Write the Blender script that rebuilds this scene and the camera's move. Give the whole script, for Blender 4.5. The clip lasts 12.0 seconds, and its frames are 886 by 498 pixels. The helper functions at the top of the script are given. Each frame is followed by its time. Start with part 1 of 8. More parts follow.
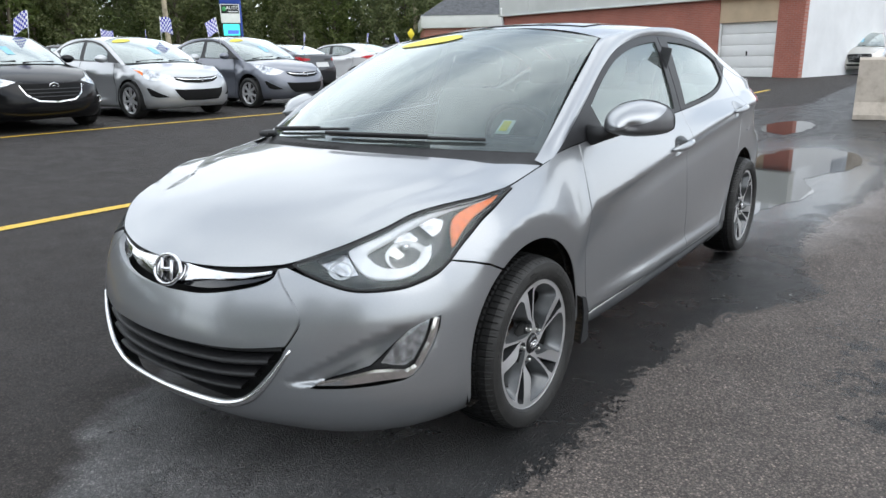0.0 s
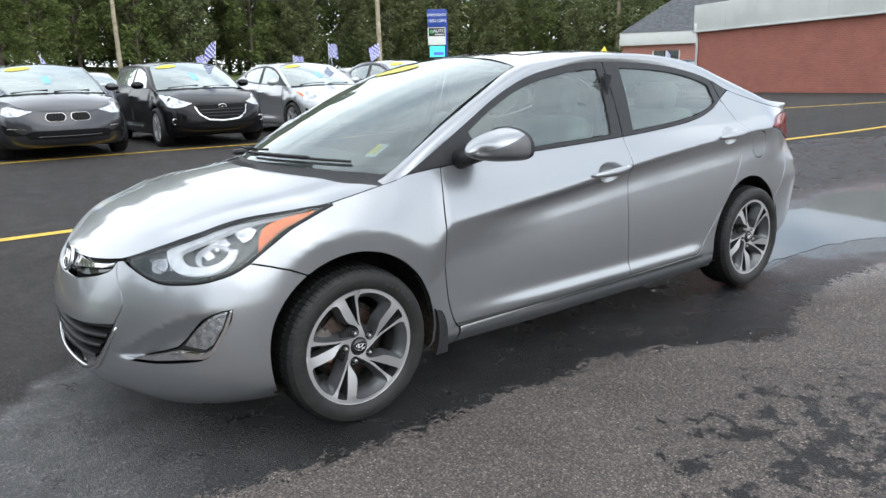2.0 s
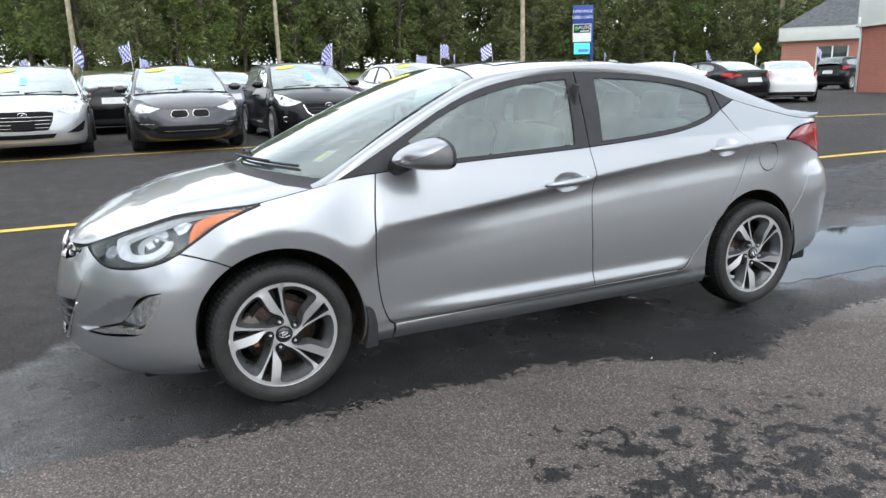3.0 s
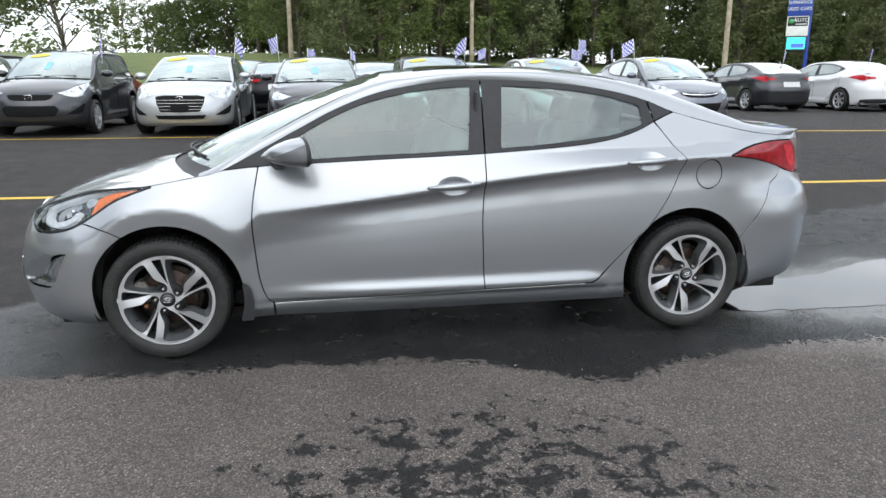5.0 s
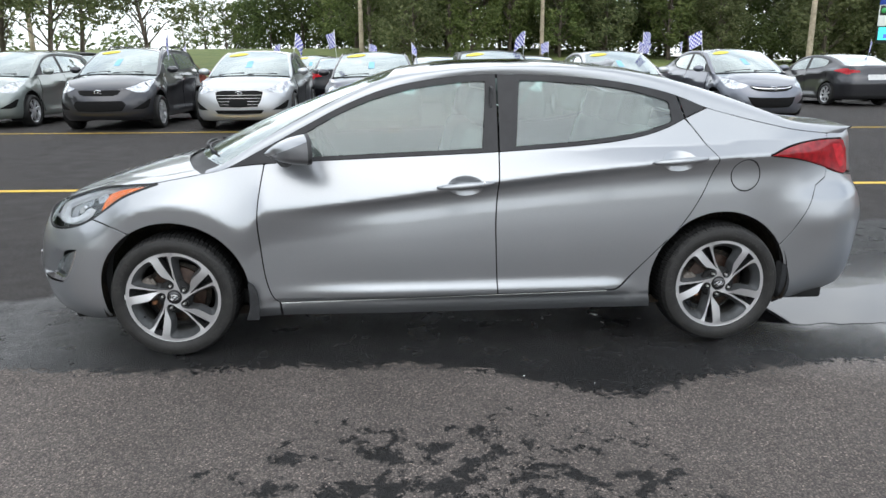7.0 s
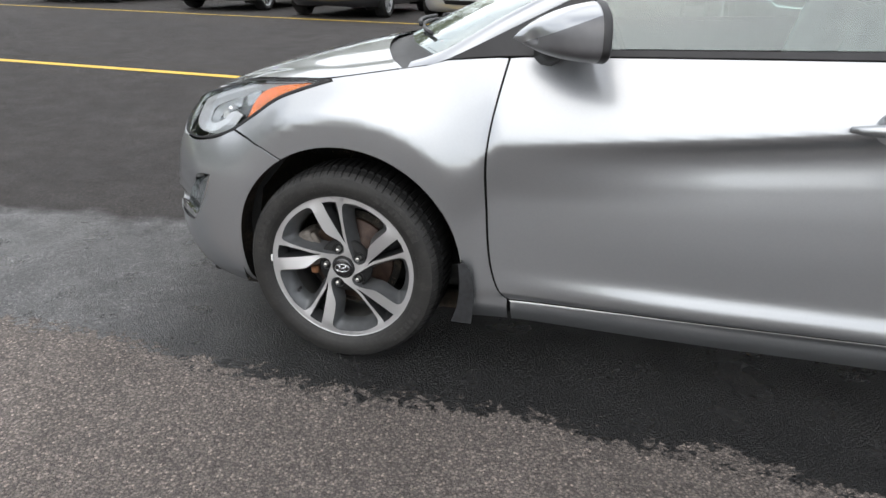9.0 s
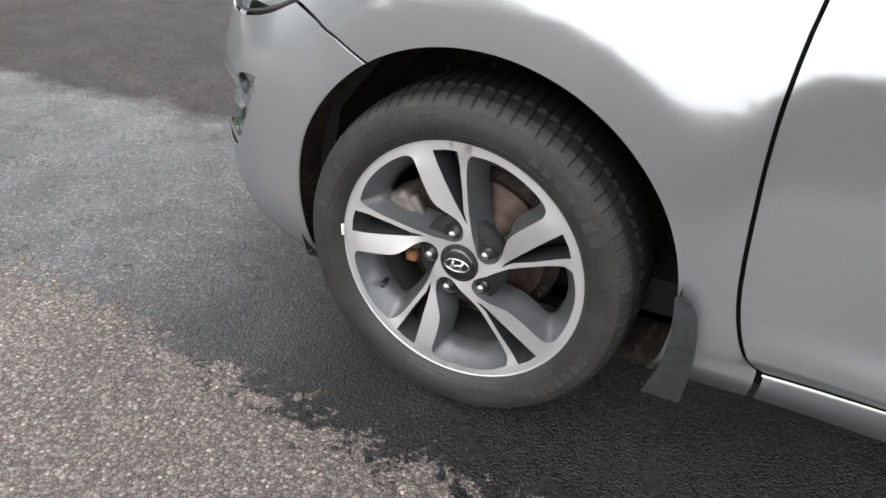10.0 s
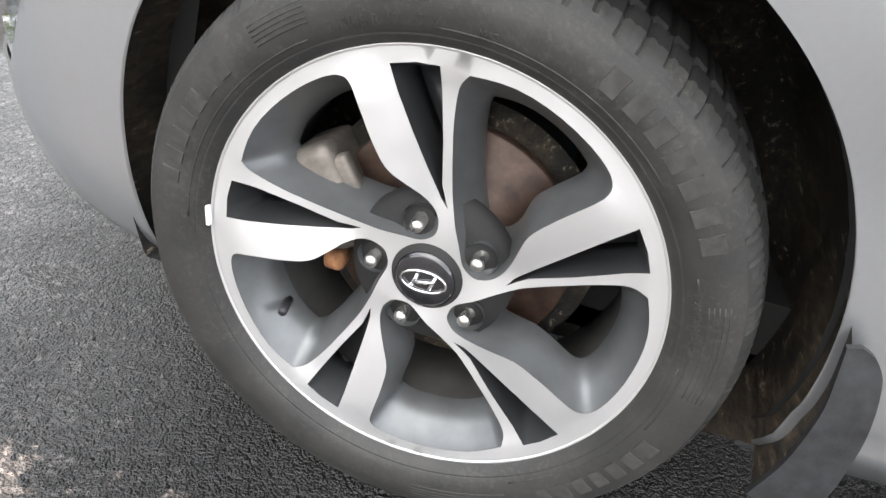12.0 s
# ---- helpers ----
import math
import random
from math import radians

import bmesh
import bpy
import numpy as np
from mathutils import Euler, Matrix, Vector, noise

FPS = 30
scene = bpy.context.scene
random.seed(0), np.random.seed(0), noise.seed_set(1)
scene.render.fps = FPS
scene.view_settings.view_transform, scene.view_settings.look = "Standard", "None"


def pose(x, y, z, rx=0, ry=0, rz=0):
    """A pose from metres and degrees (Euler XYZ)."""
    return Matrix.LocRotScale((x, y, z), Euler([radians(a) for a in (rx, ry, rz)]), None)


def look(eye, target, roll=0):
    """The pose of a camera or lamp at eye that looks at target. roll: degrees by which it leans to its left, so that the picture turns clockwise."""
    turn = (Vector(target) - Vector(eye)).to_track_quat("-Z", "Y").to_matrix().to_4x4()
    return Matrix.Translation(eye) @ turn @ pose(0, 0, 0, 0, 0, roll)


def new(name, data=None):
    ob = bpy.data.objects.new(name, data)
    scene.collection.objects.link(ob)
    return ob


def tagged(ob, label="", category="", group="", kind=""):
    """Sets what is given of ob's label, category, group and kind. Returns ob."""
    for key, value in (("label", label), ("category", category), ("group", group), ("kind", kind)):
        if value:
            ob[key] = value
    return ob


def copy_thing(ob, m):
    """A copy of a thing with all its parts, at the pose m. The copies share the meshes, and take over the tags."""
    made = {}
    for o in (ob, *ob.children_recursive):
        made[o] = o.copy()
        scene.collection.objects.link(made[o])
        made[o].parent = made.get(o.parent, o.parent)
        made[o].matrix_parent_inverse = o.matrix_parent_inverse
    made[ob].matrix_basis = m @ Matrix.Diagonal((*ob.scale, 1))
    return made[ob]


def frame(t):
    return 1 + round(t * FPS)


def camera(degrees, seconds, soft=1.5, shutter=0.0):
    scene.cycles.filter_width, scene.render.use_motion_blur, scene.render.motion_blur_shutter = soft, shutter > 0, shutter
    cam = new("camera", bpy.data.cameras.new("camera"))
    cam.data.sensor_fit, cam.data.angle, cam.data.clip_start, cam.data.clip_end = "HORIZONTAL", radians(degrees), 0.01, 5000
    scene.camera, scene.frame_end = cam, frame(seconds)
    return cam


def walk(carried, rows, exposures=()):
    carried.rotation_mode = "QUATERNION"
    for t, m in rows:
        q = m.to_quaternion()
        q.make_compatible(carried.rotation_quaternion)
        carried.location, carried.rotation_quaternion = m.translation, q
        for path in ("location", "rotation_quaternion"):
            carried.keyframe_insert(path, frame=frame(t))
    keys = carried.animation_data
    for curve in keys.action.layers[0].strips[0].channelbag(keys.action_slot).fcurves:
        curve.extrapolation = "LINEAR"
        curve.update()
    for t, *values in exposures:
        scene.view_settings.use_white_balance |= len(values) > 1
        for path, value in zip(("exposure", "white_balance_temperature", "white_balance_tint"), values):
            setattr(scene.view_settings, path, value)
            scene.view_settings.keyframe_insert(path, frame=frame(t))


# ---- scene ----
cam = camera(64.57, 12.0)
PATH = [
    (0, (-3.319, -1.937, 1.261), (-1.773, -0.784, 0.732), -1.17),
    (0.5, (-3.223, -2.099, 1.238), (-1.714, -0.879, 0.752), -1.97),
    (1, (-3.073, -2.404, 1.263), (-1.645, -1.098, 0.760), -1.95),
    (1.5, (-2.797, -2.723, 1.282), (-1.523, -1.257, 0.802), -0.50),
    (2, (-2.577, -3.041, 1.275), (-1.417, -1.481, 0.808), -1.77),
    (2.5, (-2.251, -3.356, 1.295), (-1.267, -1.675, 0.842), -3.00),
    (3, (-1.901, -3.636, 1.313), (-1.085, -1.870, 0.849), -1.61),
    (3.5, (-1.562, -3.899, 1.319), (-0.838, -2.106, 0.808), -0.30),
    (5.5, (-0.342, -4.279, 1.368), (-0.136, -2.346, 0.899), -0.44),
    (6, (-0.261, -4.279, 1.363), (-0.090, -2.342, 0.896), -0.68),
    (6.5, (-0.241, -4.272, 1.362), (-0.083, -2.330, 0.911), -0.64),
    (8.5, (-0.373, -3.062, 1.254), (-0.605, -1.219, 0.511), 1.00),
    (9, (-0.595, -2.652, 1.145), (-1.040, -0.848, 0.405), 1.31),
    (9.5, (-0.758, -2.179, 1.063), (-1.464, -0.471, 0.299), 0.93),
    (10, (-0.949, -1.791, 0.937), (-1.664, -0.219, -0.074), 3.46),
    (10.5, (-1.160, -1.504, 0.789), (-1.784, 0.064, -0.286), 3.72),
    (11, (-1.218, -1.407, 0.694), (-1.693, 0.227, -0.357), 7.09),
    (11.5, (-1.222, -1.395, 0.679), (-1.623, 0.264, -0.365), 9.13),
    (12, (-1.221, -1.385, 0.685), (-1.579, 0.281, -0.362), 9.45),
]
walk(cam, [(t, look(eye, target, roll)) for t, eye, target, roll in PATH],
     exposures=[(0.0, 0.15, 6180, 7), (1.5, 0.25, 6180, 7), (3.2, 0.40, 6220, 7), (5.3, 0.22, 6200, 7), (6.7, 0.20, 6200, 7), (8.5, 0.36, 6450, 9), (9.5, 0.50, 6520, 9), (10.5, 1.50, 6620, 10), (11.0, 1.68, 6580, 9), (12.0, 1.62, 6580, 9)])

# ---- sky, sun and exposure ----
SUN_AZ, SUN_EL = 188.0, 50.0      # degrees; azimuth from +y, clockwise
world = bpy.data.worlds.new("sky")
scene.world = world
world.use_nodes = True
wn, wl = world.node_tree.nodes, world.node_tree.links
wn.clear()
w_out = wn.new("ShaderNodeOutputWorld")
w_bg = wn.new("ShaderNodeBackground")
w_bg.inputs["Strength"].default_value = 0.15
w_sky = wn.new("ShaderNodeTexSky")
w_sky.sky_type = "NISHITA"
w_sky.sun_disc = False
w_sky.sun_elevation, w_sky.sun_rotation = radians(SUN_EL), radians(SUN_AZ)
w_sky.dust_density = 2.0
w_co = wn.new("ShaderNodeTexCoord")
w_map = wn.new("ShaderNodeMapping")
w_map.inputs["Scale"].default_value = (1.0, 1.0, 2.6)
w_noise = wn.new("ShaderNodeTexNoise")
w_noise.inputs["Scale"].default_value = 1.7
w_noise.inputs["Detail"].default_value = 4.0
w_noise.inputs["Roughness"].default_value = 0.55
w_ramp = wn.new("ShaderNodeValToRGB")
w_ramp.color_ramp.elements[0].position, w_ramp.color_ramp.elements[1].position = 0.24, 0.60
w_mix = wn.new("ShaderNodeMixRGB")
w_mix.inputs["Color2"].default_value = (11.6, 11.7, 12.0, 1)    # thin bright cloud
wl.new(w_co.outputs["Generated"], w_map.inputs["Vector"])
wl.new(w_map.outputs["Vector"], w_noise.inputs["Vector"])
wl.new(w_noise.outputs["Fac"], w_ramp.inputs["Fac"])
wl.new(w_ramp.outputs["Color"], w_mix.inputs["Fac"])
wl.new(w_sky.outputs["Color"], w_mix.inputs["Color1"])
wl.new(w_mix.outputs["Color"], w_bg.inputs["Color"])
wl.new(w_bg.outputs["Background"], w_out.inputs["Surface"])
sun = new("sun", bpy.data.lights.new("sun", "SUN"))
sun.data.energy, sun.data.angle, sun.data.color = 0.7, radians(60), (1.0, 0.97, 0.93)
_a, _e = radians(SUN_AZ), radians(SUN_EL)
sun.matrix_world = look((40 * math.sin(_a) * math.cos(_e), 40 * math.cos(_a) * math.cos(_e), 40 * math.sin(_e)), (0, 0, 0))

# ---- materials ----
class Mat:
    """A node material on one Principled shader, with small helpers for grain and wear."""
    def __init__(self, name, base=(0.5, 0.5, 0.5), rough=0.5, metal=0.0, spec=0.5, coat=0.0, coat_rough=0.03, emit=None, power=0.0):
        self.m = bpy.data.materials.new(name)
        self.m.use_nodes = True
        self.t = self.m.node_tree
        self.p = next(n for n in self.t.nodes if n.type == "BSDF_PRINCIPLED")
        self.set("Base Color", (*base, 1)), self.set("Roughness", rough), self.set("Metallic", metal), self.set("Specular IOR Level", spec)
        self.set("Coat Weight", coat), self.set("Coat Roughness", coat_rough)
        if emit:
            self.set("Emission Color", (*emit, 1)), self.set("Emission Strength", power)
        self.base = base

    def set(self, key, v):
        self.p.inputs[key].default_value = v

    def node(self, kind, **kw):
        n = self.t.nodes.new(kind)
        for k, v in kw.items():
            n.inputs[k].default_value = v
        return n

    def link(self, a, b):
        self.t.links.new(a, b)

    def co(self):
        return self.node("ShaderNodeTexCoord").outputs["Object"]

    def noise(self, scale, detail=4.0, rough=0.55, vec=None):
        n = self.node("ShaderNodeTexNoise", Scale=scale, Detail=detail, Roughness=rough)
        self.link(vec or self.co(), n.inputs["Vector"])
        return n.outputs["Fac"]

    def ramp(self, fac, stops):
        n = self.node("ShaderNodeValToRGB")
        el = n.color_ramp.elements
        el[0].position, el[0].color = stops[0][0], (*stops[0][1], 1)
        el[1].position, el[1].color = stops[-1][0], (*stops[-1][1], 1)
        for pos, c in stops[1:-1]:
            e = el.new(pos)
            e.color = (*c, 1)
        self.link(fac, n.inputs["Fac"])
        return n.outputs["Color"]

    def remap(self, fac, a, b, c, d):
        n = self.node("ShaderNodeMapRange")
        for k, v in zip(("From Min", "From Max", "To Min", "To Max"), (a, b, c, d)):
            n.inputs[k].default_value = v
        self.link(fac, n.inputs["Value"])
        return n.outputs["Result"]

    def mix(self, fac, a, b, mode="MIX"):
        n = self.node("ShaderNodeMixRGB")
        n.blend_type = mode
        for k, v in (("Fac", fac), ("Color1", a), ("Color2", b)):
            if isinstance(v, (int, float)):
                n.inputs[k].default_value = v
            elif isinstance(v, tuple):
                n.inputs[k].default_value = (*v, 1)
            else:
                self.link(v, n.inputs[k])
        return n.outputs["Color"]

    def calc(self, op, a, b=0.0):
        n = self.node("ShaderNodeMath")
        n.operation = op
        for i, v in enumerate((a, b)):
            if isinstance(v, (int, float)):
                n.inputs[i].default_value = v
            else:
                self.link(v, n.inputs[i])
        return n.outputs[0]

    def bump(self, height, strength=0.2, distance=0.002, after=None):
        n = self.node("ShaderNodeBump", Strength=strength, Distance=distance)
        self.link(height, n.inputs["Height"])
        if after is not None:
            self.link(after, n.inputs["Normal"])
        self.link(n.outputs["Normal"], self.p.inputs["Normal"])
        return n.outputs["Normal"]

    def vary(self, scale, amount, detail=5.0):
        """Uneven tone of the base colour."""
        c = self.base
        lo = tuple(v * (1 - amount) for v in c)
        hi = tuple(min(1, v * (1 + amount)) for v in c)
        self.link(self.ramp(self.noise(scale, detail), [(0.3, lo), (0.7, hi)]), self.p.inputs["Base Color"])
        return self

    def rough_vary(self, scale, a, b):
        self.link(self.remap(self.noise(scale), 0.3, 0.7, a, b), self.p.inputs["Roughness"])
        return self

    def grain(self, scale, strength=0.2, distance=0.001):
        self.bump(self.noise(scale, 3), strength, distance)
        return self


def car_paint(name, base, metal=0.77, rough=0.304, coat=1.0):
    a = Mat(name, base, rough, metal, 0.5 if metal > 0.3 else 0.1, coat, 0.02)
    a.set("Coat IOR", 1.5)
    tone = a.mix(a.remap(a.noise(160, 3), 0.35, 0.65, 0.0, 0.06), base, tuple(min(1, v * 1.4) for v in base))
    dust = a.noise(2.3, 6)
    tone = a.mix(a.remap(dust, 0.40, 0.85, 0.0, 0.05), tone, tuple(0.75 * v + 0.006 for v in base))
    a.link(tone, a.p.inputs["Base Color"])
    a.link(a.remap(a.noise(7.0), 0.3, 0.75, rough - 0.012, rough + 0.02), a.p.inputs["Roughness"])
    a.link(a.remap(a.noise(11.0), 0.4, 0.8, 0.02, 0.035), a.p.inputs["Coat Roughness"])
    return a.m


def glass(name, tint, gloss=1.0, film=0.0):
    m = bpy.data.materials.new(name)
    m.use_nodes = True
    t = m.node_tree
    t.nodes.clear()
    out = t.nodes.new("ShaderNodeOutputMaterial")
    tr, gl, mx, fr = (t.nodes.new("ShaderNode" + k) for k in ("BsdfTransparent", "BsdfGlossy", "MixShader", "Fresnel"))
    tr.inputs["Color"].default_value = (*tint, 1)
    gl.inputs["Roughness"].default_value = 0.01
    gl.inputs["Color"].default_value = (0.92, 0.99, 0.98, 1)
    fr.inputs["IOR"].default_value = 1.55
    mul = t.nodes.new("ShaderNodeMath")
    mul.operation = "MULTIPLY_ADD"
    mul.inputs[1].default_value, mul.inputs[2].default_value = 1.25 * gloss, 0.03
    t.links.new(fr.outputs[0], mul.inputs[0])
    t.links.new(mul.outputs[0], mx.inputs["Fac"])
    t.links.new(tr.outputs[0], mx.inputs[1]), t.links.new(gl.outputs[0], mx.inputs[2])
    if film:
        # pale diffuse haze mixed in to imitate bright sky reflected in the pane
        df, m2 = t.nodes.new("ShaderNodeBsdfDiffuse"), t.nodes.new("ShaderNodeMixShader")
        df.inputs["Color"].default_value = (0.62, 0.68, 0.66, 1)
        nz, mr = t.nodes.new("ShaderNodeTexNoise"), t.nodes.new("ShaderNodeMapRange")
        nz.inputs["Scale"].default_value, nz.inputs["Detail"].default_value = 3.0, 6.0
        mr.inputs["From Min"].default_value, mr.inputs["From Max"].default_value = 0.3, 0.7
        mr.inputs["To Min"].default_value, mr.inputs["To Max"].default_value = film * 0.7, film * 1.3
        co = t.nodes.new("ShaderNodeTexCoord")
        t.links.new(co.outputs["Object"], nz.inputs["Vector"])
        t.links.new(nz.outputs["Fac"], mr.inputs["Value"])
        t.links.new(mr.outputs["Result"], m2.inputs["Fac"])
        t.links.new(mx.outputs[0], m2.inputs[1]), t.links.new(df.outputs[0], m2.inputs[2])
        t.links.new(m2.outputs[0], out.inputs["Surface"])
        return m
    t.links.new(mx.outputs[0], out.inputs["Surface"])
    return m


PAINT = car_paint("silver_metallic_paint", (0.350, 0.362, 0.376))
GLASS = glass("green_tinted_glass", (0.58, 0.72, 0.69), 1.2, 0.07)
GLASS_SIDE = glass("green_side_glass", (0.56, 0.70, 0.65), 1.3, 0.10)
LENS = glass("clear_lens", (0.96, 0.97, 0.98), 0.45)
CHROME = Mat("chrome", (0.78, 0.78, 0.79), 0.08, 1.0).rough_vary(9, 0.05, 0.16).m
TRIM = Mat("satin_black_trim", (0.020, 0.020, 0.022), 0.42, 0.0, 0.35).vary(14, 0.25).grain(900, 0.05).m
PLASTIC = Mat("black_plastic", (0.018, 0.018, 0.019), 0.55).vary(20, 0.3).grain(700, 0.25, 0.0006).m
# near-black that stands in for shade in gaps, recesses and the underside
SEAM = Mat("shadow_gap_black", (0.006, 0.006, 0.006), 0.8).vary(30, 0.3).m
LINER_M = Mat("wheel_liner_felt", (0.006, 0.0057, 0.0054), 0.55, 0.0, 0.30)
l_map = LINER_M.node("ShaderNodeMapping")
l_map.inputs["Scale"].default_value = (1.0, 0.35, 1.0)
LINER_M.link(LINER_M.co(), l_map.inputs["Vector"])
l_grit = LINER_M.noise(95, 8, 0.78, l_map.outputs["Vector"])
l_mud = LINER_M.calc("MULTIPLY", LINER_M.remap(LINER_M.noise(7, 5, 0.6), 0.42, 0.60, 0.0, 1.0), LINER_M.remap(l_grit, 0.40, 0.60, 0.0, 0.75))
l_tone = LINER_M.ramp(l_grit, [(0.40, (0.006, 0.0057, 0.0054)), (0.59, (0.012, 0.0105, 0.009)), (0.625, (0.20, 0.17, 0.13))])
LINER_M.link(LINER_M.mix(l_mud, l_tone, (0.070, 0.052, 0.034)), LINER_M.p.inputs["Base Color"])
LINER_M.bump(l_grit, 0.7, 0.006)
LINER = LINER_M.m
RUBBER_M = Mat("tyre_rubber", (0.016, 0.016, 0.016), 0.55, 0.0, 0.35)
r_dust = RUBBER_M.calc("MULTIPLY", RUBBER_M.remap(RUBBER_M.noise(170, 6, 0.7), 0.50, 0.66, 0.0, 1.0), RUBBER_M.remap(RUBBER_M.noise(12, 5), 0.40, 0.62, 0.10, 0.55))
r_tone = RUBBER_M.ramp(RUBBER_M.noise(22, 6), [(0.3, (0.015, 0.015, 0.015)), (0.6, (0.024, 0.0235, 0.0225)), (0.8, (0.038, 0.036, 0.034))])
RUBBER_M.link(RUBBER_M.mix(r_dust, r_tone, (0.060, 0.056, 0.050)), RUBBER_M.p.inputs["Base Color"])
RUBBER_M.bump(RUBBER_M.noise(300, 4), 0.30, 0.0010)
RUBBER = RUBBER_M.m
# rubber darkened to carry the wheel well's shade on the tread
TREAD = Mat("shaded_tread_rubber", (0.009, 0.009, 0.009), 0.7, 0.0, 0.2).vary(40, 0.4).m
ALLOY = Mat("machined_alloy", (0.57, 0.57, 0.575), 0.42, 0.72).rough_vary(60, 0.36, 0.48).m
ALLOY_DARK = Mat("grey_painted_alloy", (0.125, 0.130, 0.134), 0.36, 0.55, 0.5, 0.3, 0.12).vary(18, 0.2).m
# grey wheel paint again, with the slots' shade put into its colour
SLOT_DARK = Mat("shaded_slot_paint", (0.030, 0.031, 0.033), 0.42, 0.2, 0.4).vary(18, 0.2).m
MOULD = Mat("raised_grey_rubber", (0.031, 0.030, 0.029), 0.62, 0.0, 0.3).vary(90, 0.35).m
BARREL = Mat("dirty_inner_barrel", (0.085, 0.083, 0.080), 0.5, 0.4, 0.4, 0.1, 0.2).vary(16, 0.2).m
BEZEL = Mat("grey_chrome_bezel", (0.060, 0.062, 0.065), 0.22, 0.5).vary(20, 0.3).m
BOWL = Mat("faceted_reflector", (0.42, 0.43, 0.44), 0.30, 1.0).grain(20, 0.5, 0.010).m
MIRROR_GREY = Mat("dark_grey_mirror_shell", (0.10, 0.10, 0.105), 0.35).vary(12, 0.2).m
BRAKE_M = Mat("rusty_brake_disc", (0.10, 0.07, 0.05), 0.5, 0.4)
BRAKE_M.link(BRAKE_M.ramp(BRAKE_M.noise(35, 6), [(0.3, (0.026, 0.014, 0.010)), (0.55, (0.060, 0.036, 0.026)), (0.8, (0.10, 0.075, 0.06))]), BRAKE_M.p.inputs["Base Color"])
BRAKE_M.bump(BRAKE_M.noise(160), 0.3, 0.001)
BRAKE = BRAKE_M.m
CALIPER = Mat("dull_cast_iron", (0.15, 0.135, 0.12), 0.6, 0.5).vary(40, 0.5).grain(240, 0.4).m
RUST = Mat("orange_rust", (0.20, 0.09, 0.04), 0.85).vary(70, 0.6).grain(300, 0.4).m
STEEL = Mat("zinc_steel", (0.55, 0.54, 0.52), 0.3, 1.0).rough_vary(80, 0.2, 0.45).m
REFLECTOR = Mat("bright_reflector", (0.50, 0.51, 0.53), 0.22, 0.85).vary(45, 0.45).grain(55, 0.6, 0.006).m
LED_BAR = Mat("frosted_white_light_guide", (0.62, 0.63, 0.65), 0.28, 0.2, 0.5, 0.5).vary(50, 0.15).m
AMBER = Mat("amber_lens", (0.85, 0.17, 0.004), 0.35, 0.0, 0.5, 0.15).vary(60, 0.3).m
RED_LENS = Mat("red_lamp_lens", (0.24, 0.004, 0.008), 0.14, 0.0, 0.35, 0.25).vary(30, 0.35).m
RED_BRIGHT = Mat("bright_red_lens", (0.46, 0.010, 0.018), 0.15, 0.0, 0.4, 0.3).vary(40, 0.3).m
CABIN = Mat("grey_cabin_cloth", (0.30, 0.30, 0.29), 0.8).vary(8, 0.25).grain(60, 0.1).m
CABIN_DARK = Mat("dark_dashboard_vinyl", (0.035, 0.036, 0.038), 0.6).vary(10, 0.25).m
HEADLINER = Mat("pale_headliner", (0.45, 0.44, 0.42), 0.85).vary(6, 0.12).m
YELLOW_STICKER = Mat("yellow_sticker", (0.75, 0.62, 0.03), 0.45).vary(30, 0.1).m
WHITE_STICKER = Mat("white_sticker", (0.75, 0.76, 0.74), 0.5).vary(30, 0.08).m
BLUE_STICKER = Mat("blue_sticker", (0.22, 0.48, 0.62), 0.5).vary(20, 0.1).m
EMBLEM_BLACK = Mat("gloss_black", (0.01, 0.01, 0.012), 0.12, 0.0, 0.5, 0.8).m
DAMP = Mat("damp_film", (0.085, 0.088, 0.092), 0.5, 0.2, 0.4).vary(60, 0.4).m
PLATE = Mat("number_plate", (0.62, 0.63, 0.62), 0.45).vary(12, 0.1).m

# ---- mesh helpers ----
from mathutils.geometry import delaunay_2d_cdt


def mesh_data(name, verts, faces, normals=None, smooth=True):
    me = bpy.data.meshes.new(name)
    me.from_pydata([tuple(v) for v in verts], [], [tuple(f) for f in faces])
    me.validate()
    if smooth:
        me.polygons.foreach_set("use_smooth", [True] * len(me.polygons))
    if normals is not None and len(me.vertices) == len(normals):
        me.normals_split_custom_set_from_vertices([tuple(n) for n in normals])
    me.update()
    return me


def part(name, data, material, parent=None, label=""):
    """Links one mesh object, under a thing or a part where given."""
    if isinstance(data, bmesh.types.BMesh):
        me = bpy.data.meshes.new(name)
        data.to_mesh(me)
        data.free()
        data = me
    if material and not data.materials:
        data.materials.append(material)
    ob = new(name, data)
    if parent is not None:
        ob.parent = parent
    if label:
        tagged(ob, label)
    return ob


def thing(name, label, category, m=None, group="", kind=""):
    ob = new(name)
    ob.empty_display_size = 0.1
    if m is not None:
        ob.matrix_basis = m
    return tagged(ob, label, category, group, kind)


def smooth_all(bm):
    for f in bm.faces:
        f.smooth = True
    return bm


def box(sx, sy, sz, at=(0, 0, 0), bevel=0.0, seg=2, m=None):
    bm = bmesh.new()
    bmesh.ops.create_cube(bm, size=1.0)
    bmesh.ops.scale(bm, vec=(sx, sy, sz), verts=bm.verts)
    if bevel > 0:
        bmesh.ops.bevel(bm, geom=bm.edges[:], offset=bevel, segments=seg, affect="EDGES", profile=0.6)
        smooth_all(bm)
    bmesh.ops.translate(bm, vec=at, verts=bm.verts)
    if m is not None:
        bmesh.ops.transform(bm, matrix=m, verts=bm.verts)
    return bm


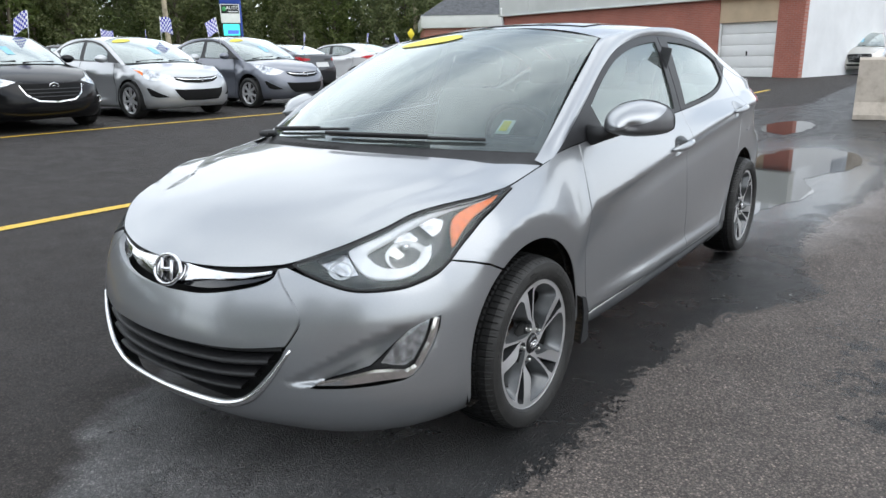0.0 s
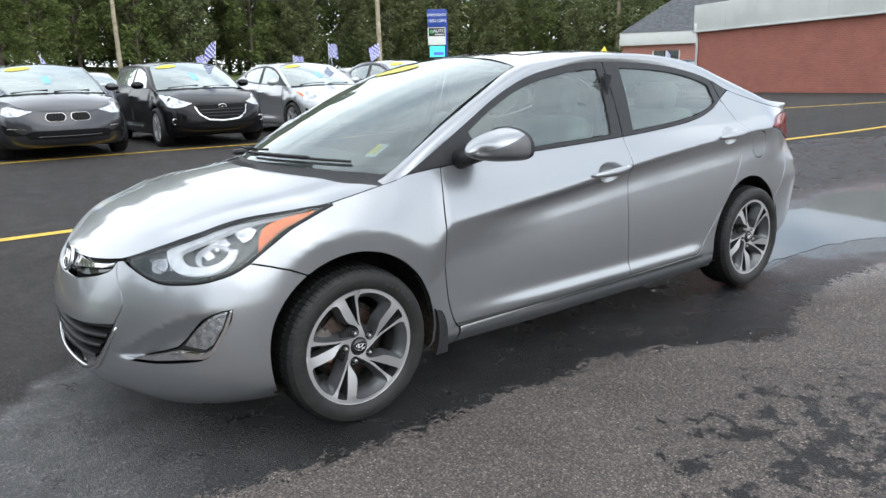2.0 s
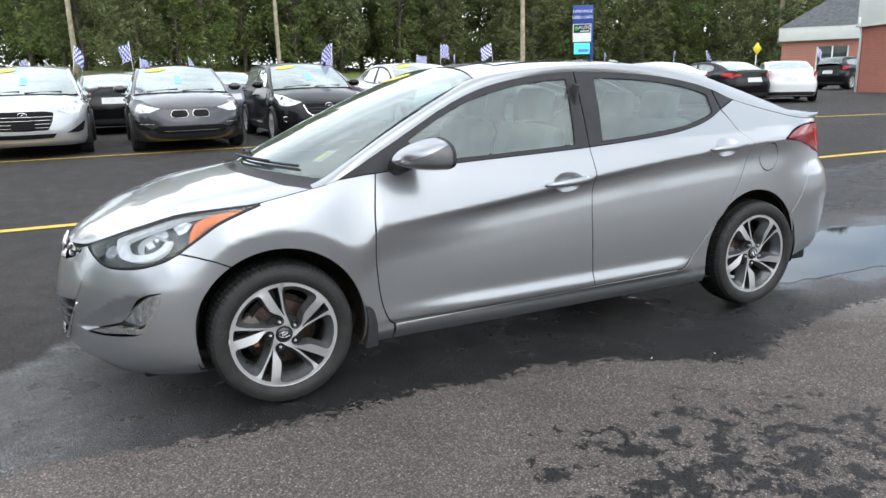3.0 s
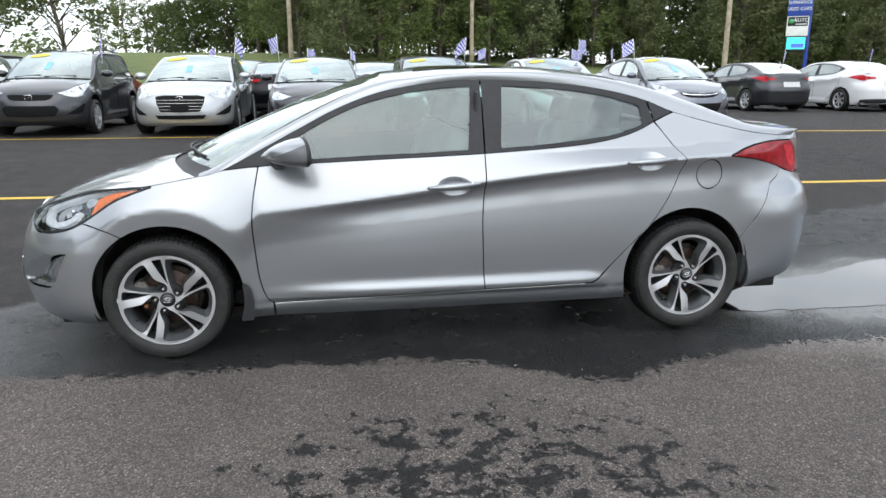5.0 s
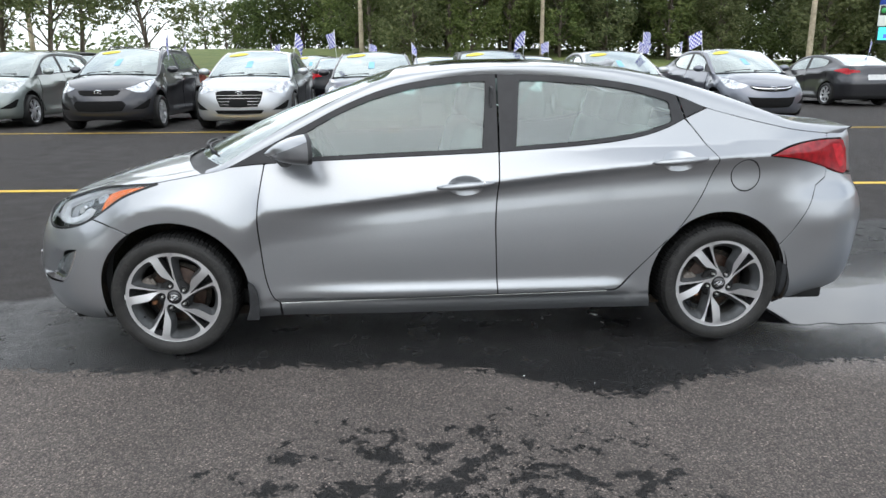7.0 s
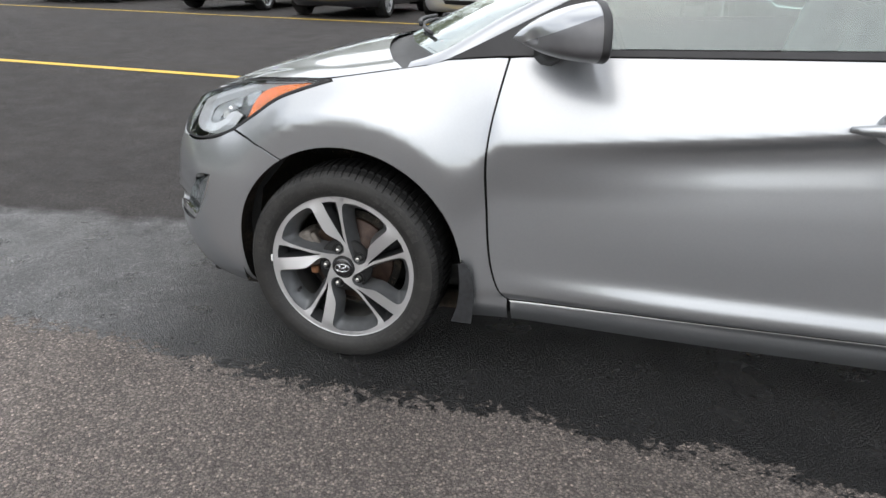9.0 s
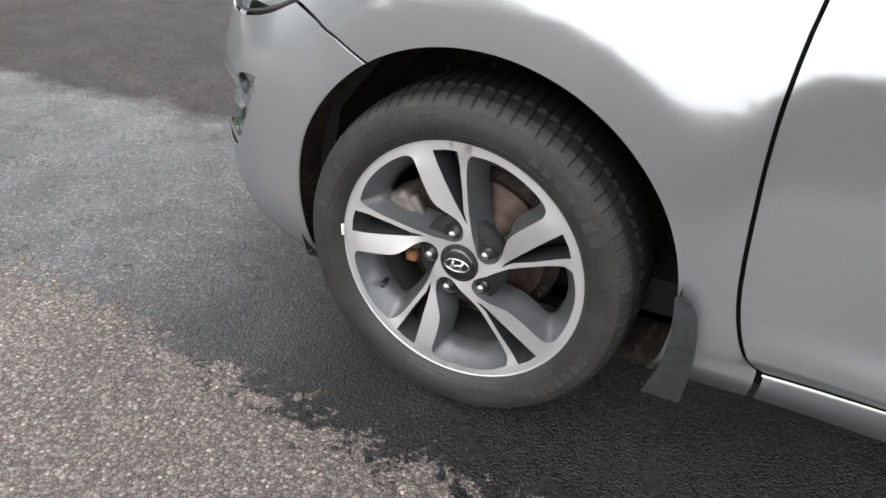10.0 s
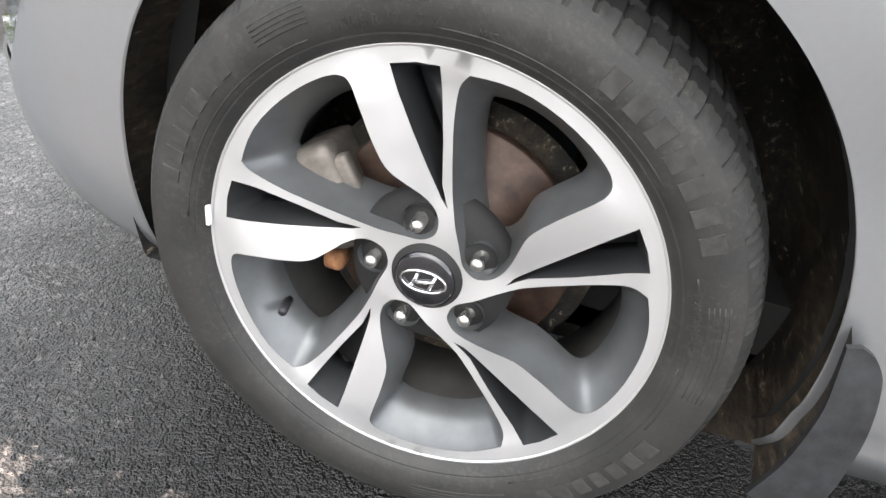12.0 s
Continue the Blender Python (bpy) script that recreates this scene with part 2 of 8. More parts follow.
def tube(points, radius, seg=8, close=False, taper=None):
    """A round bar along a run of points."""
    pts = [Vector(p) for p in points]
    n = len(pts)
    verts, faces = [], []
    up = Vector((0.13, 0.31, 0.94)).normalized()
    for i, p in enumerate(pts):
        a, b = (pts[i - 1], pts[(i + 1) % n]) if close else (pts[max(0, i - 1)], pts[min(n - 1, i + 1)])
        d = (b - a).normalized()
        x = d.cross(up).normalized()
        y = d.cross(x)
        r = radius * (taper[i] if taper else 1.0)
        for k in range(seg):
            w = 2 * math.pi * k / seg
            verts.append(p + r * (math.cos(w) * x + math.sin(w) * y))
    for i in range(n if close else n - 1):
        for k in range(seg):
            a, b = i * seg, ((i + 1) % n) * seg
            faces.append((a + k, a + (k + 1) % seg, b + (k + 1) % seg, b + k))
    if not close:
        faces.append(tuple(range(seg - 1, -1, -1)))
        faces.append(tuple((n - 1) * seg + k for k in range(seg)))
    return verts, faces


def tube_mesh(name, points, radius, seg=8, close=False, taper=None):
    v, f = tube(points, radius, seg, close, taper)
    return mesh_data(name, v, f)


def merged(*chunks):
    """One vertex and face list out of several."""
    verts, faces = [], []
    for v, f in chunks:
        k = len(verts)
        verts += list(v)
        faces += [tuple(i + k for i in g) for g in f]
    return verts, faces


def lathe(profile, seg, start=0.0):
    """Revolves (r, y) pairs round the y axis."""
    verts, faces = [], []
    n = len(profile)
    for k in range(seg):
        w = start + 2 * math.pi * k / seg
        for r, y in profile:
            verts.append((r * math.cos(w), y, r * math.sin(w)))
    for k in range(seg):
        a, b = k * n, ((k + 1) % seg) * n
        for j in range(n - 1):
            faces.append((a + j, a + j + 1, b + j + 1, b + j))
    return verts, faces


def spline(pts, n=6):
    """Catmull-Rom through an open run of points."""
    if len(pts) < 3:
        return list(pts)
    p = [np.array(q, float) for q in pts]
    p = [2 * p[0] - p[1]] + p + [2 * p[-1] - p[-2]]
    out = []
    for i in range(1, len(p) - 2):
        for k in range(n):
            t = k / n
            out.append(tuple(0.5 * (2 * p[i] + (p[i + 1] - p[i - 1]) * t + (2 * p[i - 1] - 5 * p[i] + 4 * p[i + 1] - p[i + 2]) * t * t
                                    + (3 * p[i] - p[i - 1] - 3 * p[i + 1] + p[i + 2]) * t ** 3)))
    out.append(tuple(p[-2]))
    return out


def area2(poly):
    return sum(poly[i - 1][0] * poly[i][1] - poly[i][0] * poly[i - 1][1] for i in range(len(poly)))


def inside(px, py, poly):
    x, y = np.asarray(px), np.asarray(py)
    c = np.zeros(x.shape, bool)
    for (x0, y0), (x1, y1) in zip(poly, poly[1:] + poly[:1]):
        if y0 != y1:
            c ^= ((y0 > y) != (y1 > y)) & (x < (x1 - x0) * (y - y0) / (y1 - y0) + x0)
    return c


def fine(poly, res):
    out = []
    for a, b in zip(poly, poly[1:] + poly[:1]):
        d = math.hypot(b[0] - a[0], b[1] - a[1])
        if d < 1e-6:
            continue
        k = max(1, int(math.ceil(d / res)))
        out += [(a[0] + (b[0] - a[0]) * i / k, a[1] + (b[1] - a[1]) * i / k) for i in range(k)]
    return out


def pull_in(poly, gap):
    """Moves a closed outline to its left by gap."""
    n = len(poly)
    out = []
    for i in range(n):
        a, b, c = poly[i - 1], poly[i], poly[(i + 1) % n]
        e0, e1 = (b[0] - a[0], b[1] - a[1]), (c[0] - b[0], c[1] - b[1])
        l0, l1 = math.hypot(*e0) or 1e-9, math.hypot(*e1) or 1e-9
        nx, ny = -e0[1] / l0 - e1[1] / l1, e0[0] / l0 + e1[0] / l1
        l = math.hypot(nx, ny) or 1e-9
        k = min(2.0, 2.0 / l)
        out.append((b[0] + nx / l * gap * k, b[1] + ny / l * gap * k))
    return out


def flat_fill(outline, holes=(), res=0.03, gap=0.0):
    """Triangles of an outline with holes: points, faces, boundary loops."""
    outline = list(outline) if area2(outline) > 0 else list(outline)[::-1]
    loops = [fine(outline, res)] + [fine(list(h) if area2(h) < 0 else list(h)[::-1], res) for h in holes]
    if gap:
        loops = [pull_in(l, gap) for l in loops]
    pts, edges, rings = [], [], []
    for l in loops:
        k = len(pts)
        pts += l
        edges += [(k + i, k + (i + 1) % len(l)) for i in range(len(l))]
        rings.append(list(range(k, k + len(l))))
    xs, ys = [p[0] for p in loops[0]], [p[1] for p in loops[0]]
    gx, gy = np.meshgrid(np.arange(min(xs), max(xs), res), np.arange(min(ys), max(ys), res))
    gx, gy = gx.ravel(), gy.ravel()
    ok = inside(gx, gy, loops[0])
    for h in loops[1:]:
        ok &= ~inside(gx, gy, h)
    gx, gy = gx[ok], gy[ok]
    b = np.array(pts)
    if len(gx):
        near = np.array([np.min((b[:, 0] - x) ** 2 + (b[:, 1] - y) ** 2) for x, y in zip(gx, gy)])
        keep = near > (0.55 * res) ** 2
        pts = pts + list(zip(gx[keep], gy[keep]))
    v, _, f, ov, _, _ = delaunay_2d_cdt([Vector(p) for p in pts], edges, [], 0, 1e-7)
    v = [(p.x, p.y) for p in v]
    cx = np.array([sum(v[i][0] for i in t) / 3 for t in f])
    cy = np.array([sum(v[i][1] for i in t) / 3 for t in f])
    ok = inside(cx, cy, loops[0])
    for h in loops[1:]:
        ok &= ~inside(cx, cy, h)
    f = [tuple(t) for t, o in zip(f, ok) if o]
    back = {}
    for i, group in enumerate(ov):
        for g in group:
            back[g] = i
    rings = [[back.get(i, i) for i in r] for r in rings]
    return v, f, rings


def skin(outline, surface, holes=(), res=0.03, gap=0.0034, lip=0.012):
    """Verts, faces and normals of a sheet-metal panel: an outline on a surface(a, b) -> (point, outward normal), with turned-in edges."""
    flat, faces, rings = flat_fill(outline, holes, res, gap)
    pn = [surface(a, b) for a, b in flat]
    verts = [p for p, _ in pn]
    norms = [n for _, n in pn]
    # faces wound so that they look outwards
    flip = sum(float(np.dot(np.cross(verts[b] - verts[a], verts[c] - verts[a]), norms[a])) for a, b, c in faces) < 0
    if flip:
        faces = [f[::-1] for f in faces]
    if lip:
        for r in rings:
            k = len(verts)
            for i in r:
                verts.append(verts[i].copy()), norms.append(norms[i])
            for i in r:
                verts.append(verts[i] - norms[i] * lip), norms.append(norms[i])
            n = len(r)
            for i in range(n):
                j = (i + 1) % n
                q = (k + j, k + i, k + n + i, k + n + j)
                faces.append(q if not flip else q[::-1])
    return verts, faces, norms


def skin_mesh(name, outline, surface, mirror=False, scale=(1, 1, 1), made=None, **kw):
    v, f, n = made or skin(outline, surface, **kw)
    s = np.array(scale)
    if mirror:
        s = s * np.array((1, -1, 1))
        f = [g[::-1] for g in f]
    v = [p * s for p in v]
    n = [q / s for q in n]
    n = [q / (np.linalg.norm(q) or 1) for q in n]
    return mesh_data(name, v, f, n)


def loft(f, us, vs, mirror=False, scale=(1, 1, 1)):
    """A smooth grid f(u, v)."""
    s = np.array(scale) * np.array((1, -1 if mirror else 1, 1))
    verts = [np.array(f(u, v)) * s for u in us for v in vs]
    n = len(vs)
    faces = []
    for i in range(len(us) - 1):
        for j in range(n - 1):
            q = (i * n + j, i * n + j + 1, (i + 1) * n + j + 1, (i + 1) * n + j)
            faces.append(q[::-1] if mirror else q)
    return verts, faces


def loft_mesh(name, f, us, vs, mirror=False, scale=(1, 1, 1), out=(0, 0, 1), back=0.0):
    v, fc = loft(f, us, vs, mirror, scale)
    me = mesh_data(name, v, fc)
    me.update()
    # outward side: by the mean normal
    tot = sum((p.normal * p.area for p in me.polygons), Vector())
    if tot.dot(Vector(out)) < 0:
        me.flip_normals()
    return me


# ---- the form of a saloon car: front at -x, left side at -y, axles at x = -1.35 and 1.35 ----
def ease(a, b, x):
    t = min(1.0, max(0.0, (x - a) / (b - a)))
    return t * t * (3 - 2 * t)


def curve_at(xs, ys, x):
    """Smooth monotone curve through knots, straight beyond its ends."""
    n = len(xs)
    if x <= xs[0]:
        return ys[0] + (x - xs[0]) * (ys[1] - ys[0]) / (xs[1] - xs[0])
    if x >= xs[-1]:
        return ys[-1] + (x - xs[-1]) * (ys[-1] - ys[-2]) / (xs[-1] - xs[-2])
    i = 0
    while x > xs[i + 1]:
        i += 1

    def slope(k):
        if k == 0:
            return (ys[1] - ys[0]) / (xs[1] - xs[0])
        if k == n - 1:
            return (ys[-1] - ys[-2]) / (xs[-1] - xs[-2])
        a, b = (ys[k] - ys[k - 1]) / (xs[k] - xs[k - 1]), (ys[k + 1] - ys[k]) / (xs[k + 1] - xs[k])
        return 0.0 if a * b <= 0 else 2 * a * b / (a + b)
    h = xs[i + 1] - xs[i]
    t, m0, m1 = (x - xs[i]) / h, slope(i) * h, slope(i + 1) * h
    return (2 * t ** 3 - 3 * t * t + 1) * ys[i] + (t ** 3 - 2 * t * t + t) * m0 + (-2 * t ** 3 + 3 * t * t) * ys[i + 1] + (t ** 3 - t * t) * m1


PLAN = [(-2.225, 0.0), (-2.218, -0.15), (-2.195, -0.30), (-2.13, -0.47), (-2.045, -0.61), (-1.95, -0.715), (-1.85, -0.785), (-1.72, -0.828), (-1.5, -0.848), (-1.1, -0.856),
        (-0.5, -0.86), (0.3, -0.862), (1.0, -0.857), (1.5, -0.838), (1.75, -0.82), (1.95, -0.785), (2.09, -0.725), (2.20, -0.62), (2.265, -0.45), (2.30, -0.22), (2.308, 0.0)]


def plan_line():
    run = np.array(spline([(PLAN[1][0], -PLAN[1][1])] + PLAN + [(PLAN[-2][0], -PLAN[-2][1])], 24))[24:-24]
    s = np.concatenate([[0], np.cumsum(np.hypot(*np.diff(run, axis=0).T))])
    s -= np.interp(0.0, run[:, 0], s)
    d = np.gradient(run, axis=0)
    d /= np.linalg.norm(d, axis=1)[:, None]
    n = np.stack([d[:, 1], -d[:, 0]], 1)
    w = 9
    full = np.concatenate([n[w:0:-1] * (1, -1), n, n[-2:-2 - w:-1] * (1, -1)])
    n = np.stack([np.convolve(full[:, c], np.ones(2 * w + 1) / (2 * w + 1), "valid") for c in (0, 1)], 1)
    return run, s, n / np.linalg.norm(n, axis=1)[:, None]


RUN, RUN_S, RUN_N = plan_line()
S0, S1 = float(RUN_S[0]), float(RUN_S[-1])
AXLES, ARCH_Z, ARCH_R = (-1.35, 1.35), 0.312, 0.358


def s_at(x):
    return float(np.interp(x, RUN[:, 0], RUN_S))


FRONT_Z = [0.15, 0.19, 0.23, 0.28, 0.33, 0.40, 0.47, 0.54, 0.60, 0.66, 0.71, 0.76, 0.82]
FRONT_D = [0.16, 0.085, 0.04, 0.015, 0.004, 0.0, 0.008, 0.028, 0.052, 0.085, 0.125, 0.18, 0.27]
CORNER_D = [0.12, 0.06, 0.03, 0.012, 0.004, 0.002, 0.004, 0.010, 0.026, 0.052, 0.085, 0.125, 0.19]
REAR_Z = [0.18, 0.24, 0.30, 0.38, 0.46, 0.53, 0.60, 0.70, 0.80, 0.90, 1.0, 1.06, 1.1]
REAR_D = [0.14, 0.066, 0.040, 0.024, 0.014, 0.008, 0.002, 0.020, 0.068, 0.09, 0.10, 0.12, 0.15]
SA, SB, SC, SD = s_at(-1.86), s_at(-1.50), s_at(1.55), s_at(2.0)
SCOOP_S = [-2.33, -2.20, -2.084, -1.941, -1.80]
SCOOP_UP = [0.36, 0.418, 0.482, 0.53, 0.540]
SCOOP_LO = [0.352, 0.356, 0.358, 0.368, 0.50]


def char_line(x):
    return curve_at([-1.9, -1.35, -0.87, -0.36, -0.08, 0.25, 0.62, 0.98, 1.5, 2.0], [0.66, 0.69, 0.720, 0.768, 0.803, 0.846, 0.886, 0.917, 0.948, 0.965], x)


def belt(x):
    return curve_at([-2.0, -1.7, -1.4, -1.17, -0.9, -0.4, 0.24, 0.8, 1.3, 1.7, 2.1], [0.74, 0.815, 0.86, 0.895, 0.925, 0.955, 0.978, 0.99, 1.0, 1.02, 1.03], x)


SHARP = [1.0]    # how sharp the flank's crease is pressed


def side_depth(x, z):
    zc, zb = char_line(x), belt(x)
    # on the front wing the crease follows the wheel arch
    if x < -0.88:
        dx = min(0.40, abs(x + 1.35))
        zc += (ARCH_Z + math.sqrt(0.442 ** 2 - dx * dx) - zc) * (1 - ease(-1.10, -0.88, x)) * ease(-1.86, -1.62, x)
    f = ease(-1.25, -0.75, x) * (1 - ease(1.0, 1.45, x))
    # sharp crease under the character line, which fades towards the front wing
    g = SHARP[0] * ease(-1.0, -0.25, x) * (1 - 0.55 * ease(1.25, 1.9, x))
    low = ease(-1.0, -0.35, x) * (1 - ease(0.74, 0.95, x))

    def crease(z):
        h = zc - z
        if h > 0:
            # overhang under the crease, then a gently rounded panel that falls back towards its foot
            pressed = curve_at([0.0, 0.09, 0.14, 0.30, 0.50, 0.70, 0.85, 1.0], [0.0, 0.0240, 0.0280, 0.0195, 0.0120, 0.0090, 0.0105, 0.0135], min(1.0, h / (zc - 0.34)))
            return 0.004 + g * pressed + f * (1 - g) * 0.030 * ease(0.0, 0.17, h) + (1 - f) * (1 - g) * 0.012 * ease(0, 0.3, h)
        t = (z - zc) / (zb - zc)
        if t <= 1:
            return 0.004 + 0.078 * t ** 1.15
        h = z - zb
        return 0.082 + 0.30 * h + 0.28 * h * h + 0.03 * max(0, x - 0.3) ** 2 * min(1, h / 0.2)
    d = crease(z)
    k = 1 - ease(0.012, 0.026, abs(z - zc))
    if k > 0:
        d += k * 0.3 * (crease(z - 0.008) + crease(z + 0.008) - 2 * d)
    k = (1 - ease(0.035, 0.075, abs(z - zb))) * (1 - ease(0.2, 0.6, x))
    if k > 0:
        d += k * (sum(crease(z + 0.011 * i) for i in range(-3, 4)) / 7 - d)
    d -= low * 0.017 * math.exp(-((z - 0.306) / 0.036) ** 2)
    d += 0.010 * (1 - ease(0.262, 0.284, z)) * f
    d += max(0, 0.235 - z) ** 1.3 * 1.6
    # flat flare round each wheel arch, with a crease where it meets the flank
    for wx in AXLES:
        r = math.hypot(x - wx, z - ARCH_Z)
        flat = 0.0235 - 0.06 * (0.440 - r) + 2.2 * max(0.0, r - 0.44) ** 2
        if r < 0.66 and wx > 0:
            k = 0.004
            h = max(0.0, k - abs(d - flat)) / k
            flared = max(min(d, flat) - h * h * k * 0.25, d - 0.004 - 0.030 * ease(0.24, 0.60, z))
            d += (flared - d) * (1 - ease(0.60, 0.66, r))
    return d


def depth(s, z, scoop):
    x = float(np.interp(s, RUN_S, RUN[:, 0]))
    a, b = 1 - ease(SA, SB, s), ease(SC, SD, s)
    d = side_depth(max(-1.9, min(x, 1.95)), z)
    if a > 0:
        c = ease(S0 + 0.25, S0 + 0.75, s)
        d = (1 - a) * d + a * ((1 - c) * curve_at(FRONT_Z, FRONT_D, z) + c * curve_at(FRONT_Z, CORNER_D, z))
        if scoop and SCOOP_S[0] < s < SCOOP_S[-1]:
            up, lo = curve_at(SCOOP_S, SCOOP_UP, s), curve_at(SCOOP_S, SCOOP_LO, s)
            fade = ease(-2.33, -2.2, s) * (1 - ease(-1.93, -1.82, s))
            d += 0.040 * fade * min(1, max(0, (up - z) / 0.075)) * ease(lo + 0.004, lo + 0.014, z)
    if b > 0:
        d = (1 - b) * d + b * (curve_at(REAR_Z, REAR_D, z) if z < 1.1 else 0.15 + 0.5 * (z - 1.1))
    return d


def hull(s, z, out=0.0, scoop=True):
    """The point of the body skin at plan length s and height z. Past the front and rear centre it runs on along the other side."""
    side = 1
    if s < S0:
        s, side = 2 * S0 - s, -1
    elif s > S1:
        s, side = 2 * S1 - s, -1
    d = depth(s, z, scoop) - out
    cx, cy = np.interp(s, RUN_S, RUN[:, 0]), np.interp(s, RUN_S, RUN[:, 1])
    nx, ny = np.interp(s, RUN_S, RUN_N[:, 0]), np.interp(s, RUN_S, RUN_N[:, 1])
    l = math.hypot(nx, ny)
    return np.array([cx - nx / l * d, (cy - ny / l * d) * side, z])


def hull_skin(out=0.0, scoop=True):
    def f(s, z):
        p = hull(s, z, out, scoop)
        e = 0.003
        n = np.cross(hull(s + e, z, out, scoop) - hull(s - e, z, out, scoop), hull(s, z + e, out, scoop) - hull(s, z - e, out, scoop))
        n /= np.linalg.norm(n) or 1
        return p, n
    return f


def arch(wx, a0, a1, n=18, r=ARCH_R):
    """Points of a wheel arch's edge, by degrees from the rear round over the top."""
    pts = []
    for i in range(n + 1):
        a = a0 + (a1 - a0) * i / n
        # the front arch closes in towards its lower front end
        q = r - (0.017 * ease(148, 188, a) if wx < 0 else 0.0)
        pts.append((s_at(wx) + q * math.cos(radians(a)), ARCH_Z + q * math.sin(radians(a))))
    return pts


DLO_LOW = [(-1.06, 0.922), (-0.89, 0.938), (-0.66, 0.948), (-0.33, 0.960), (0.23, 0.980), (0.68, 1.008), (0.91, 1.038), (1.06, 1.078), (1.17, 1.125), (1.29, 1.172)]
DLO_TOP = [(1.29, 1.172), (1.15, 1.228), (1.0, 1.270), (0.79, 1.308), (0.55, 1.331), (0.28, 1.342), (0.06, 1.336), (-0.17, 1.308), (-0.34, 1.268), (-0.52, 1.198), (-0.69, 1.112), (-0.86, 1.024), (-1.06, 0.922)]


def run_between(pts, x0, x1, n=6):
    """The stretch of a line of points from x0 to x1, ends included."""
    q = spline(pts, n)
    if q[0][0] > q[-1][0]:
        q = q[::-1]
    xs, zs = [p[0] for p in q], [p[1] for p in q]
    lo, hi = min(x0, x1), max(x0, x1)
    mid = [p for p in q if lo < p[0] < hi]
    r = [(lo, float(np.interp(lo, xs, zs)))] + mid + [(hi, float(np.interp(hi, xs, zs)))]
    return r if x0 < x1 else r[::-1]


HOOD_EDGE = [(S0, 0.668), (-2.62, 0.671), (-2.46, 0.680), (-2.35, 0.690), (-2.27, 0.702), (-2.10, 0.748), (-1.95, 0.785), (-1.70, 0.828), (-1.52, 0.848), (-1.40, 0.856), (-1.18, 0.894)]


class Form:
    """The upper surfaces of one body style."""
    def __init__(self, style="saloon"):
        self.style = style
        h = [hull(s, z) for s, z in spline(HOOD_EDGE, 8)]
        o = sorted(range(len(h)), key=lambda i: h[i][0])
        self.hx, self.hy, self.hz = ([h[i][k] for i in o] for k in (0, 1, 2))
        self.front_x = self.hx[0]
        if style == "saloon":
            self.low, self.top = DLO_LOW, DLO_TOP
            self.roof_end, self.glass_end = 1.02, 1.76
            self.edge = ([-0.31, -0.1, 0.15, 0.5, 0.8, 1.05, 1.25, 1.45, 1.62, 1.76, 1.98, 2.10], [-0.585, -0.595, -0.603, -0.603, -0.595, -0.582, -0.578, -0.585, -0.60, -0.615, -0.62, -0.60],
                         [1.326, 1.352, 1.372, 1.380, 1.362, 1.325, 1.275, 1.212, 1.150, 1.095, 1.068, 1.060])
            self.mid = ([-0.23, 0.1, 0.45, 0.8, 1.02, 1.3, 1.55, 1.76, 2.0, 2.14], [1.388, 1.416, 1.419, 1.397, 1.366, 1.275, 1.185, 1.115, 1.092, 1.080])
            self.shoulder = [(1.29, 1.172), (1.45, 1.128), (1.6, 1.092), (1.75, 1.062), (1.95, 1.040), (2.10, 1.035), (2.3, 1.04)]
        else:
            self.low = DLO_LOW[:5] + [(0.68, 1.0), (1.1, 1.02), (1.5, 1.05), (1.78, 1.10), (1.88, 1.17)]
            self.top = [(1.88, 1.17), (1.78, 1.255), (1.5, 1.305), (1.1, 1.33), (0.7, 1.342)] + DLO_TOP[5:]
            self.roof_end, self.glass_end = 1.92, 2.16
            self.edge = ([-0.31, -0.1, 0.15, 0.5, 1.0, 1.5, 1.9, 2.02, 2.10, 2.16], [-0.585, -0.595, -0.603, -0.605, -0.60, -0.585, -0.56, -0.58, -0.60, -0.61],
                         [1.326, 1.352, 1.376, 1.392, 1.392, 1.378, 1.345, 1.24, 1.12, 1.02])
            self.mid = ([-0.23, 0.1, 0.45, 1.0, 1.5, 1.92, 2.08, 2.17, 2.23], [1.388, 1.420, 1.430, 1.430, 1.418, 1.39, 1.25, 1.12, 1.02])
            self.shoulder = [(1.88, 1.17), (2.0, 1.10), (2.1, 1.05), (2.25, 1.0)]

    def hood(self, u, v):
        """u: 0 at the nose, 1 at the scuttle; v: -1 left edge to 1 right edge."""
        rear = -1.40 + 0.215 * v * v
        x = self.front_x + 0.001 + (rear - self.front_x - 0.001) * u
        xe = min(x, -1.185)
        ye, ze = float(np.interp(xe, self.hx, self.hy)), float(np.interp(xe, self.hx, self.hz))
        zc = curve_at([self.front_x, -2.07, -2.0, -1.88, -1.66, -1.4, -1.15], [self.hz[0], 0.712, 0.750, 0.803, 0.868, 0.924, 0.958], x)
        a = abs(v)
        z = ze + (max(zc, ze) - ze) * (1 - a ** 2.2) - 0.006 * math.exp(-((a - 0.80) / 0.07) ** 2) * ease(-2.0, -1.7, x)
        return (x, -ye * v, z)

    def screen(self, u, v):
        """The windscreen: u from base to top."""
        a = v * v
        b = np.array((-1.335 + 0.245 * a, 0.735 * v, 0.944 - 0.022 * a))
        t = np.array((-0.235 - 0.078 * a, 0.582 * v, 1.386 - 0.060 * a))
        p = b + (t - b) * u
        bulge = 4 * u * (1 - u) * 0.026
        return tuple(p + bulge * np.array((-0.42, 0, 0.9)))

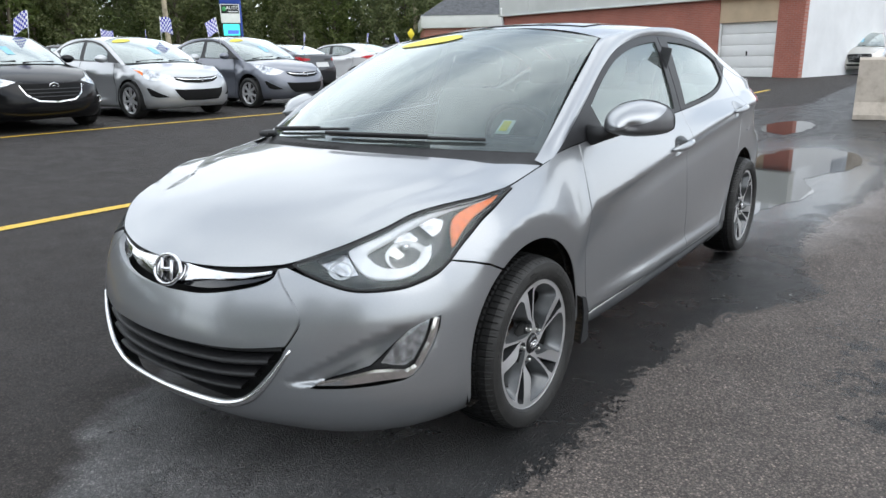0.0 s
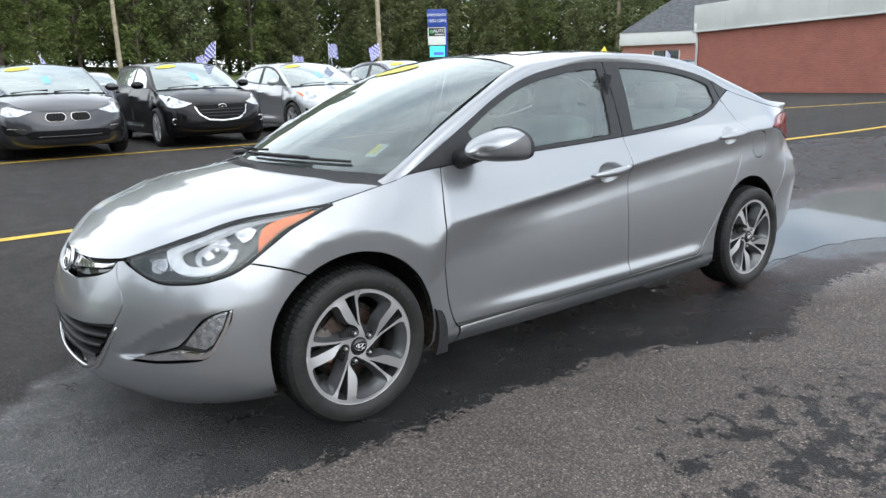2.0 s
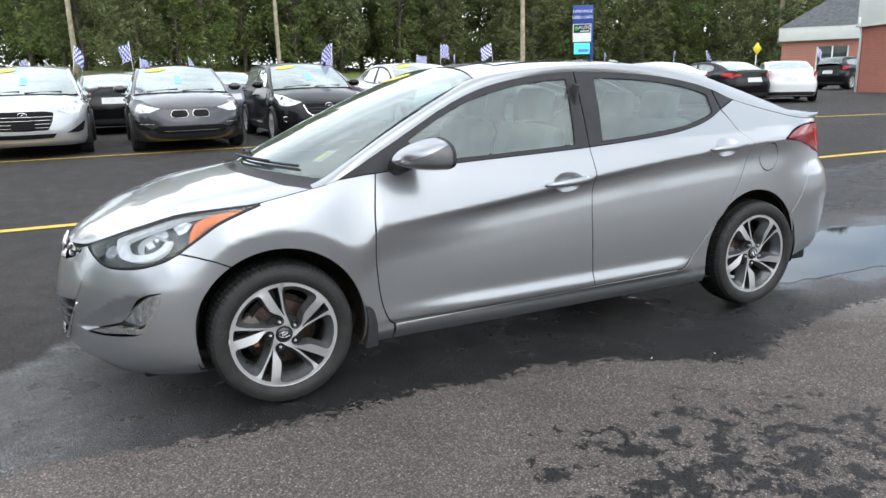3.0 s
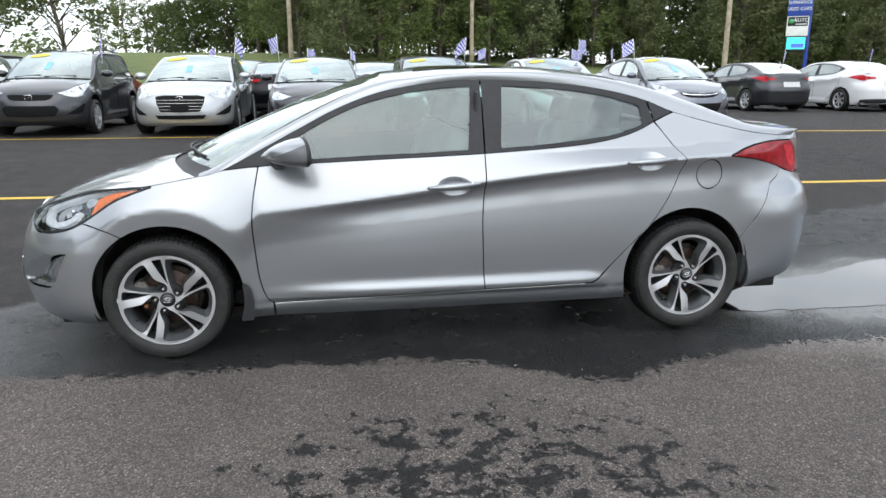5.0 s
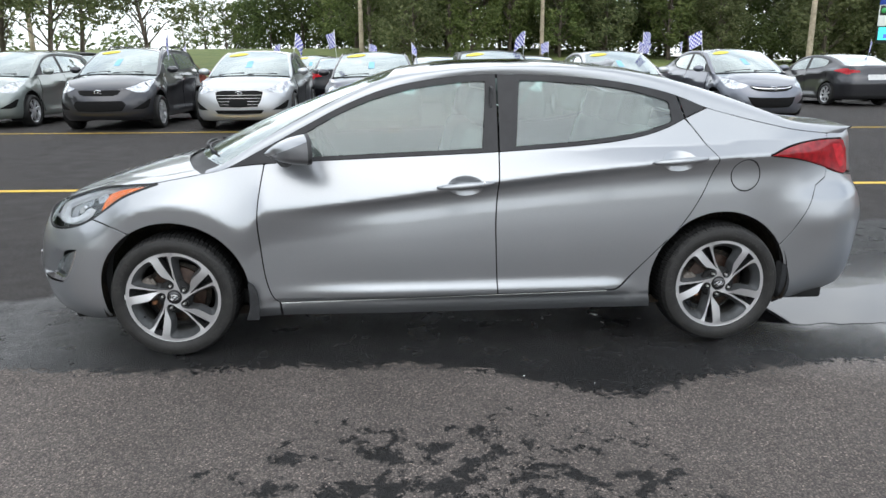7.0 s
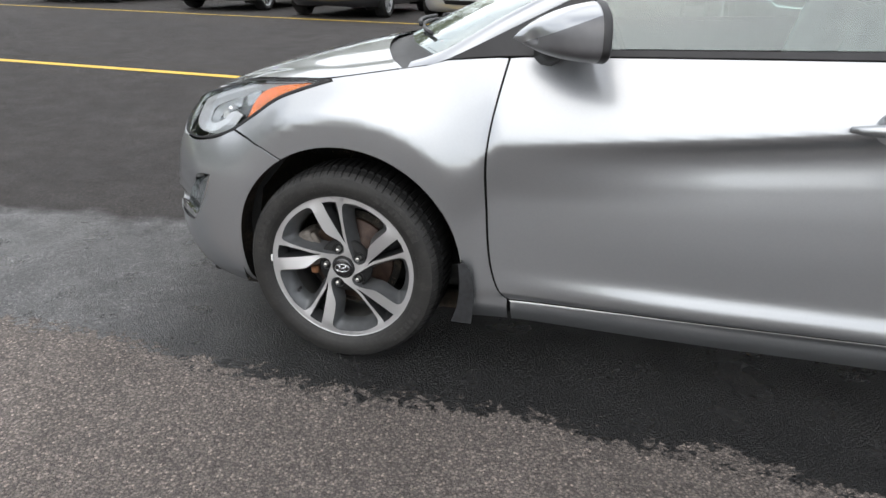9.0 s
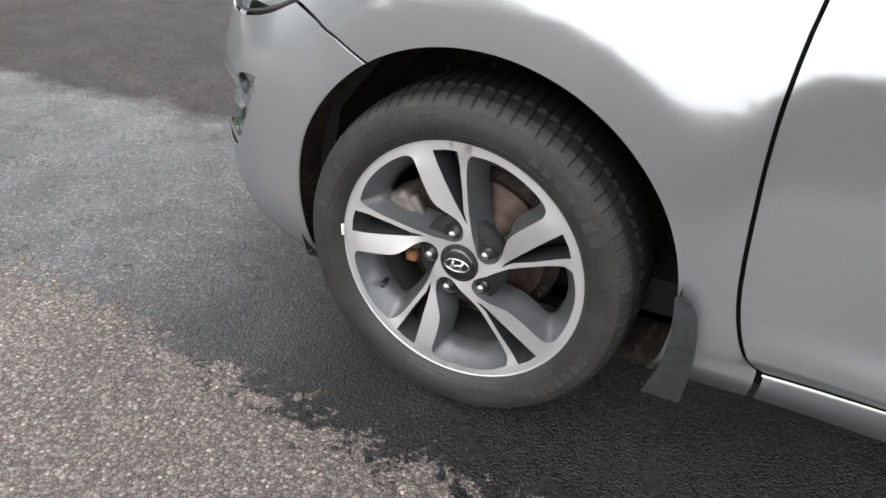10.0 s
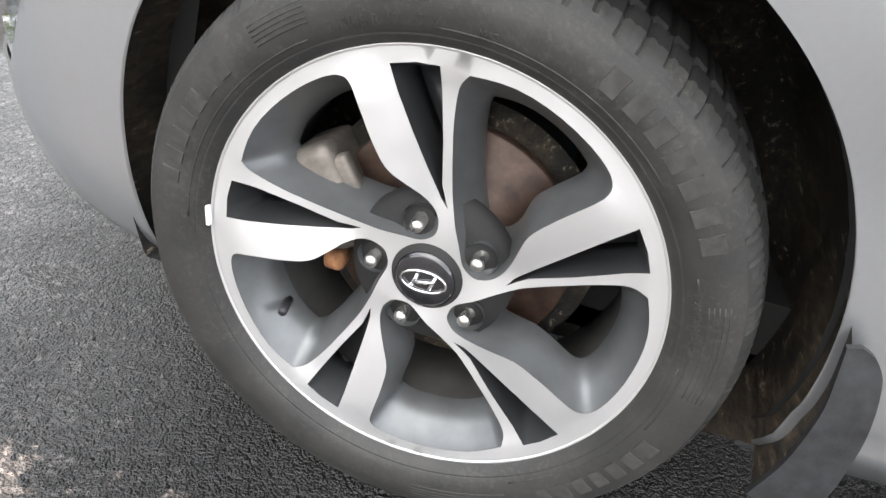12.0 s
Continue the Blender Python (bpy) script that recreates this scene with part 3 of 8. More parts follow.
    def top_strip(self, x, v):
        """Roof, rear screen and boot lid: across from edge to edge at x along the middle."""
        zc = curve_at(*self.mid, x)
        span = (self.mid[0][0], self.mid[0][-1])
        xe = x + (self.edge[0][0] - span[0]) * max(0, 1 - (x - span[0]) / 0.8) * abs(v) ** 2 + (self.edge[0][-1] - span[1]) * ease(1.5, span[1], x) * abs(v) ** 2
        q = min(max(xe, self.edge[0][0]), self.edge[0][-1])
        ye, ze = curve_at(self.edge[0], self.edge[1], q), curve_at(self.edge[0], self.edge[2], q)
        return (xe, -ye * v, ze + (zc - ze) * (1 - abs(v) ** 2.3))

    def rail(self, u, w):
        """The strip between the side windows and the roof: u along, w from the outside in."""
        outer = [(-1.185, 0.893), (-1.12, 0.905)] + self.top[::-1] + self.shoulder[1:]
        inner = [(-1.175, -0.742, 0.905), (-1.08, -0.722, 0.942), (-0.80, -0.676, 1.098), (-0.52, -0.622, 1.235)] + [(self.edge[0][i], self.edge[1][i], self.edge[2][i]) for i in range(len(self.edge[0]))]
        if not hasattr(self, "ro"):
            self.ro, self.ri = np.array(spline(outer, 6)), np.array(spline(inner, 6))
        x = -1.17 + u * (self.edge[0][-1] + 1.17)
        zo = float(np.interp(x, self.ro[:, 0], self.ro[:, 1]))
        a = hull(s_at(x) if x < 1.6 else x + (s_at(1.9) - 1.9) * ease(1.6, 1.9, x), zo)
        b = np.array([float(np.interp(x, self.ri[:, 0], self.ri[:, k])) for k in (0, 1, 2)])
        p = a + (b - a) * w
        n = np.array((0, -0.6, 0.75))
        return tuple(p + n * 0.022 * 4 * w * (1 - w) * ease(-1.18, -0.9, x))

# ---- ground: one sheet, a shallow bowl round the parked car ----
def ground_z(x, y):
    a, b = 0.33 * ease(0.5, 8.5, y), 0.23 * ease(7, 24, x)
    lot = a + b - a * b / 0.33
    hill = 4.4 * ease(38, 105, y) * (1 - 0.55 * ease(10, 60, x)) + 2.0 * ease(110, 260, y)
    return lot + hill


def uneven(lo, mid, hi):
    """Knots that are close together in the middle and far apart outside."""
    a = -np.geomspace(1, 1 - lo + mid[0], 26)[::-1] + 1 + mid[0]
    c = np.geomspace(1, 1 + hi - mid[1], 26) - 1 + mid[1]
    return np.concatenate([a[:-1], np.arange(mid[0], mid[1] + 0.01, 0.5), c[1:]])


def sheet(xs, ys, lift=0.0):
    verts = [(x, y, ground_z(x, y) + lift) for y in ys for x in xs]
    n = len(xs)
    faces = [(j * n + i, j * n + i + 1, (j + 1) * n + i + 1, (j + 1) * n + i) for j in range(len(ys) - 1) for i in range(n - 1)]
    return mesh_data("sheet", verts, faces)


def asphalt():
    a = Mat("asphalt", (0.06, 0.058, 0.056), 0.75, 0.0, 0.42)
    co = a.co()
    sep = a.node("ShaderNodeSeparateXYZ")
    a.link(co, sep.inputs[0])
    x, y = sep.outputs["X"], sep.outputs["Y"]
    # where the wet ground begins on the near side and ends on the far side, as heights over x
    def line(stops, lo, hi):
        fac = a.remap(x, -6.0, 14.0, 0.0, 1.0)
        c = a.ramp(fac, [((px + 6) / 20, ((v - lo) / (hi - lo),) * 3) for px, v in stops])
        return a.calc("ADD", a.calc("MULTIPLY", c, hi - lo), lo)
    near = line([(-6, -1.25), (-3.4, -1.02), (-2.3, -0.93), (-1.6, -1.0), (-0.9, -1.02), (-0.1, -1.07), (0.25, -1.19), (0.6, -1.40), (0.8, -1.44), (1.05, -1.28), (1.6, -1.18), (2.4, -1.15), (4.0, -1.35), (8, -1.6), (14, -1.5)], -2, 0)
    far = line([(-6, -0.3), (-4.1, 0.06), (-2.6, 0.10), (-2.2, 0.5), (-1.6, 0.8), (2.2, 0.9), (3.2, 1.6), (6, 2.6), (10, 3.0), (14, 1.0)], -1, 3)
    rag = a.calc("ADD", a.calc("MULTIPLY", a.calc("SUBTRACT", a.noise(2.2, 5, 0.6), 0.5), 0.22), a.calc("ADD", a.calc("MULTIPLY", a.calc("SUBTRACT", a.noise(15.0, 6, 0.72), 0.5), 0.38), a.calc("MULTIPLY", a.calc("SUBTRACT", a.noise(75.0, 4, 0.7), 0.5), 0.16)))
    pebble = a.node("ShaderNodeTexVoronoi", Scale=62.0)
    a.link(co, pebble.inputs["Vector"])
    grit = a.calc("SUBTRACT", pebble.outputs["Color"], 0.5)
    rag = a.calc("ADD", rag, a.calc("MULTIPLY", grit, 0.085))
    edge = a.calc("ADD", a.calc("SUBTRACT", y, near), rag)
    wet_a = a.remap(edge, -0.006, 0.006, 0.0, 1.0)
    rag2 = a.calc("MULTIPLY", a.calc("SUBTRACT", a.noise(3.0, 5), 0.5), 0.5)
    wet_b = a.remap(a.calc("ADD", a.calc("SUBTRACT", far, y), rag2), -0.03, 0.12, 0.0, 1.0)
    wet = a.calc("MULTIPLY", wet_a, wet_b)
    # blotches left by drips on the dry side
    cx, cy = a.calc("ADD", x, 0.05), a.calc("ADD", y, 2.15)
    rr = a.calc("ADD", a.calc("MULTIPLY", a.calc("MULTIPLY", cx, cx), 0.55), a.calc("MULTIPLY", a.calc("MULTIPLY", cy, cy), 1.3))
    blot = a.remap(a.calc("SUBTRACT", a.calc("ADD", a.noise(8.0, 8, 0.74), a.calc("MULTIPLY", grit, 0.06)), a.calc("MULTIPLY", rr, 0.19)), 0.488, 0.498, 0.0, 0.95)
    cx2, cy2 = a.calc("SUBTRACT", x, 2.3), a.calc("ADD", y, 2.5)
    rr2 = a.calc("ADD", a.calc("MULTIPLY", a.calc("MULTIPLY", cx2, cx2), 0.4), a.calc("MULTIPLY", cy2, cy2))
    blot2 = a.remap(a.calc("SUBTRACT", a.calc("ADD", a.noise(10.0, 8, 0.74), a.calc("MULTIPLY", grit, 0.06)), a.calc("MULTIPLY", rr2, 0.12)), 0.535, 0.547, 0.0, 0.9)
    wet = a.calc("MAXIMUM", wet, a.calc("MAXIMUM", blot, blot2))
    # stones
    vor = a.node("ShaderNodeTexVoronoi", Scale=145.0)
    a.link(co, vor.inputs["Vector"])
    vor2 = a.node("ShaderNodeTexVoronoi", Scale=310.0)
    a.link(co, vor2.inputs["Vector"])
    stone = a.ramp(vor.outputs["Color"], [(0.12, (0.30, 0.30, 0.30)), (0.55, (0.95, 0.95, 0.95)), (0.80, (1.6, 1.55, 1.5)), (0.95, (3.4, 3.2, 3.0))])
    near_dry = a.remap(edge, -0.02, 0.02, 1.0, 0.0)
    tone = a.ramp(a.noise(0.8, 6), [(0.3, (0.037, 0.0320, 0.0295)), (0.7, (0.051, 0.0445, 0.041))])
    dusty = a.ramp(a.noise(1.6, 7, 0.65), [(0.28, (0.140, 0.121, 0.109)), (0.72, (0.205, 0.177, 0.160))])
    pale = a.ramp(a.noise(2.4, 6, 0.65), [(0.28, (0.175, 0.151, 0.136)), (0.72, (0.250, 0.216, 0.194))])
    dusty = a.mix(a.remap(x, -1.2, -2.1, 0.0, 1.0), dusty, pale)
    dry = a.mix(near_dry, tone, dusty)
    wet_tone = a.ramp(a.noise(1.3, 5), [(0.3, (0.0085, 0.0085, 0.009)), (0.7, (0.015, 0.0147, 0.015))])
    # ahead of the car the wet tone turns paler
    paler_wet = a.calc("MULTIPLY", a.remap(x, -1.55, -2.3, 0.0, 1.0), a.remap(a.noise(6.0, 5), 0.3, 0.7, 0.5, 1.0))
    wet_tone = a.mix(paler_wet, wet_tone, (0.185, 0.183, 0.186))
    col = a.mix(wet, dry, wet_tone)
    col = a.mix(0.62, col, stone, "MULTIPLY")
    gap = a.remap(vor.outputs["Distance"], 0.35, 0.62, 1.10, 0.62)
    col = a.mix(1.0, col, gap, "MULTIPLY")
    a.link(col, a.p.inputs["Base Color"])
    # standing film of water on the low ground round the puddle
    px, py = a.calc("SUBTRACT", x, 4.6), a.calc("ADD", y, 0.45)
    pr = a.calc("ADD", a.calc("MULTIPLY", a.calc("MULTIPLY", px, px), 0.075), a.calc("MULTIPLY", a.calc("MULTIPLY", py, py), 0.7))
    film = a.calc("MULTIPLY", a.remap(a.calc("ADD", pr, a.calc("MULTIPLY", a.noise(1.8, 5, 0.6), 1.1)), 1.0, 1.9, 1.0, 0.0), a.remap(y, -1.75, -1.2, 0.0, 1.0))
    rough = a.mix(wet, a.ramp(a.noise(5, 4), [(0.3, (0.70,) * 3), (0.7, (0.86,) * 3)]), a.ramp(a.noise(3.5, 5), [(0.35, (0.24,) * 3), (0.65, (0.42,) * 3)]))
    rough = a.mix(film, rough, (0.10, 0.10, 0.10))
    a.link(rough, a.p.inputs["Roughness"])
    a.link(a.remap(film, 0.0, 1.0, 0.42, 0.5), a.p.inputs["Specular IOR Level"])
    h = a.calc("ADD", a.calc("MULTIPLY", vor.outputs["Distance"], -1.0), a.calc("MULTIPLY", vor2.outputs["Distance"], -0.8))
    n = a.node("ShaderNodeBump", Distance=0.0075)
    a.link(h, n.inputs["Height"])
    a.link(a.remap(film, 0.0, 1.0, 1.0, 0.06), n.inputs["Strength"])
    a.link(n.outputs["Normal"], a.p.inputs["Normal"])
    return a.m


ASPHALT = asphalt()
GRASS_M = Mat("mown_grass", (0.10, 0.14, 0.035), 0.9)
GRASS_M.link(GRASS_M.ramp(GRASS_M.noise(0.35, 8, 0.7), [(0.3, (0.085, 0.125, 0.030)), (0.7, (0.17, 0.19, 0.055))]), GRASS_M.p.inputs["Base Color"])
GRASS_M.bump(GRASS_M.noise(6.0, 6), 0.6, 0.08)
GRASS = GRASS_M.m
gxs, gys = uneven(-900, (-14, 22), 900), uneven(-700, (-7, 14), 1500)
tagged(part("ground", sheet(gxs, gys, -0.05), GRASS), "wide grassy ground that rises to a low hill", "ground", kind="structure")
lot_x = np.concatenate([np.linspace(-70, -14, 12)[:-1], np.arange(-14, 22, 0.5), np.linspace(22, 60, 12)])
lot_y = np.concatenate([np.linspace(-50, -7, 10)[:-1], np.arange(-7, 14, 0.5), np.linspace(14, 34, 10)])
tagged(part("car_park", sheet(lot_x, lot_y), ASPHALT), "dark asphalt car park with a ragged wet stain and drip marks", "car park", kind="structure")

LINE_M = Mat("yellow_road_paint", (0.62, 0.40, 0.035), 0.6)
LINE_M.link(LINE_M.ramp(LINE_M.noise(30, 6, 0.7), [(0.28, (0.30, 0.20, 0.03)), (0.5, (0.66, 0.43, 0.035)), (0.8, (0.72, 0.50, 0.06))]), LINE_M.p.inputs["Base Color"])
LINE_M.bump(LINE_M.noise(140), 0.4, 0.002)


def paint_line(name, label, knots, width):
    run = spline(knots, 20)
    verts, faces = [], []
    for x, y in run:
        for k in (-0.5, 0.5):
            verts.append((x, y + k * width, ground_z(x, y + k * width) + 0.006))
    for i in range(len(run) - 1):
        faces.append((2 * i, 2 * i + 2, 2 * i + 3, 2 * i + 1))
    tagged(part(name, mesh_data(name, verts, faces), LINE_M.m), label, "line", kind="structure")


paint_line("lane_line", "long yellow painted line across the asphalt", [(-40, 5.0), (-20, 4.35), (-4.4, 3.68), (0, 3.60), (5, 3.37), (9, 3.22), (12, 2.98), (18, 2.61)], 0.105)
paint_line("bay_line", "yellow painted line in front of the parked cars", [(-60, 12.5), (-20, 9.7), (-6.9, 8.74), (-3.2, 8.56), (0.9, 8.42), (4.6, 8.12), (8.9, 7.88), (13, 7.20), (16.5, 6.40), (22, 5.2)], 0.105)

# puddle behind the car: a still sheet of water with an uneven shore
WATER = Mat("still_water", (0.012, 0.012, 0.013), 0.035, 0.0, 0.5).m


def puddle(name, shore, seed):
    rng = random.Random(seed)
    run = spline(shore + shore[:1], 10)[:-1]
    pts = []
    for i, (x, y) in enumerate(run):
        k = 0.05 * noise.noise(Vector((x * 2.5, y * 2.5, seed))) + 0.025 * noise.noise(Vector((x * 9, y * 9, seed + 3)))
        pts.append((x + k, y + k * 1.2))
    v, f, _ = flat_fill(pts, (), 0.25)
    me = mesh_data(name, [(x, y, ground_z(x, y) + 0.002) for x, y in v], f)
    tagged(part(name, me, WATER), "shallow clear puddle on the asphalt", "puddle", kind="structure")


puddle("puddle", [(1.72, -0.55), (2.05, -0.66), (2.6, -0.66), (3.1, -0.80), (3.75, -0.88), (4.5, -0.72), (5.4, -0.98), (6.5, -0.95), (7.1, -0.40), (6.2, 0.02), (5.6, 0.10), (5.0, 0.35), (4.1, 0.16), (3.5, 0.28), (2.8, 0.0), (2.35, -0.06), (1.9, -0.22), (1.6, -0.38)], 3)
puddle("puddle_far", [(8.4, 0.3), (9.6, 0.1), (10.6, 0.35), (10.2, 0.8), (9.0, 0.75)], 8)

# ---- wheels ----
def polar(r, deg):
    return (r * math.cos(radians(deg)), r * math.sin(radians(deg)))


WINDOW = [(0.206, 84.5), (0.192, 86.6), (0.165, 86.6), (0.140, 85.5), (0.110, 83.0), (0.085, 78.5), (0.062, 68.0), (0.045, 48.0), (0.040, 30.0), (0.047, 14.5), (0.060, 12.5), (0.072, 16.5), (0.086, 25.0),
          (0.100, 33.5), (0.118, 40.0), (0.145, 41.6), (0.180, 41.6), (0.198, 42.0), (0.2065, 44.5), (0.2095, 50.0), (0.2105, 62.0), (0.2105, 74.0)]
VPOCKET = [(0.2085, 31.2), (0.2095, 25.0), (0.2085, 19.4), (0.175, 18.4), (0.140, 17.0), (0.100, 15.2), (0.078, 9.0), (0.086, 14.5), (0.110, 21.5), (0.150, 27.4), (0.185, 30.2)]


def wheel_face():
    """The machined face: a disc with five windows and five slots, and the walls that fall behind them."""
    holes = []
    for k in range(5):
        holes.append([polar(r, a + 72 * k) for r, a in spline(WINDOW + WINDOW[:1], 3)[:-1]])
        holes.append([polar(r, a + 72 * k) for r, a in VPOCKET])
    centre = [polar(0.034, 12 * i) for i in range(30)]
    rim = [polar(0.2235, 4 * i) for i in range(90)]
    return rim, holes + [centre]


def face_y(x, z):
    """The face is slightly dished: deeper at the hub."""
    r, w = math.hypot(x, z), math.atan2(z, x)
    twist = 0.0065 * math.sin(5 * w + 0.5) * ease(0.035, 0.10, r) * (1 - ease(0.185, 0.214, r))
    return 0.006 + 0.018 * (1 - min(1, r / 0.21)) ** 1.5 + twist


def bent_text(text, size, a0, r0, rs, ys, tyre):
    """Raised letters that run clockwise round a tyre's flank from the angle a0."""
    c = bpy.data.curves.new("lettering", "FONT")
    c.body, c.size, c.extrude, c.align_x, c.align_y = text, size, 0.0006, "LEFT", "BOTTOM"
    tmp = bpy.data.objects.new("lettering", c)
    me = bpy.data.meshes.new_from_object(tmp)
    bpy.data.objects.remove(tmp)
    for w in me.vertices:
        x, y, z = w.co
        q = r0 + y
        px, pz = polar(q, a0 - math.degrees(x / r0))
        w.co = (px, float(np.interp(q, rs, ys)) - 0.0004 - z, pz)
    me.materials.clear()
    part("moulded_lettering", me, MOULD, tyre, "raised sidewall lettering")


def build_wheel(parent, m, hero=True, style="five", radius=0.312, label="", mirrored=False):
    """A wheel whose outer face looks to -y, axle along y, at the pose m under its car."""
    k = -1 if mirrored else 1
    rim, holes = wheel_face()
    flat, faces, rings = flat_fill(rim, holes, 0.012 if hero else 0.05)
    verts = [(x * k, face_y(x, z), z) for x, z in flat]
    faces = [f if mirrored else f[::-1] for f in faces]
    wheel = part("wheel", mesh_data("wheel_face", verts, faces), ALLOY, parent, label)
    wheel.matrix_basis = m
    # painted walls behind the cut-outs; the slots take a copy darkened as shade
    walls, slots = ([], []), []
    for h, r in enumerate(rings[1:]):
        big = h % 2 == 0
        is_centre = h == len(rings) - 2
        n = len(r)
        if big or is_centre:
            wv, wf = walls
        else:
            wv, wf = [], []
            slots.append((wv, wf))
        pts = [flat[i] for i in r]
        cx, cz = sum(p[0] for p in pts) / n, sum(p[1] for p in pts) / n
        for level, (dy, shrink) in enumerate(((0.0, 1.0), (0.003, 0.985), (0.012, 0.93 if big else 0.95), (0.026, 0.83 if big else 0.88), (0.040, 0.72 if big else 0.80), (0.056, 0.69 if big else 0.78)) if not is_centre else ((0, 1.0), (0.012, 1.0), (0.02, 0.98))):
            base = len(wv)
            for x, z in pts:
                wv.append(((cx + (x - cx) * shrink) * k, face_y(x, z) + dy, cz + (z - cz) * shrink))
            if level:
                for i in range(n):
                    j = (i + 1) % n
                    q = (base - n + i, base - n + j, base + j, base + i)
                    wf.append(q if mirrored else q[::-1])
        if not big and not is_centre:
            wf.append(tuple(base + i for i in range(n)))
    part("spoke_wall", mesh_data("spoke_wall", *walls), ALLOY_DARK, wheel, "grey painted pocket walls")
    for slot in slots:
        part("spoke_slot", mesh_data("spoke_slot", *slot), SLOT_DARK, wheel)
    seg = 96 if hero else 40
    v, f = lathe([(0.2225, 0.0055), (0.2240, 0.0040), (0.2262, 0.0048), (0.2270, 0.010), (0.222, 0.014), (0.212, 0.018)], seg)
    part("rim_lip", mesh_data("rim_lip", v, f), ALLOY, wheel, "bright machined rim lip")
    v, f = lathe([(0.2130, 0.015), (0.2100, 0.022), (0.203, 0.034), (0.196, 0.060), (0.190, 0.10), (0.196, 0.17), (0.215, 0.19)], seg)
    part("barrel", mesh_data("barrel", v, [g[::-1] for g in f]), BARREL, wheel, "dark dirty inner barrel")
    # tyre: flank, shoulder blocks and tread
    prof = [(0.224, 0.006), (0.228, -0.001), (0.234, -0.0055), (0.2355, -0.0058), (0.237, -0.0072), (0.246, -0.0105), (0.258, -0.0128), (0.270, -0.0120), (0.2815, -0.0080), (0.2835, -0.0077), (0.2850, -0.0056),
            (0.2905, 0.0010), (0.2945, 0.0085), (0.2975, 0.0170), (0.3005, 0.030), (0.3025, 0.044), (0.3035, 0.050), (0.3042, 0.056), (0.3052, 0.090), (0.3055, 0.112), (0.3040, 0.150), (0.294, 0.185), (0.272, 0.200), (0.226, 0.190)]
    if hero:
        blocks, per = 84, 7
        seg = blocks * per
        tv, tf = [], []
        n = len(prof)
        for i in range(seg):
            w = 2 * math.pi * i / seg
            block, ph = divmod(i, per)
            for j, (r, y) in enumerate(prof):
                cut, shift = 0.0, 0.0
                if 11 <= j <= 15:
                    cut = 0.0034 if ph == 0 else (0.0012 if ph == 4 and j < 14 else 0.0)
                    if block % 3 == 1 and j == 11:
                        cut *= 0.2
                    shift = 0.010 * (j - 11) / 4
                if j in (16,):
                    cut = 0.006
                if j in (17, 18, 19) and ph in (2, 3):
                    cut = 0.005
                tv.append(((r - cut) * math.cos(w + shift), y, (r - cut) * math.sin(w + shift)))
        for i in range(seg):
            a, b = i * n, ((i + 1) % seg) * n
            for j in range(n - 1):
                tf.append((a + j, a + j + 1, b + j + 1, b + j))
    else:
        tv, tf = lathe(prof, 40)
    me = mesh_data("tyre", tv, [g[::-1] for g in tf])
    me.set_sharp_from_angle(angle=radians(24))
    me.materials.append(RUBBER), me.materials.append(TREAD)
    rows = len(prof) - 1
    # faces past the shoulder take the rubber with shade in its colour
    me.polygons.foreach_set("material_index", [1 if i % rows >= 13 else 0 for i in range(len(me.polygons))])
    tyre = part("tyre", me, None, wheel, "worn black all-season tyre")
    if hero:
        # raised bars where the flank carries moulded lettering
        rs, ys = [p[0] for p in prof[:12]], [p[1] for p in prof[:12]]
        for a0, count, wd, r0, r1 in ((62, 7, 4.2, 0.252, 0.272), (-22, 7, 3.6, 0.252, 0.270), (168, 7, 3.6, 0.252, 0.270)):
            for c in range(count):
                a = a0 - c * wd * 1.32
                bv = []
                for dy, q in ((0.002, 0.0), (-0.0016, 0.10)):
                    for rr, aa in ((r0, a - wd * q), (r1, a - wd * q), (r1, a - wd * (1 - q)), (r0, a - wd * (1 - q))):
                        x, z = polar(rr, aa)
                        bv.append((x, float(np.interp(rr, rs, ys)) + dy, z))
                part("moulded_bar", mesh_data("moulded_bar", bv, [(4, 5, 6, 7), (0, 1, 5, 4), (1, 2, 6, 5), (2, 3, 7, 6), (3, 0, 4, 7)], smooth=False), MOULD, tyre)
        for text, a0, r, size in (("215/45 R 17  87 V", 113, 0.2395, 0.0125), ("M+S", 84, 0.2410, 0.0085), ("MONITOR", 103.5, 0.2660, 0.0075), ("TECHNOLOGY", 103.5, 0.2585, 0.0075), ("STANDARD LOAD", 17, 0.2415, 0.0085)):
            bent_text(text, size, a0, r, rs, ys, tyre)
        for r, a0, a1, wd in ((0.2415, 92, 40, 0.0026), (0.2415, -2, -60, 0.0026), (0.2465, 20, -20, 0.0026), (0.2415, 176, 118, 0.0026)):
            pts = []
            for i in range(26):
                x, z = polar(r, a0 + (a1 - a0) * i / 25)
                pts.append((x, float(np.interp(r, rs, ys)) + 0.0006, z))
            part("moulded_line", tube_mesh("moulded_line", pts, 0.0013, 5), RUBBER, tyre)
        # ribbed grey patches between the lettering
        for a0, a1 in ((14, -8), (-62, -86), (128, 116)):
            for k2 in range(5):
                r = 0.2545 + 0.0042 * k2
                pts = []
                for i in range(12):
                    x, z = polar(r, a0 + (a1 - a0) * i / 11)
                    pts.append((x, float(np.interp(r, rs, ys)) + 0.0004, z))
                part("rib", tube_mesh("rib", pts, 0.0010, 4), RUBBER, tyre)
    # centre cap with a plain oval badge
    v, f = lathe([(0.0305, 0.016), (0.0295, 0.0125), (0.026, 0.0105), (0.0, 0.0095)], 40)
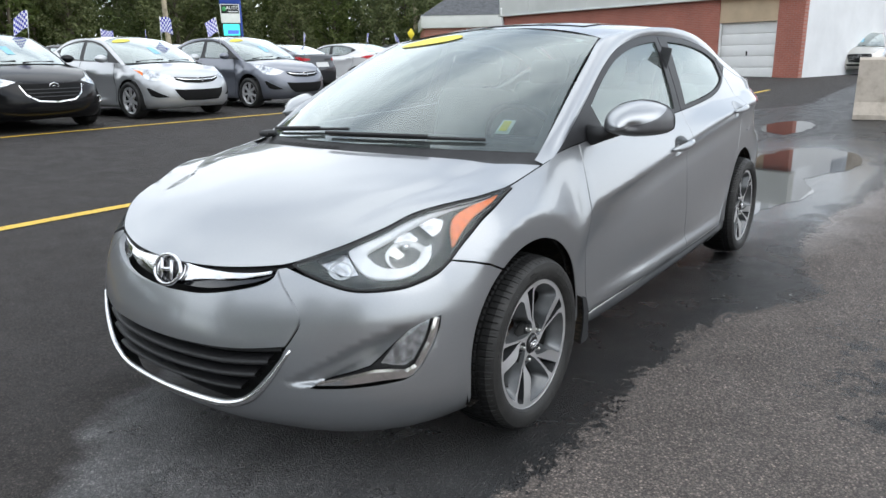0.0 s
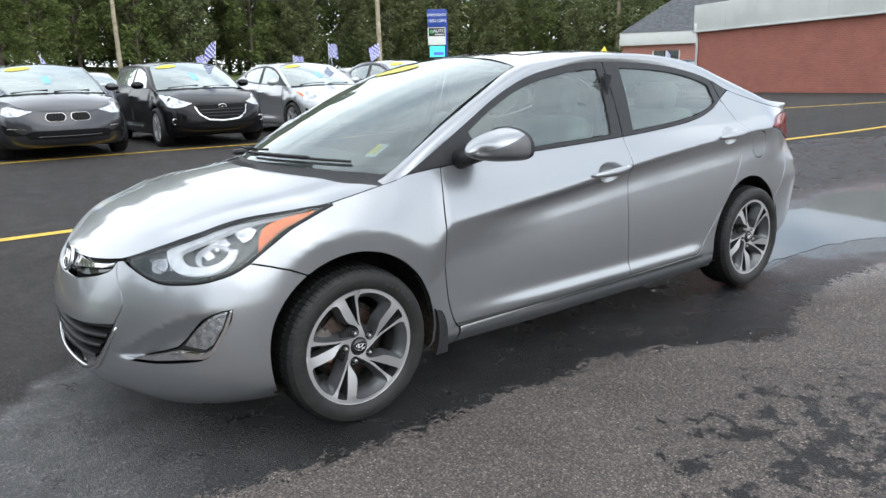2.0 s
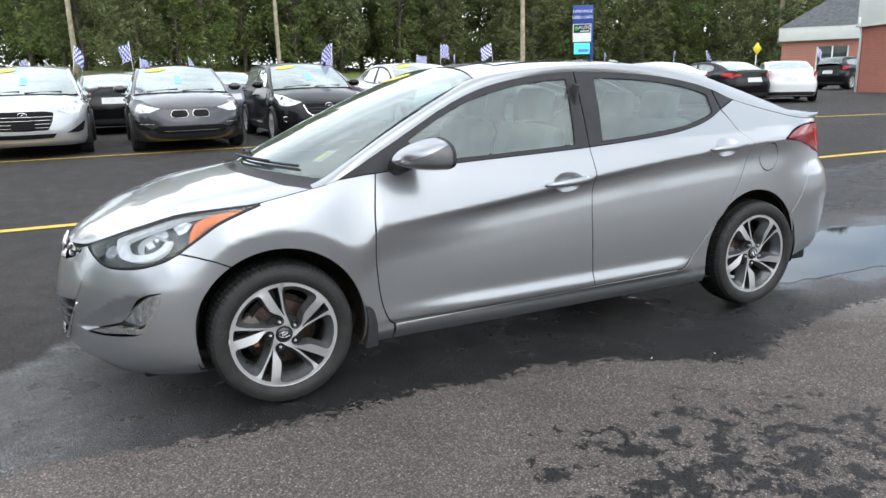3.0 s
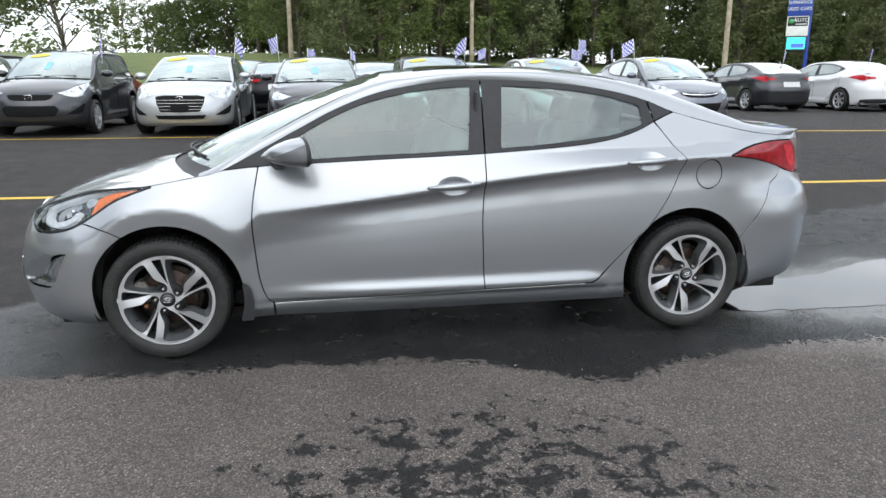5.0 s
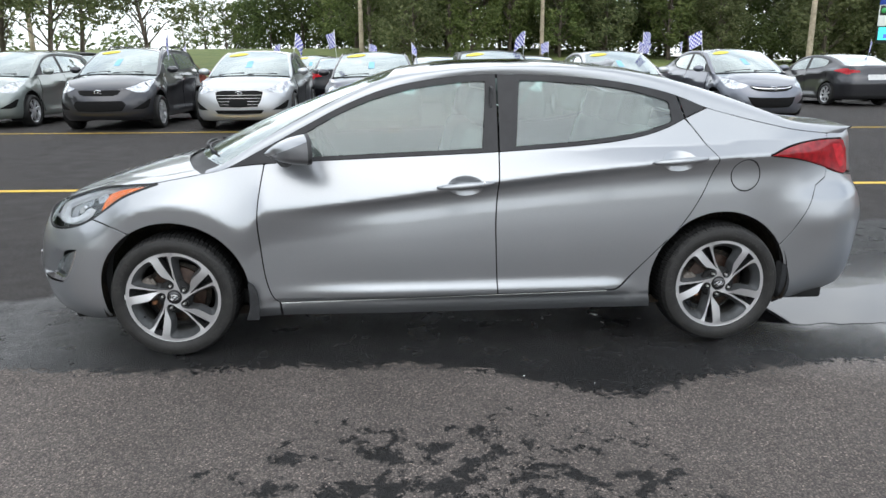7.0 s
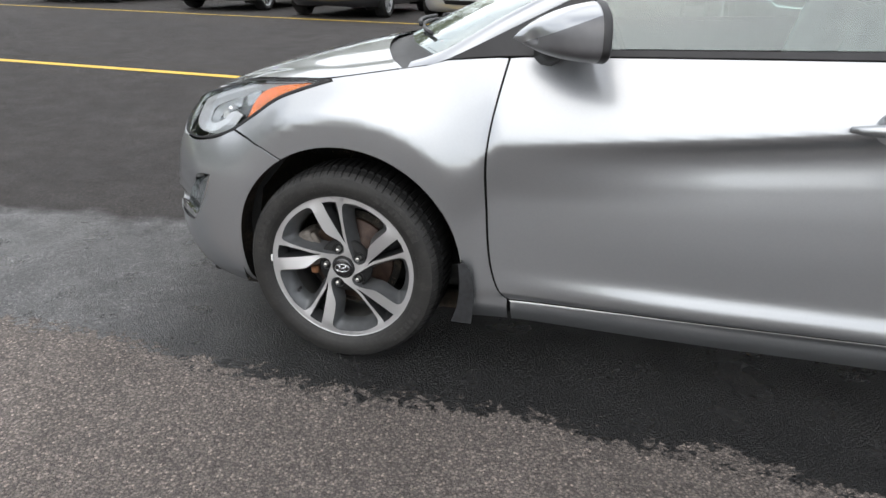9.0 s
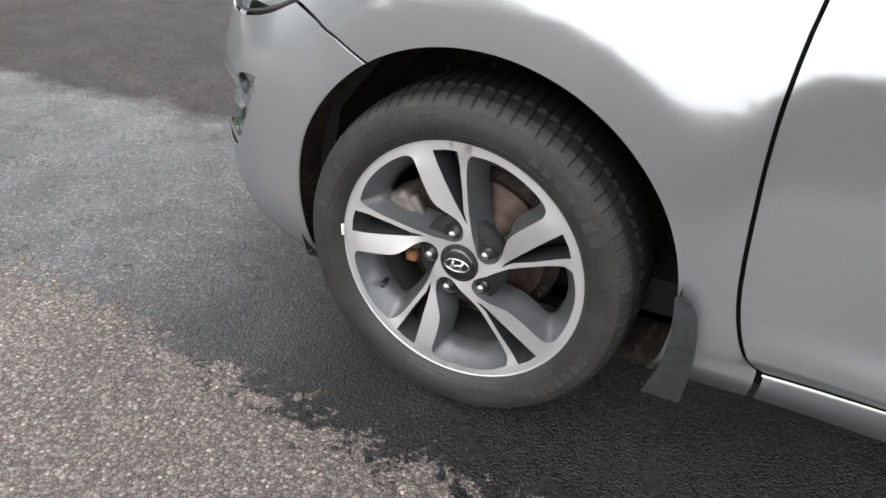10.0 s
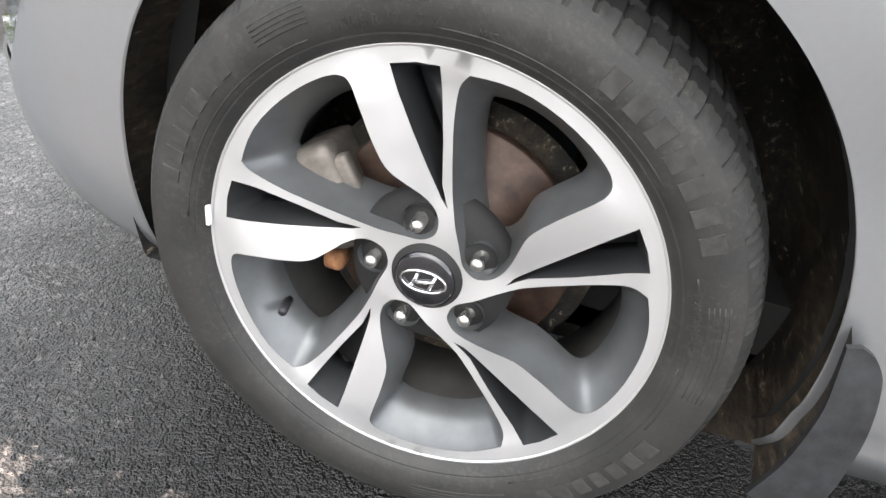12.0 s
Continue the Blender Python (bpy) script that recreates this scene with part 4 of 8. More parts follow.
    cap = part("centre_cap", mesh_data("centre_cap", v, [g[::-1] for g in f]), EMBLEM_BLACK, wheel, "black centre cap with silver oval")
    if hero:
        pts = [(0.0225 * math.cos(w), 0.0092, 0.0115 * math.sin(w)) for w in np.linspace(0, 2 * math.pi, 36, endpoint=False)]
        part("badge_oval", tube_mesh("badge_oval", pts, 0.0014, 6, True), CHROME, cap)
        v, f = merged(tube([(-0.012, 0.0088, -0.008), (-0.006, 0.0082, 0.008)], 0.0019, 6), tube([(0.006, 0.0082, -0.008), (0.012, 0.0088, 0.008)], 0.0019, 6), tube([(-0.010, 0.0085, -0.002), (0.0, 0.0082, 0.0), (0.010, 0.0085, 0.002)], 0.0018, 6))
        part("badge_mark", mesh_data("badge_mark", v, f), CHROME, cap)
    # hub floor, blackened as if shaded behind the spokes, with nuts
    v, f = lathe([(0.0305, 0.013), (0.040, 0.024), (0.060, 0.030), (0.082, 0.033), (0.084, 0.05)], 40)
    part("hub_floor", mesh_data("hub_floor", v, [g[::-1] for g in f]), SEAM, wheel)
    for i in range(5):
        x, z = polar(0.0565, 32 + 72 * i)
        v, f = lathe([(0.0, 0.0), (0.0040, 0.0006), (0.0064, 0.0028), (0.0070, 0.006), (0.0070, 0.020), (0.0105, 0.022), (0.0110, 0.026)], 14)
        nut = part("wheel_nut", mesh_data("wheel_nut", [(p[0] * k + x * k, p[1] + 0.010, p[2] + z) for p in v], [g[::-1] if not mirrored else g for g in f]), STEEL, wheel, "steel wheel nut with a rusty seat")
        if hero:
            v, f = lathe([(0.0090, 0.0345), (0.0150, 0.0340), (0.0170, 0.0290), (0.0178, 0.0220)], 24)
            pocket = part("nut_pocket", mesh_data("nut_pocket", [(p[0] * k + x * k, p[1] + 0.002, p[2] + z) for p in v], [g if not mirrored else g[::-1] for g in f]), ALLOY_DARK, wheel)
            v, f = lathe([(0.0080, 0.0325), (0.0135, 0.0322), (0.0150, 0.034)], 16)
            part("nut_seat", mesh_data("nut_seat", [(p[0] * k + x * k, p[1] + 0.002, p[2] + z) for p in v], [g[::-1] if not mirrored else g for g in f]), RUST if i in (0, 1, 2) else ALLOY_DARK, pocket)
    if hero:
        x, z = polar(0.181, -149)
        v, f = tube([(x * k * 1.05, 0.05, z * 1.05), (x * k, 0.020, z)], 0.005, 8)
        part("valve", mesh_data("valve", v, f), TRIM, wheel, "short rubber valve")
        # clip-on balance weight on the rim edge
        part("balance_weight", box(0.004, 0.006, 0.022, (-0.2245 * k, 0.001, 0.018), 0.0012), WHITE_STICKER, wheel)
    return wheel


def build_brake(parent, m, mirrored=False):
    k = -1 if mirrored else 1
    v, f = lathe([(0.050, 0.075), (0.068, 0.075), (0.071, 0.092), (0.130, 0.092), (0.132, 0.094), (0.132, 0.116), (0.08, 0.116)], 64)
    disc = part("brake_disc", mesh_data("brake_disc", v, [g[::-1] for g in f]), BRAKE, parent, "rusty ventilated brake disc")
    disc.matrix_basis = m
    cal = box(0.052, 0.075, 0.115, (0, 0.085, 0), 0.016, 3)
    c = part("caliper", cal, CALIPER, disc, "dull grey brake caliper")
    c.matrix_basis = pose(-0.118 * k, 0, 0.038, 0, -28 * k, 0)
    part("caliper_arm", box(0.022, 0.018, 0.09, (0, 0.062, 0), 0.006), CALIPER, disc).matrix_basis = pose(-0.092 * k, 0, 0.046, 0, -30 * k, 0)
    part("caliper_ear", box(0.030, 0.022, 0.026, (-0.098 * k, 0.066, 0.010), 0.009, 2), CALIPER, disc)
    part("carrier_bolt", box(0.024, 0.026, 0.022, (-0.112 * k, 0.062, -0.034), 0.008), RUST, disc, "rusted caliper pin")
    part("knuckle", box(0.10, 0.06, 0.16, (0.01, 0.14, 0.0), 0.02), CALIPER, disc)
    part("back_plate", mesh_data("back_plate", *lathe([(0.02, 0.105), (0.150, 0.105), (0.155, 0.11)], 40)), LINER, disc)
    return disc


# ---- the whole car ----
FORMS = {}
CUTS = {}


def seat(parent, x, y, width, rear=False):
    s = part("seat", box(0.50, width, 0.16, (0, 0, 0.08), 0.06, 3), CABIN, parent, "grey cloth seat")
    s.matrix_basis = pose(x, y, 0.38)
    b = part("backrest", box(0.16, width, 0.62, (0, 0, 0.31), 0.07, 3), CABIN, s)
    b.matrix_basis = pose(0.24, 0, 0.10, 0, 16, 0)
    for yy in ((0,) if not rear else (-0.38, 0, 0.38)):
        h = part("headrest", box(0.11, 0.25, 0.17, (0, 0, 0), 0.045, 3), CABIN, s)
        h.matrix_basis = pose(0.42 if not rear else 0.40, yy, 0.80 if not rear else 0.76, 0, 14, 0)
    return s


def cabin(parent, low=False):
    part("dashboard", box(0.42, 1.32, 0.26, (-0.93, 0, 0.80), 0.08, 3), CABIN_DARK, parent, "dark moulded dashboard")
    part("floor_pan", box(3.2, 1.36, 0.10, (0.1, 0, 0.24)), SEAM, parent)
    seat(parent, -0.25, -0.37, 0.50), seat(parent, -0.25, 0.37, 0.50)
    seat(parent, 0.62, 0, 1.24, True)
    part("parcel_shelf", box(0.50, 1.2, 0.04, (1.45, 0, 1.02), 0.01), CABIN_DARK, parent)
    if not low:
        ring = [(0, 0.185 * math.cos(w), 0.185 * math.sin(w)) for w in np.linspace(0, 2 * math.pi, 40, endpoint=False)]
        v, f = merged(tube(ring, 0.014, 8, True), tube([(0.03, -0.17, 0), (0.05, 0, -0.01), (0.03, 0.17, 0)], 0.016, 6), tube([(0.05, 0, 0), (0.03, 0, -0.17)], 0.016, 6))
        part("steering_wheel", mesh_data("steering_wheel", v, f), CABIN_DARK, parent, "dark steering wheel").matrix_basis = pose(-0.60, -0.37, 0.885, 0, -24, 0)
        part("mirror_inside", box(0.03, 0.24, 0.065, (0, 0, 0), 0.012), CABIN_DARK, parent).matrix_basis = pose(-0.42, 0, 1.255, 0, 20, 0)
        part("belt", box(0.012, 0.05, 0.62, (0, 0, 0), 0.002), CABIN_DARK, parent).matrix_basis = pose(0.20, -0.64, 0.98, 12, 0, 0)


def build_hero():
    car = thing("car", "silver-grey metallic four-door saloon car parked on wet asphalt", "car")
    F = Form("saloon")
    FORMS["saloon"] = F
    S = hull_skin()
    res = 0.022
    one = (1, 1, 1)

    def both(name, outline, material, label="", surface=S, **kw):
        kw.setdefault("res", res), kw.setdefault("lip", 0.004)
        made = skin(outline, surface, **kw)
        return [part(name, skin_mesh(name, outline, surface, mir, made=made), material, car, label) for mir in (False, True)]

    # near-black inner shell that closes the gaps and stands in for their shade
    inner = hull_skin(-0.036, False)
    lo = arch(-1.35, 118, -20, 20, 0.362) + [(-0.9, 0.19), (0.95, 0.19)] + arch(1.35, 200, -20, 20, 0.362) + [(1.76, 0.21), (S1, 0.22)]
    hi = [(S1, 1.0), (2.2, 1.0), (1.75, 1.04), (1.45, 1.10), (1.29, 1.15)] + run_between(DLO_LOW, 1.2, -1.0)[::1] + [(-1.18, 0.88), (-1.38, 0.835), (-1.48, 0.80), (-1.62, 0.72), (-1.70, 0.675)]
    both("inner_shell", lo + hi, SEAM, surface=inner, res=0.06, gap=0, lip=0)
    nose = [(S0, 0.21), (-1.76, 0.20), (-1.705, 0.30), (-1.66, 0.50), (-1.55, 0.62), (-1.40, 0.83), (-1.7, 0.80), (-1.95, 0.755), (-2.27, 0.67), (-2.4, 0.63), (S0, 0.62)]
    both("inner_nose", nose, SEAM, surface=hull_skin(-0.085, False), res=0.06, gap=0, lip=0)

    # front bumper: centre and sides
    lower_head = [(-2.285, 0.692), (-2.20, 0.668), (-2.11, 0.642), (-2.05, 0.632), (-1.965, 0.631), (-1.89, 0.637), (-1.80, 0.656), (-1.73, 0.684)]
    crease = [(-2.318, 0.686), (-2.295, 0.650), (-2.262, 0.612), (-2.235, 0.575), (-2.232, 0.545), (-2.252, 0.510), (-2.275, 0.478)]
    grille_top = [(S0, 0.449), (-2.63, 0.452), (-2.42, 0.462), (-2.275, 0.478)]
    grille_low = [(-2.275, 0.470), (-2.335, 0.395), (-2.40, 0.330), (-2.46, 0.300), (-2.55, 0.287), (S0, 0.283)]
    mouth_low = [(-2.318, 0.684), (-2.332, 0.660), (-2.38, 0.640), (-2.46, 0.622), (-2.60, 0.600), (S0, 0.592)]

    def whole(half):
        """Completes a half outline, from the middle to the side and back, across the car's middle."""
        return list(half) + [(2 * S0 - s, z) for s, z in reversed(half)]
    cen = spline(mouth_low[::-1], 4) + spline(crease, 4) + spline(grille_top[::-1], 4)[1:]
    part("bumper_centre", skin_mesh("bumper_centre", whole(cen), S, res=res, lip=0.018), PAINT, car)
    fog = [(-2.205, 0.357), (-2.15, 0.373), (-2.084, 0.389), (-2.03, 0.404), (-1.992, 0.434), (-1.95, 0.476), (-1.915, 0.510), (-1.88, 0.528), (-1.845, 0.537), (-1.812, 0.539), (-1.818, 0.510), (-1.845, 0.460),
           (-1.88, 0.408), (-1.91, 0.380), (-1.94, 0.369), (-2.012, 0.362), (-2.11, 0.357)]
    bot = [(-1.700, 0.172), (-1.85, 0.170), (-2.05, 0.172), (-2.25, 0.180), (-2.5, 0.19), (S0, 0.195)]
    side = (spline(crease, 4) + spline(grille_low, 4)[1:] + [(S0, 0.195)] + spline(bot[::-1], 3)[1:] + arch(-1.35, 203, 121, 36)
            + [(-1.60, 0.650), (-1.66, 0.668), (-1.73, 0.684)] + spline(lower_head[::-1], 4)[1:])
    both("front_bumper", side, PAINT, holes=[fog], res=0.016)
    # upper mouth: dark cavity and chrome wing behind the badge
    mouth = spline(HOOD_EDGE[:4], 4) + [(-2.320, 0.690)] + spline(mouth_low, 4)[1:]
    dark = hull_skin(-0.030, False)
    part("upper_grille", skin_mesh("upper_grille", whole(mouth), dark, res=0.03, lip=0), EMBLEM_BLACK, car, "gloss black upper grille slot")
    wing = spline([(S0, 0.668), (-2.70, 0.668), (-2.62, 0.664), (-2.50, 0.664), (-2.40, 0.670), (-2.335, 0.680)], 5) + spline([(-2.345, 0.668), (-2.42, 0.652), (-2.52, 0.640), (-2.62, 0.630), (-2.70, 0.614), (S0, 0.606)], 5)
    part("grille_wing", skin_mesh("grille_wing", whole(wing), hull_skin(-0.008, False), res=0.02, lip=0.01), CHROME, car, "chrome wing bar across the grille slot")
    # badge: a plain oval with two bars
    bx, bz = -2.152, 0.640
    tilt = pose(bx, 0, bz, 0, 22, 0)
    v, f = lathe([(0.0, 0.0), (0.050, 0.002), (0.056, 0.006)], 40)
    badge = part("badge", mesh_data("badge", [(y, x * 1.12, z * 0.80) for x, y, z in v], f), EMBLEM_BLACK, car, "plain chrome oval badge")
    badge.matrix_basis = tilt
    ring = [(-0.004, 0.066 * math.cos(w), 0.046 * math.sin(w)) for w in np.linspace(0, 2 * math.pi, 48, endpoint=False)]
    part("badge_ring", tube_mesh("badge_ring", ring, 0.0062, 8, True), CHROME, badge)
    v, f = merged(tube([(-0.006, -0.034, -0.030), (-0.008, -0.018, 0.030)], 0.0065, 8), tube([(-0.006, 0.018, -0.030), (-0.006, 0.034, 0.030)], 0.0065, 8), tube([(-0.006, -0.026, 0.004), (-0.009, 0, 0.0), (-0.006, 0.026, -0.004)], 0.006, 8))
    part("badge_mark", mesh_data("badge_mark", v, f), CHROME, badge)
    # lower grille: recess, slats, chrome frame
    gl = spline(grille_top, 4) + spline(grille_low, 4)[1:]
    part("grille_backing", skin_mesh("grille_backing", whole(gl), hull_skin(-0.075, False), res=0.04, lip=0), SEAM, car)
    for i, (za, zb) in enumerate(((0.438, 0.463), (0.396, 0.421), (0.354, 0.377), (0.318, 0.336))):
        edge = -2.292 - 0.045 * i - (0.01 if i == 3 else 0)
        v, fc = [], []
        ss = np.linspace(edge, 2 * S0 - edge, 33)
        prof = ((0.0, -0.062), (0.004, -0.022), (0.012, -0.012), (0.020, -0.022), (0.022, -0.062))
        for s in ss:
            k = abs(s - S0) / (S0 - edge) if edge != S0 else 0
            for dz, o in prof:
                v.append(hull(s, za + (zb - za) * (dz / 0.022) * 0.9 - 0.004 + 0.018 * abs(k) ** 2 * (1 if i < 3 else 0.4), o, False))
        n = len(prof)
        for a in range(len(ss) - 1):
            for b in range(n - 1):
                fc.append((a * n + b, a * n + b + 1, (a + 1) * n + b + 1, (a + 1) * n + b))
        part("grille_slat", mesh_data("grille_slat", v, fc), PLASTIC, car)
    chrome_in = [(-2.262, 0.475), (-2.330, 0.392), (-2.395, 0.325), (-2.455, 0.295), (-2.55, 0.281), (S0, 0.277)]
    chrome_out = [(S0, 0.252), (-2.56, 0.257), (-2.47, 0.271), (-2.385, 0.306), (-2.315, 0.376), (-2.256, 0.468)]
    mid = [((p[0] + q[0]) / 2, (p[1] + q[1]) / 2) for p, q in zip(spline(chrome_in, 5), spline(chrome_out, 5)[::-1])]
    mid = mid + [(2 * S0 - p, z) for p, z in reversed(mid[:-1])]
    n = len(mid)
    part("grille_frame", tube_mesh("grille_frame", [hull(p, z, 0.0, False) for p, z in mid], 0.012, 10, False, [0.35 + 0.65 * min(1, 6 * min(i, n - 1 - i) / n) for i in range(n)]), CHROME, car, "chrome strip under the lower grille")
    # fog lamps
    both("fog_bezel", fog, PLASTIC, "black fog lamp recess", hull_skin(-0.045, False), lip=0)
    lamp = [(-1.984, 0.437), (-1.952, 0.474), (-1.912, 0.504), (-1.875, 0.522), (-1.838, 0.530), (-1.826, 0.526), (-1.85, 0.470), (-1.89, 0.412), (-1.925, 0.394), (-1.965, 0.402), (-2.005, 0.412)]
    both("fog_reflector", lamp, REFLECTOR, "bright clear fog lamp", hull_skin(-0.036, False), lip=0)
    both("fog_lens", lamp, LENS, "", hull_skin(-0.012, False), lip=0.02)
    strip_a = [(-2.195, 0.364), (-2.10, 0.383), (-2.02, 0.399), (-1.965, 0.396), (-1.925, 0.389), (-1.895, 0.402), (-1.852, 0.465), (-1.820, 0.534), (-1.812, 0.534), (-1.838, 0.458), (-1.885, 0.388), (-1.925, 0.373), (-2.0, 0.372), (-2.1, 0.364)]
    both("fog_chrome", strip_a, CHROME, "chrome fog lamp trim", hull_skin(-0.006, False), res=0.012, lip=0.02, gap=0)
    # headlamps
    lower = [(-2.27, 0.697), (-2.20, 0.672), (-2.11, 0.646), (-2.05, 0.636), (-1.965, 0.635), (-1.89, 0.641), (-1.80, 0.660), (-1.73, 0.687), (-1.64, 0.742), (-1.562, 0.790), (-1.47, 0.826), (-1.393, 0.849)]
    upper = [(-1.40, 0.853), (-1.52, 0.845), (-1.70, 0.825), (-1.95, 0.782), (-2.10, 0.745), (-2.27, 0.700)]
    shape = spline(lower, 4) + spline(upper, 4)[:-1]
    plain = hull_skin(0, False)
    for mir in (False, True):
        lamp_ob = part("headlamp", skin_mesh("headlamp", shape, hull_skin(-0.060, False), mir, res=0.03, lip=0), BEZEL, car, "headlamp with white light guide and amber marker")

        def sub(name, outline, mat, out, label="", lip=0.0, r=0.015):
            part(name, skin_mesh(name, outline, hull_skin(out, False), mir, res=r, lip=lip, gap=0), mat, lamp_ob, label)
        sub("lens", shape, LENS, -0.002, "clear polycarbonate lens", 0.03, 0.022)
        sub("lens_seal", pull_ring(shape, 0.0045), PLASTIC, 0.0005, "", 0.012, 0.02)
        guide = spline([(-1.48, 0.838), (-1.62, 0.826), (-1.80, 0.797), (-1.95, 0.766), (-2.07, 0.735), (-2.085, 0.722)], 4) + spline([(-2.06, 0.690), (-2.02, 0.664), (-1.96, 0.654), (-1.90, 0.655), (-1.84, 0.668), (-1.79, 0.695), (-1.765, 0.728)], 4) \
            + spline([(-1.800, 0.722), (-1.83, 0.698), (-1.88, 0.682), (-1.94, 0.679), (-1.99, 0.690), (-2.025, 0.716)], 4) + spline([(-2.02, 0.727), (-1.94, 0.752), (-1.79, 0.784), (-1.62, 0.815), (-1.50, 0.829)], 4)
        sub("light_guide", guide, LED_BAR, -0.020, "frosted white light guide", 0.025, 0.014)
        def bowl(p0, z0, rs, rz, deep):
            def f(s, z):
                p, n = plain(s, z)
                r = min(1.0, math.hypot((s - p0) / rs, (z - z0) / rz))
                return p - n * (0.030 + deep * (1 - r * r)), n
            pts = [(p0 + rs * math.cos(w), z0 + rz * math.sin(w)) for w in np.linspace(0, 2 * math.pi, 32, endpoint=False)]
            part("reflector_bowl", skin_mesh("reflector_bowl", pts, f, mir, res=0.012, lip=0, gap=0), BOWL, lamp_ob, "bright faceted reflector bowl")
        bowl(-1.872, 0.721, 0.088, 0.040, 0.055)
        bowl(-2.115, 0.694, 0.040, 0.024, 0.030)
        sub("inner_reflector", [(-2.205, 0.700), (-2.13, 0.716), (-2.095, 0.714), (-2.075, 0.690), (-2.055, 0.662), (-2.10, 0.660), (-2.15, 0.675)], REFLECTOR, -0.044, "", 0.0)
        sub("marker", spline([(-1.690, 0.716), (-1.640, 0.755), (-1.57, 0.796), (-1.46, 0.834), (-1.53, 0.827), (-1.60, 0.812), (-1.652, 0.790), (-1.678, 0.755)], 3), AMBER, -0.012, "amber side marker", 0.02)
        sub("bowl_facet", [(-1.912, 0.738), (-1.865, 0.758), (-1.815, 0.757), (-1.792, 0.738), (-1.820, 0.727), (-1.870, 0.727)], REFLECTOR, -0.050)
        sub("bowl_facet", [(-1.925, 0.728), (-1.895, 0.718), (-1.870, 0.700), (-1.905, 0.690), (-1.940, 0.706)], STEEL, -0.058)
        sub("corner_reflector", [(-1.77, 0.775), (-1.70, 0.790), (-1.67, 0.782), (-1.70, 0.752), (-1.735, 0.742)], REFLECTOR, -0.038, "", 0.0)
        # bulb bowl
        c = hull(-1.86, 0.722, -0.05, False)
        bm = bmesh.new()
        bmesh.ops.create_uvsphere(bm, u_segments=16, v_segments=10, radius=0.013)
        bmesh.ops.scale(bm, vec=(1, 1, 0.9), verts=bm.verts)
        bmesh.ops.translate(bm, vec=(c[0] + 0.0, c[1] * (-1 if mir else 1), c[2]), verts=bm.verts)
        part("bulb", smooth_all(bm), CHROME, lamp_ob)

    # wings, doors, quarters, sills
    door_front = [(-0.89, 0.936), (-0.905, 0.86), (-0.922, 0.76), (-0.928, 0.66), (-0.924, 0.54), (-0.912, 0.40), (-0.893, 0.32), (-0.868, 0.272), (-0.845, 0.258)]
    wing_o = (arch(-1.35, 121, -22, 60) + [(-0.985, 0.172), (-0.85, 0.178), (-0.85, 0.255)] + spline(door_front[::-1], 3)[1:] + run_between(DLO_LOW, -0.89, -1.06)[1:] + [(-1.12, 0.905), (-1.185, 0.894)]
              + spline([(-1.40, 0.856), (-1.393, 0.849)], 2)[:1] + spline([(-1.393, 0.848), (-1.47, 0.823), (-1.562, 0.787), (-1.64, 0.739), (-1.73, 0.684)], 4) + [(-1.66, 0.668), (-1.60, 0.650)])
    both("front_wing", wing_o, PAINT)
    b_seam = [(0.232, 0.980), (0.226, 0.85), (0.214, 0.70), (0.212, 0.60), (0.218, 0.40), (0.224, 0.284)]
    door1 = spline(door_front[::-1], 3) + run_between(DLO_LOW, -0.89, 0.232)[1:] + spline(b_seam, 3)[1:] + [(-0.5, 0.267)]
    rear_seam = [(0.77, 0.291), (0.83, 0.303), (0.93, 0.398), (1.06, 0.530), (1.15, 0.625), (1.235, 0.760), (1.292, 0.890), (1.302, 0.925), (1.285, 0.965), (1.17, 1.125)]
    door2 = spline(b_seam, 3)[::-1] + run_between(DLO_LOW, 0.232, 1.165)[1:] + spline(rear_seam[::-1], 4)[1:] + [(0.5, 0.288)]
    hole1 = [(0.065 + 0.084 * math.cos(w), 0.826 + 0.044 * math.sin(w)) for w in np.linspace(0, 2 * math.pi, 24, endpoint=False)]
    hole2 = [(1.105 + 0.084 * math.cos(w), 0.926 + 0.044 * math.sin(w)) for w in np.linspace(0, 2 * math.pi, 24, endpoint=False)]
    d1 = both("front_door", door1, PAINT, "front door with body-colour pull handle", holes=[hole1], res=0.0125)
    d2 = both("rear_door", door2, PAINT, "rear door with body-colour pull handle", holes=[hole2], res=0.0125)
    # thin white strip that paints the sill's specular highlight
    strip = [(-0.845, 0.2535), (-0.5, 0.2625), (0.22, 0.2795), (0.77, 0.2868), (0.77, 0.2905), (0.22, 0.2835), (-0.5, 0.2665), (-0.845, 0.2575)]
    both("sill_seal", strip, WHITE_STICKER, "white highlight painted along the sill", hull_skin(0.0012, False), lip=0, gap=0)
    fuel = [(1.452 + 0.073 * math.cos(w), 0.850 + 0.077 * math.sin(w)) for w in np.linspace(0, 2 * math.pi, 40, endpoint=False)]
    tail = spline([(1.565, 0.950), (1.65, 0.978), (1.75, 0.998), (1.87, 1.010), (1.99, 1.012), (2.08, 1.008)], 4) + [(2.125, 0.960)] + spline([(2.14, 0.90), (2.13, 0.845), (2.085, 0.832), (2.00, 0.852), (1.90, 0.882), (1.75, 0.918), (1.565, 0.944)], 4)
    tail_low = [(1.565, 0.944), (1.75, 0.918), (1.90, 0.882), (1.95, 0.866)]
    tail_up = [(1.565, 0.950), (1.65, 0.978), (1.75, 0.998), (1.87, 1.010), (1.93, 1.012)]
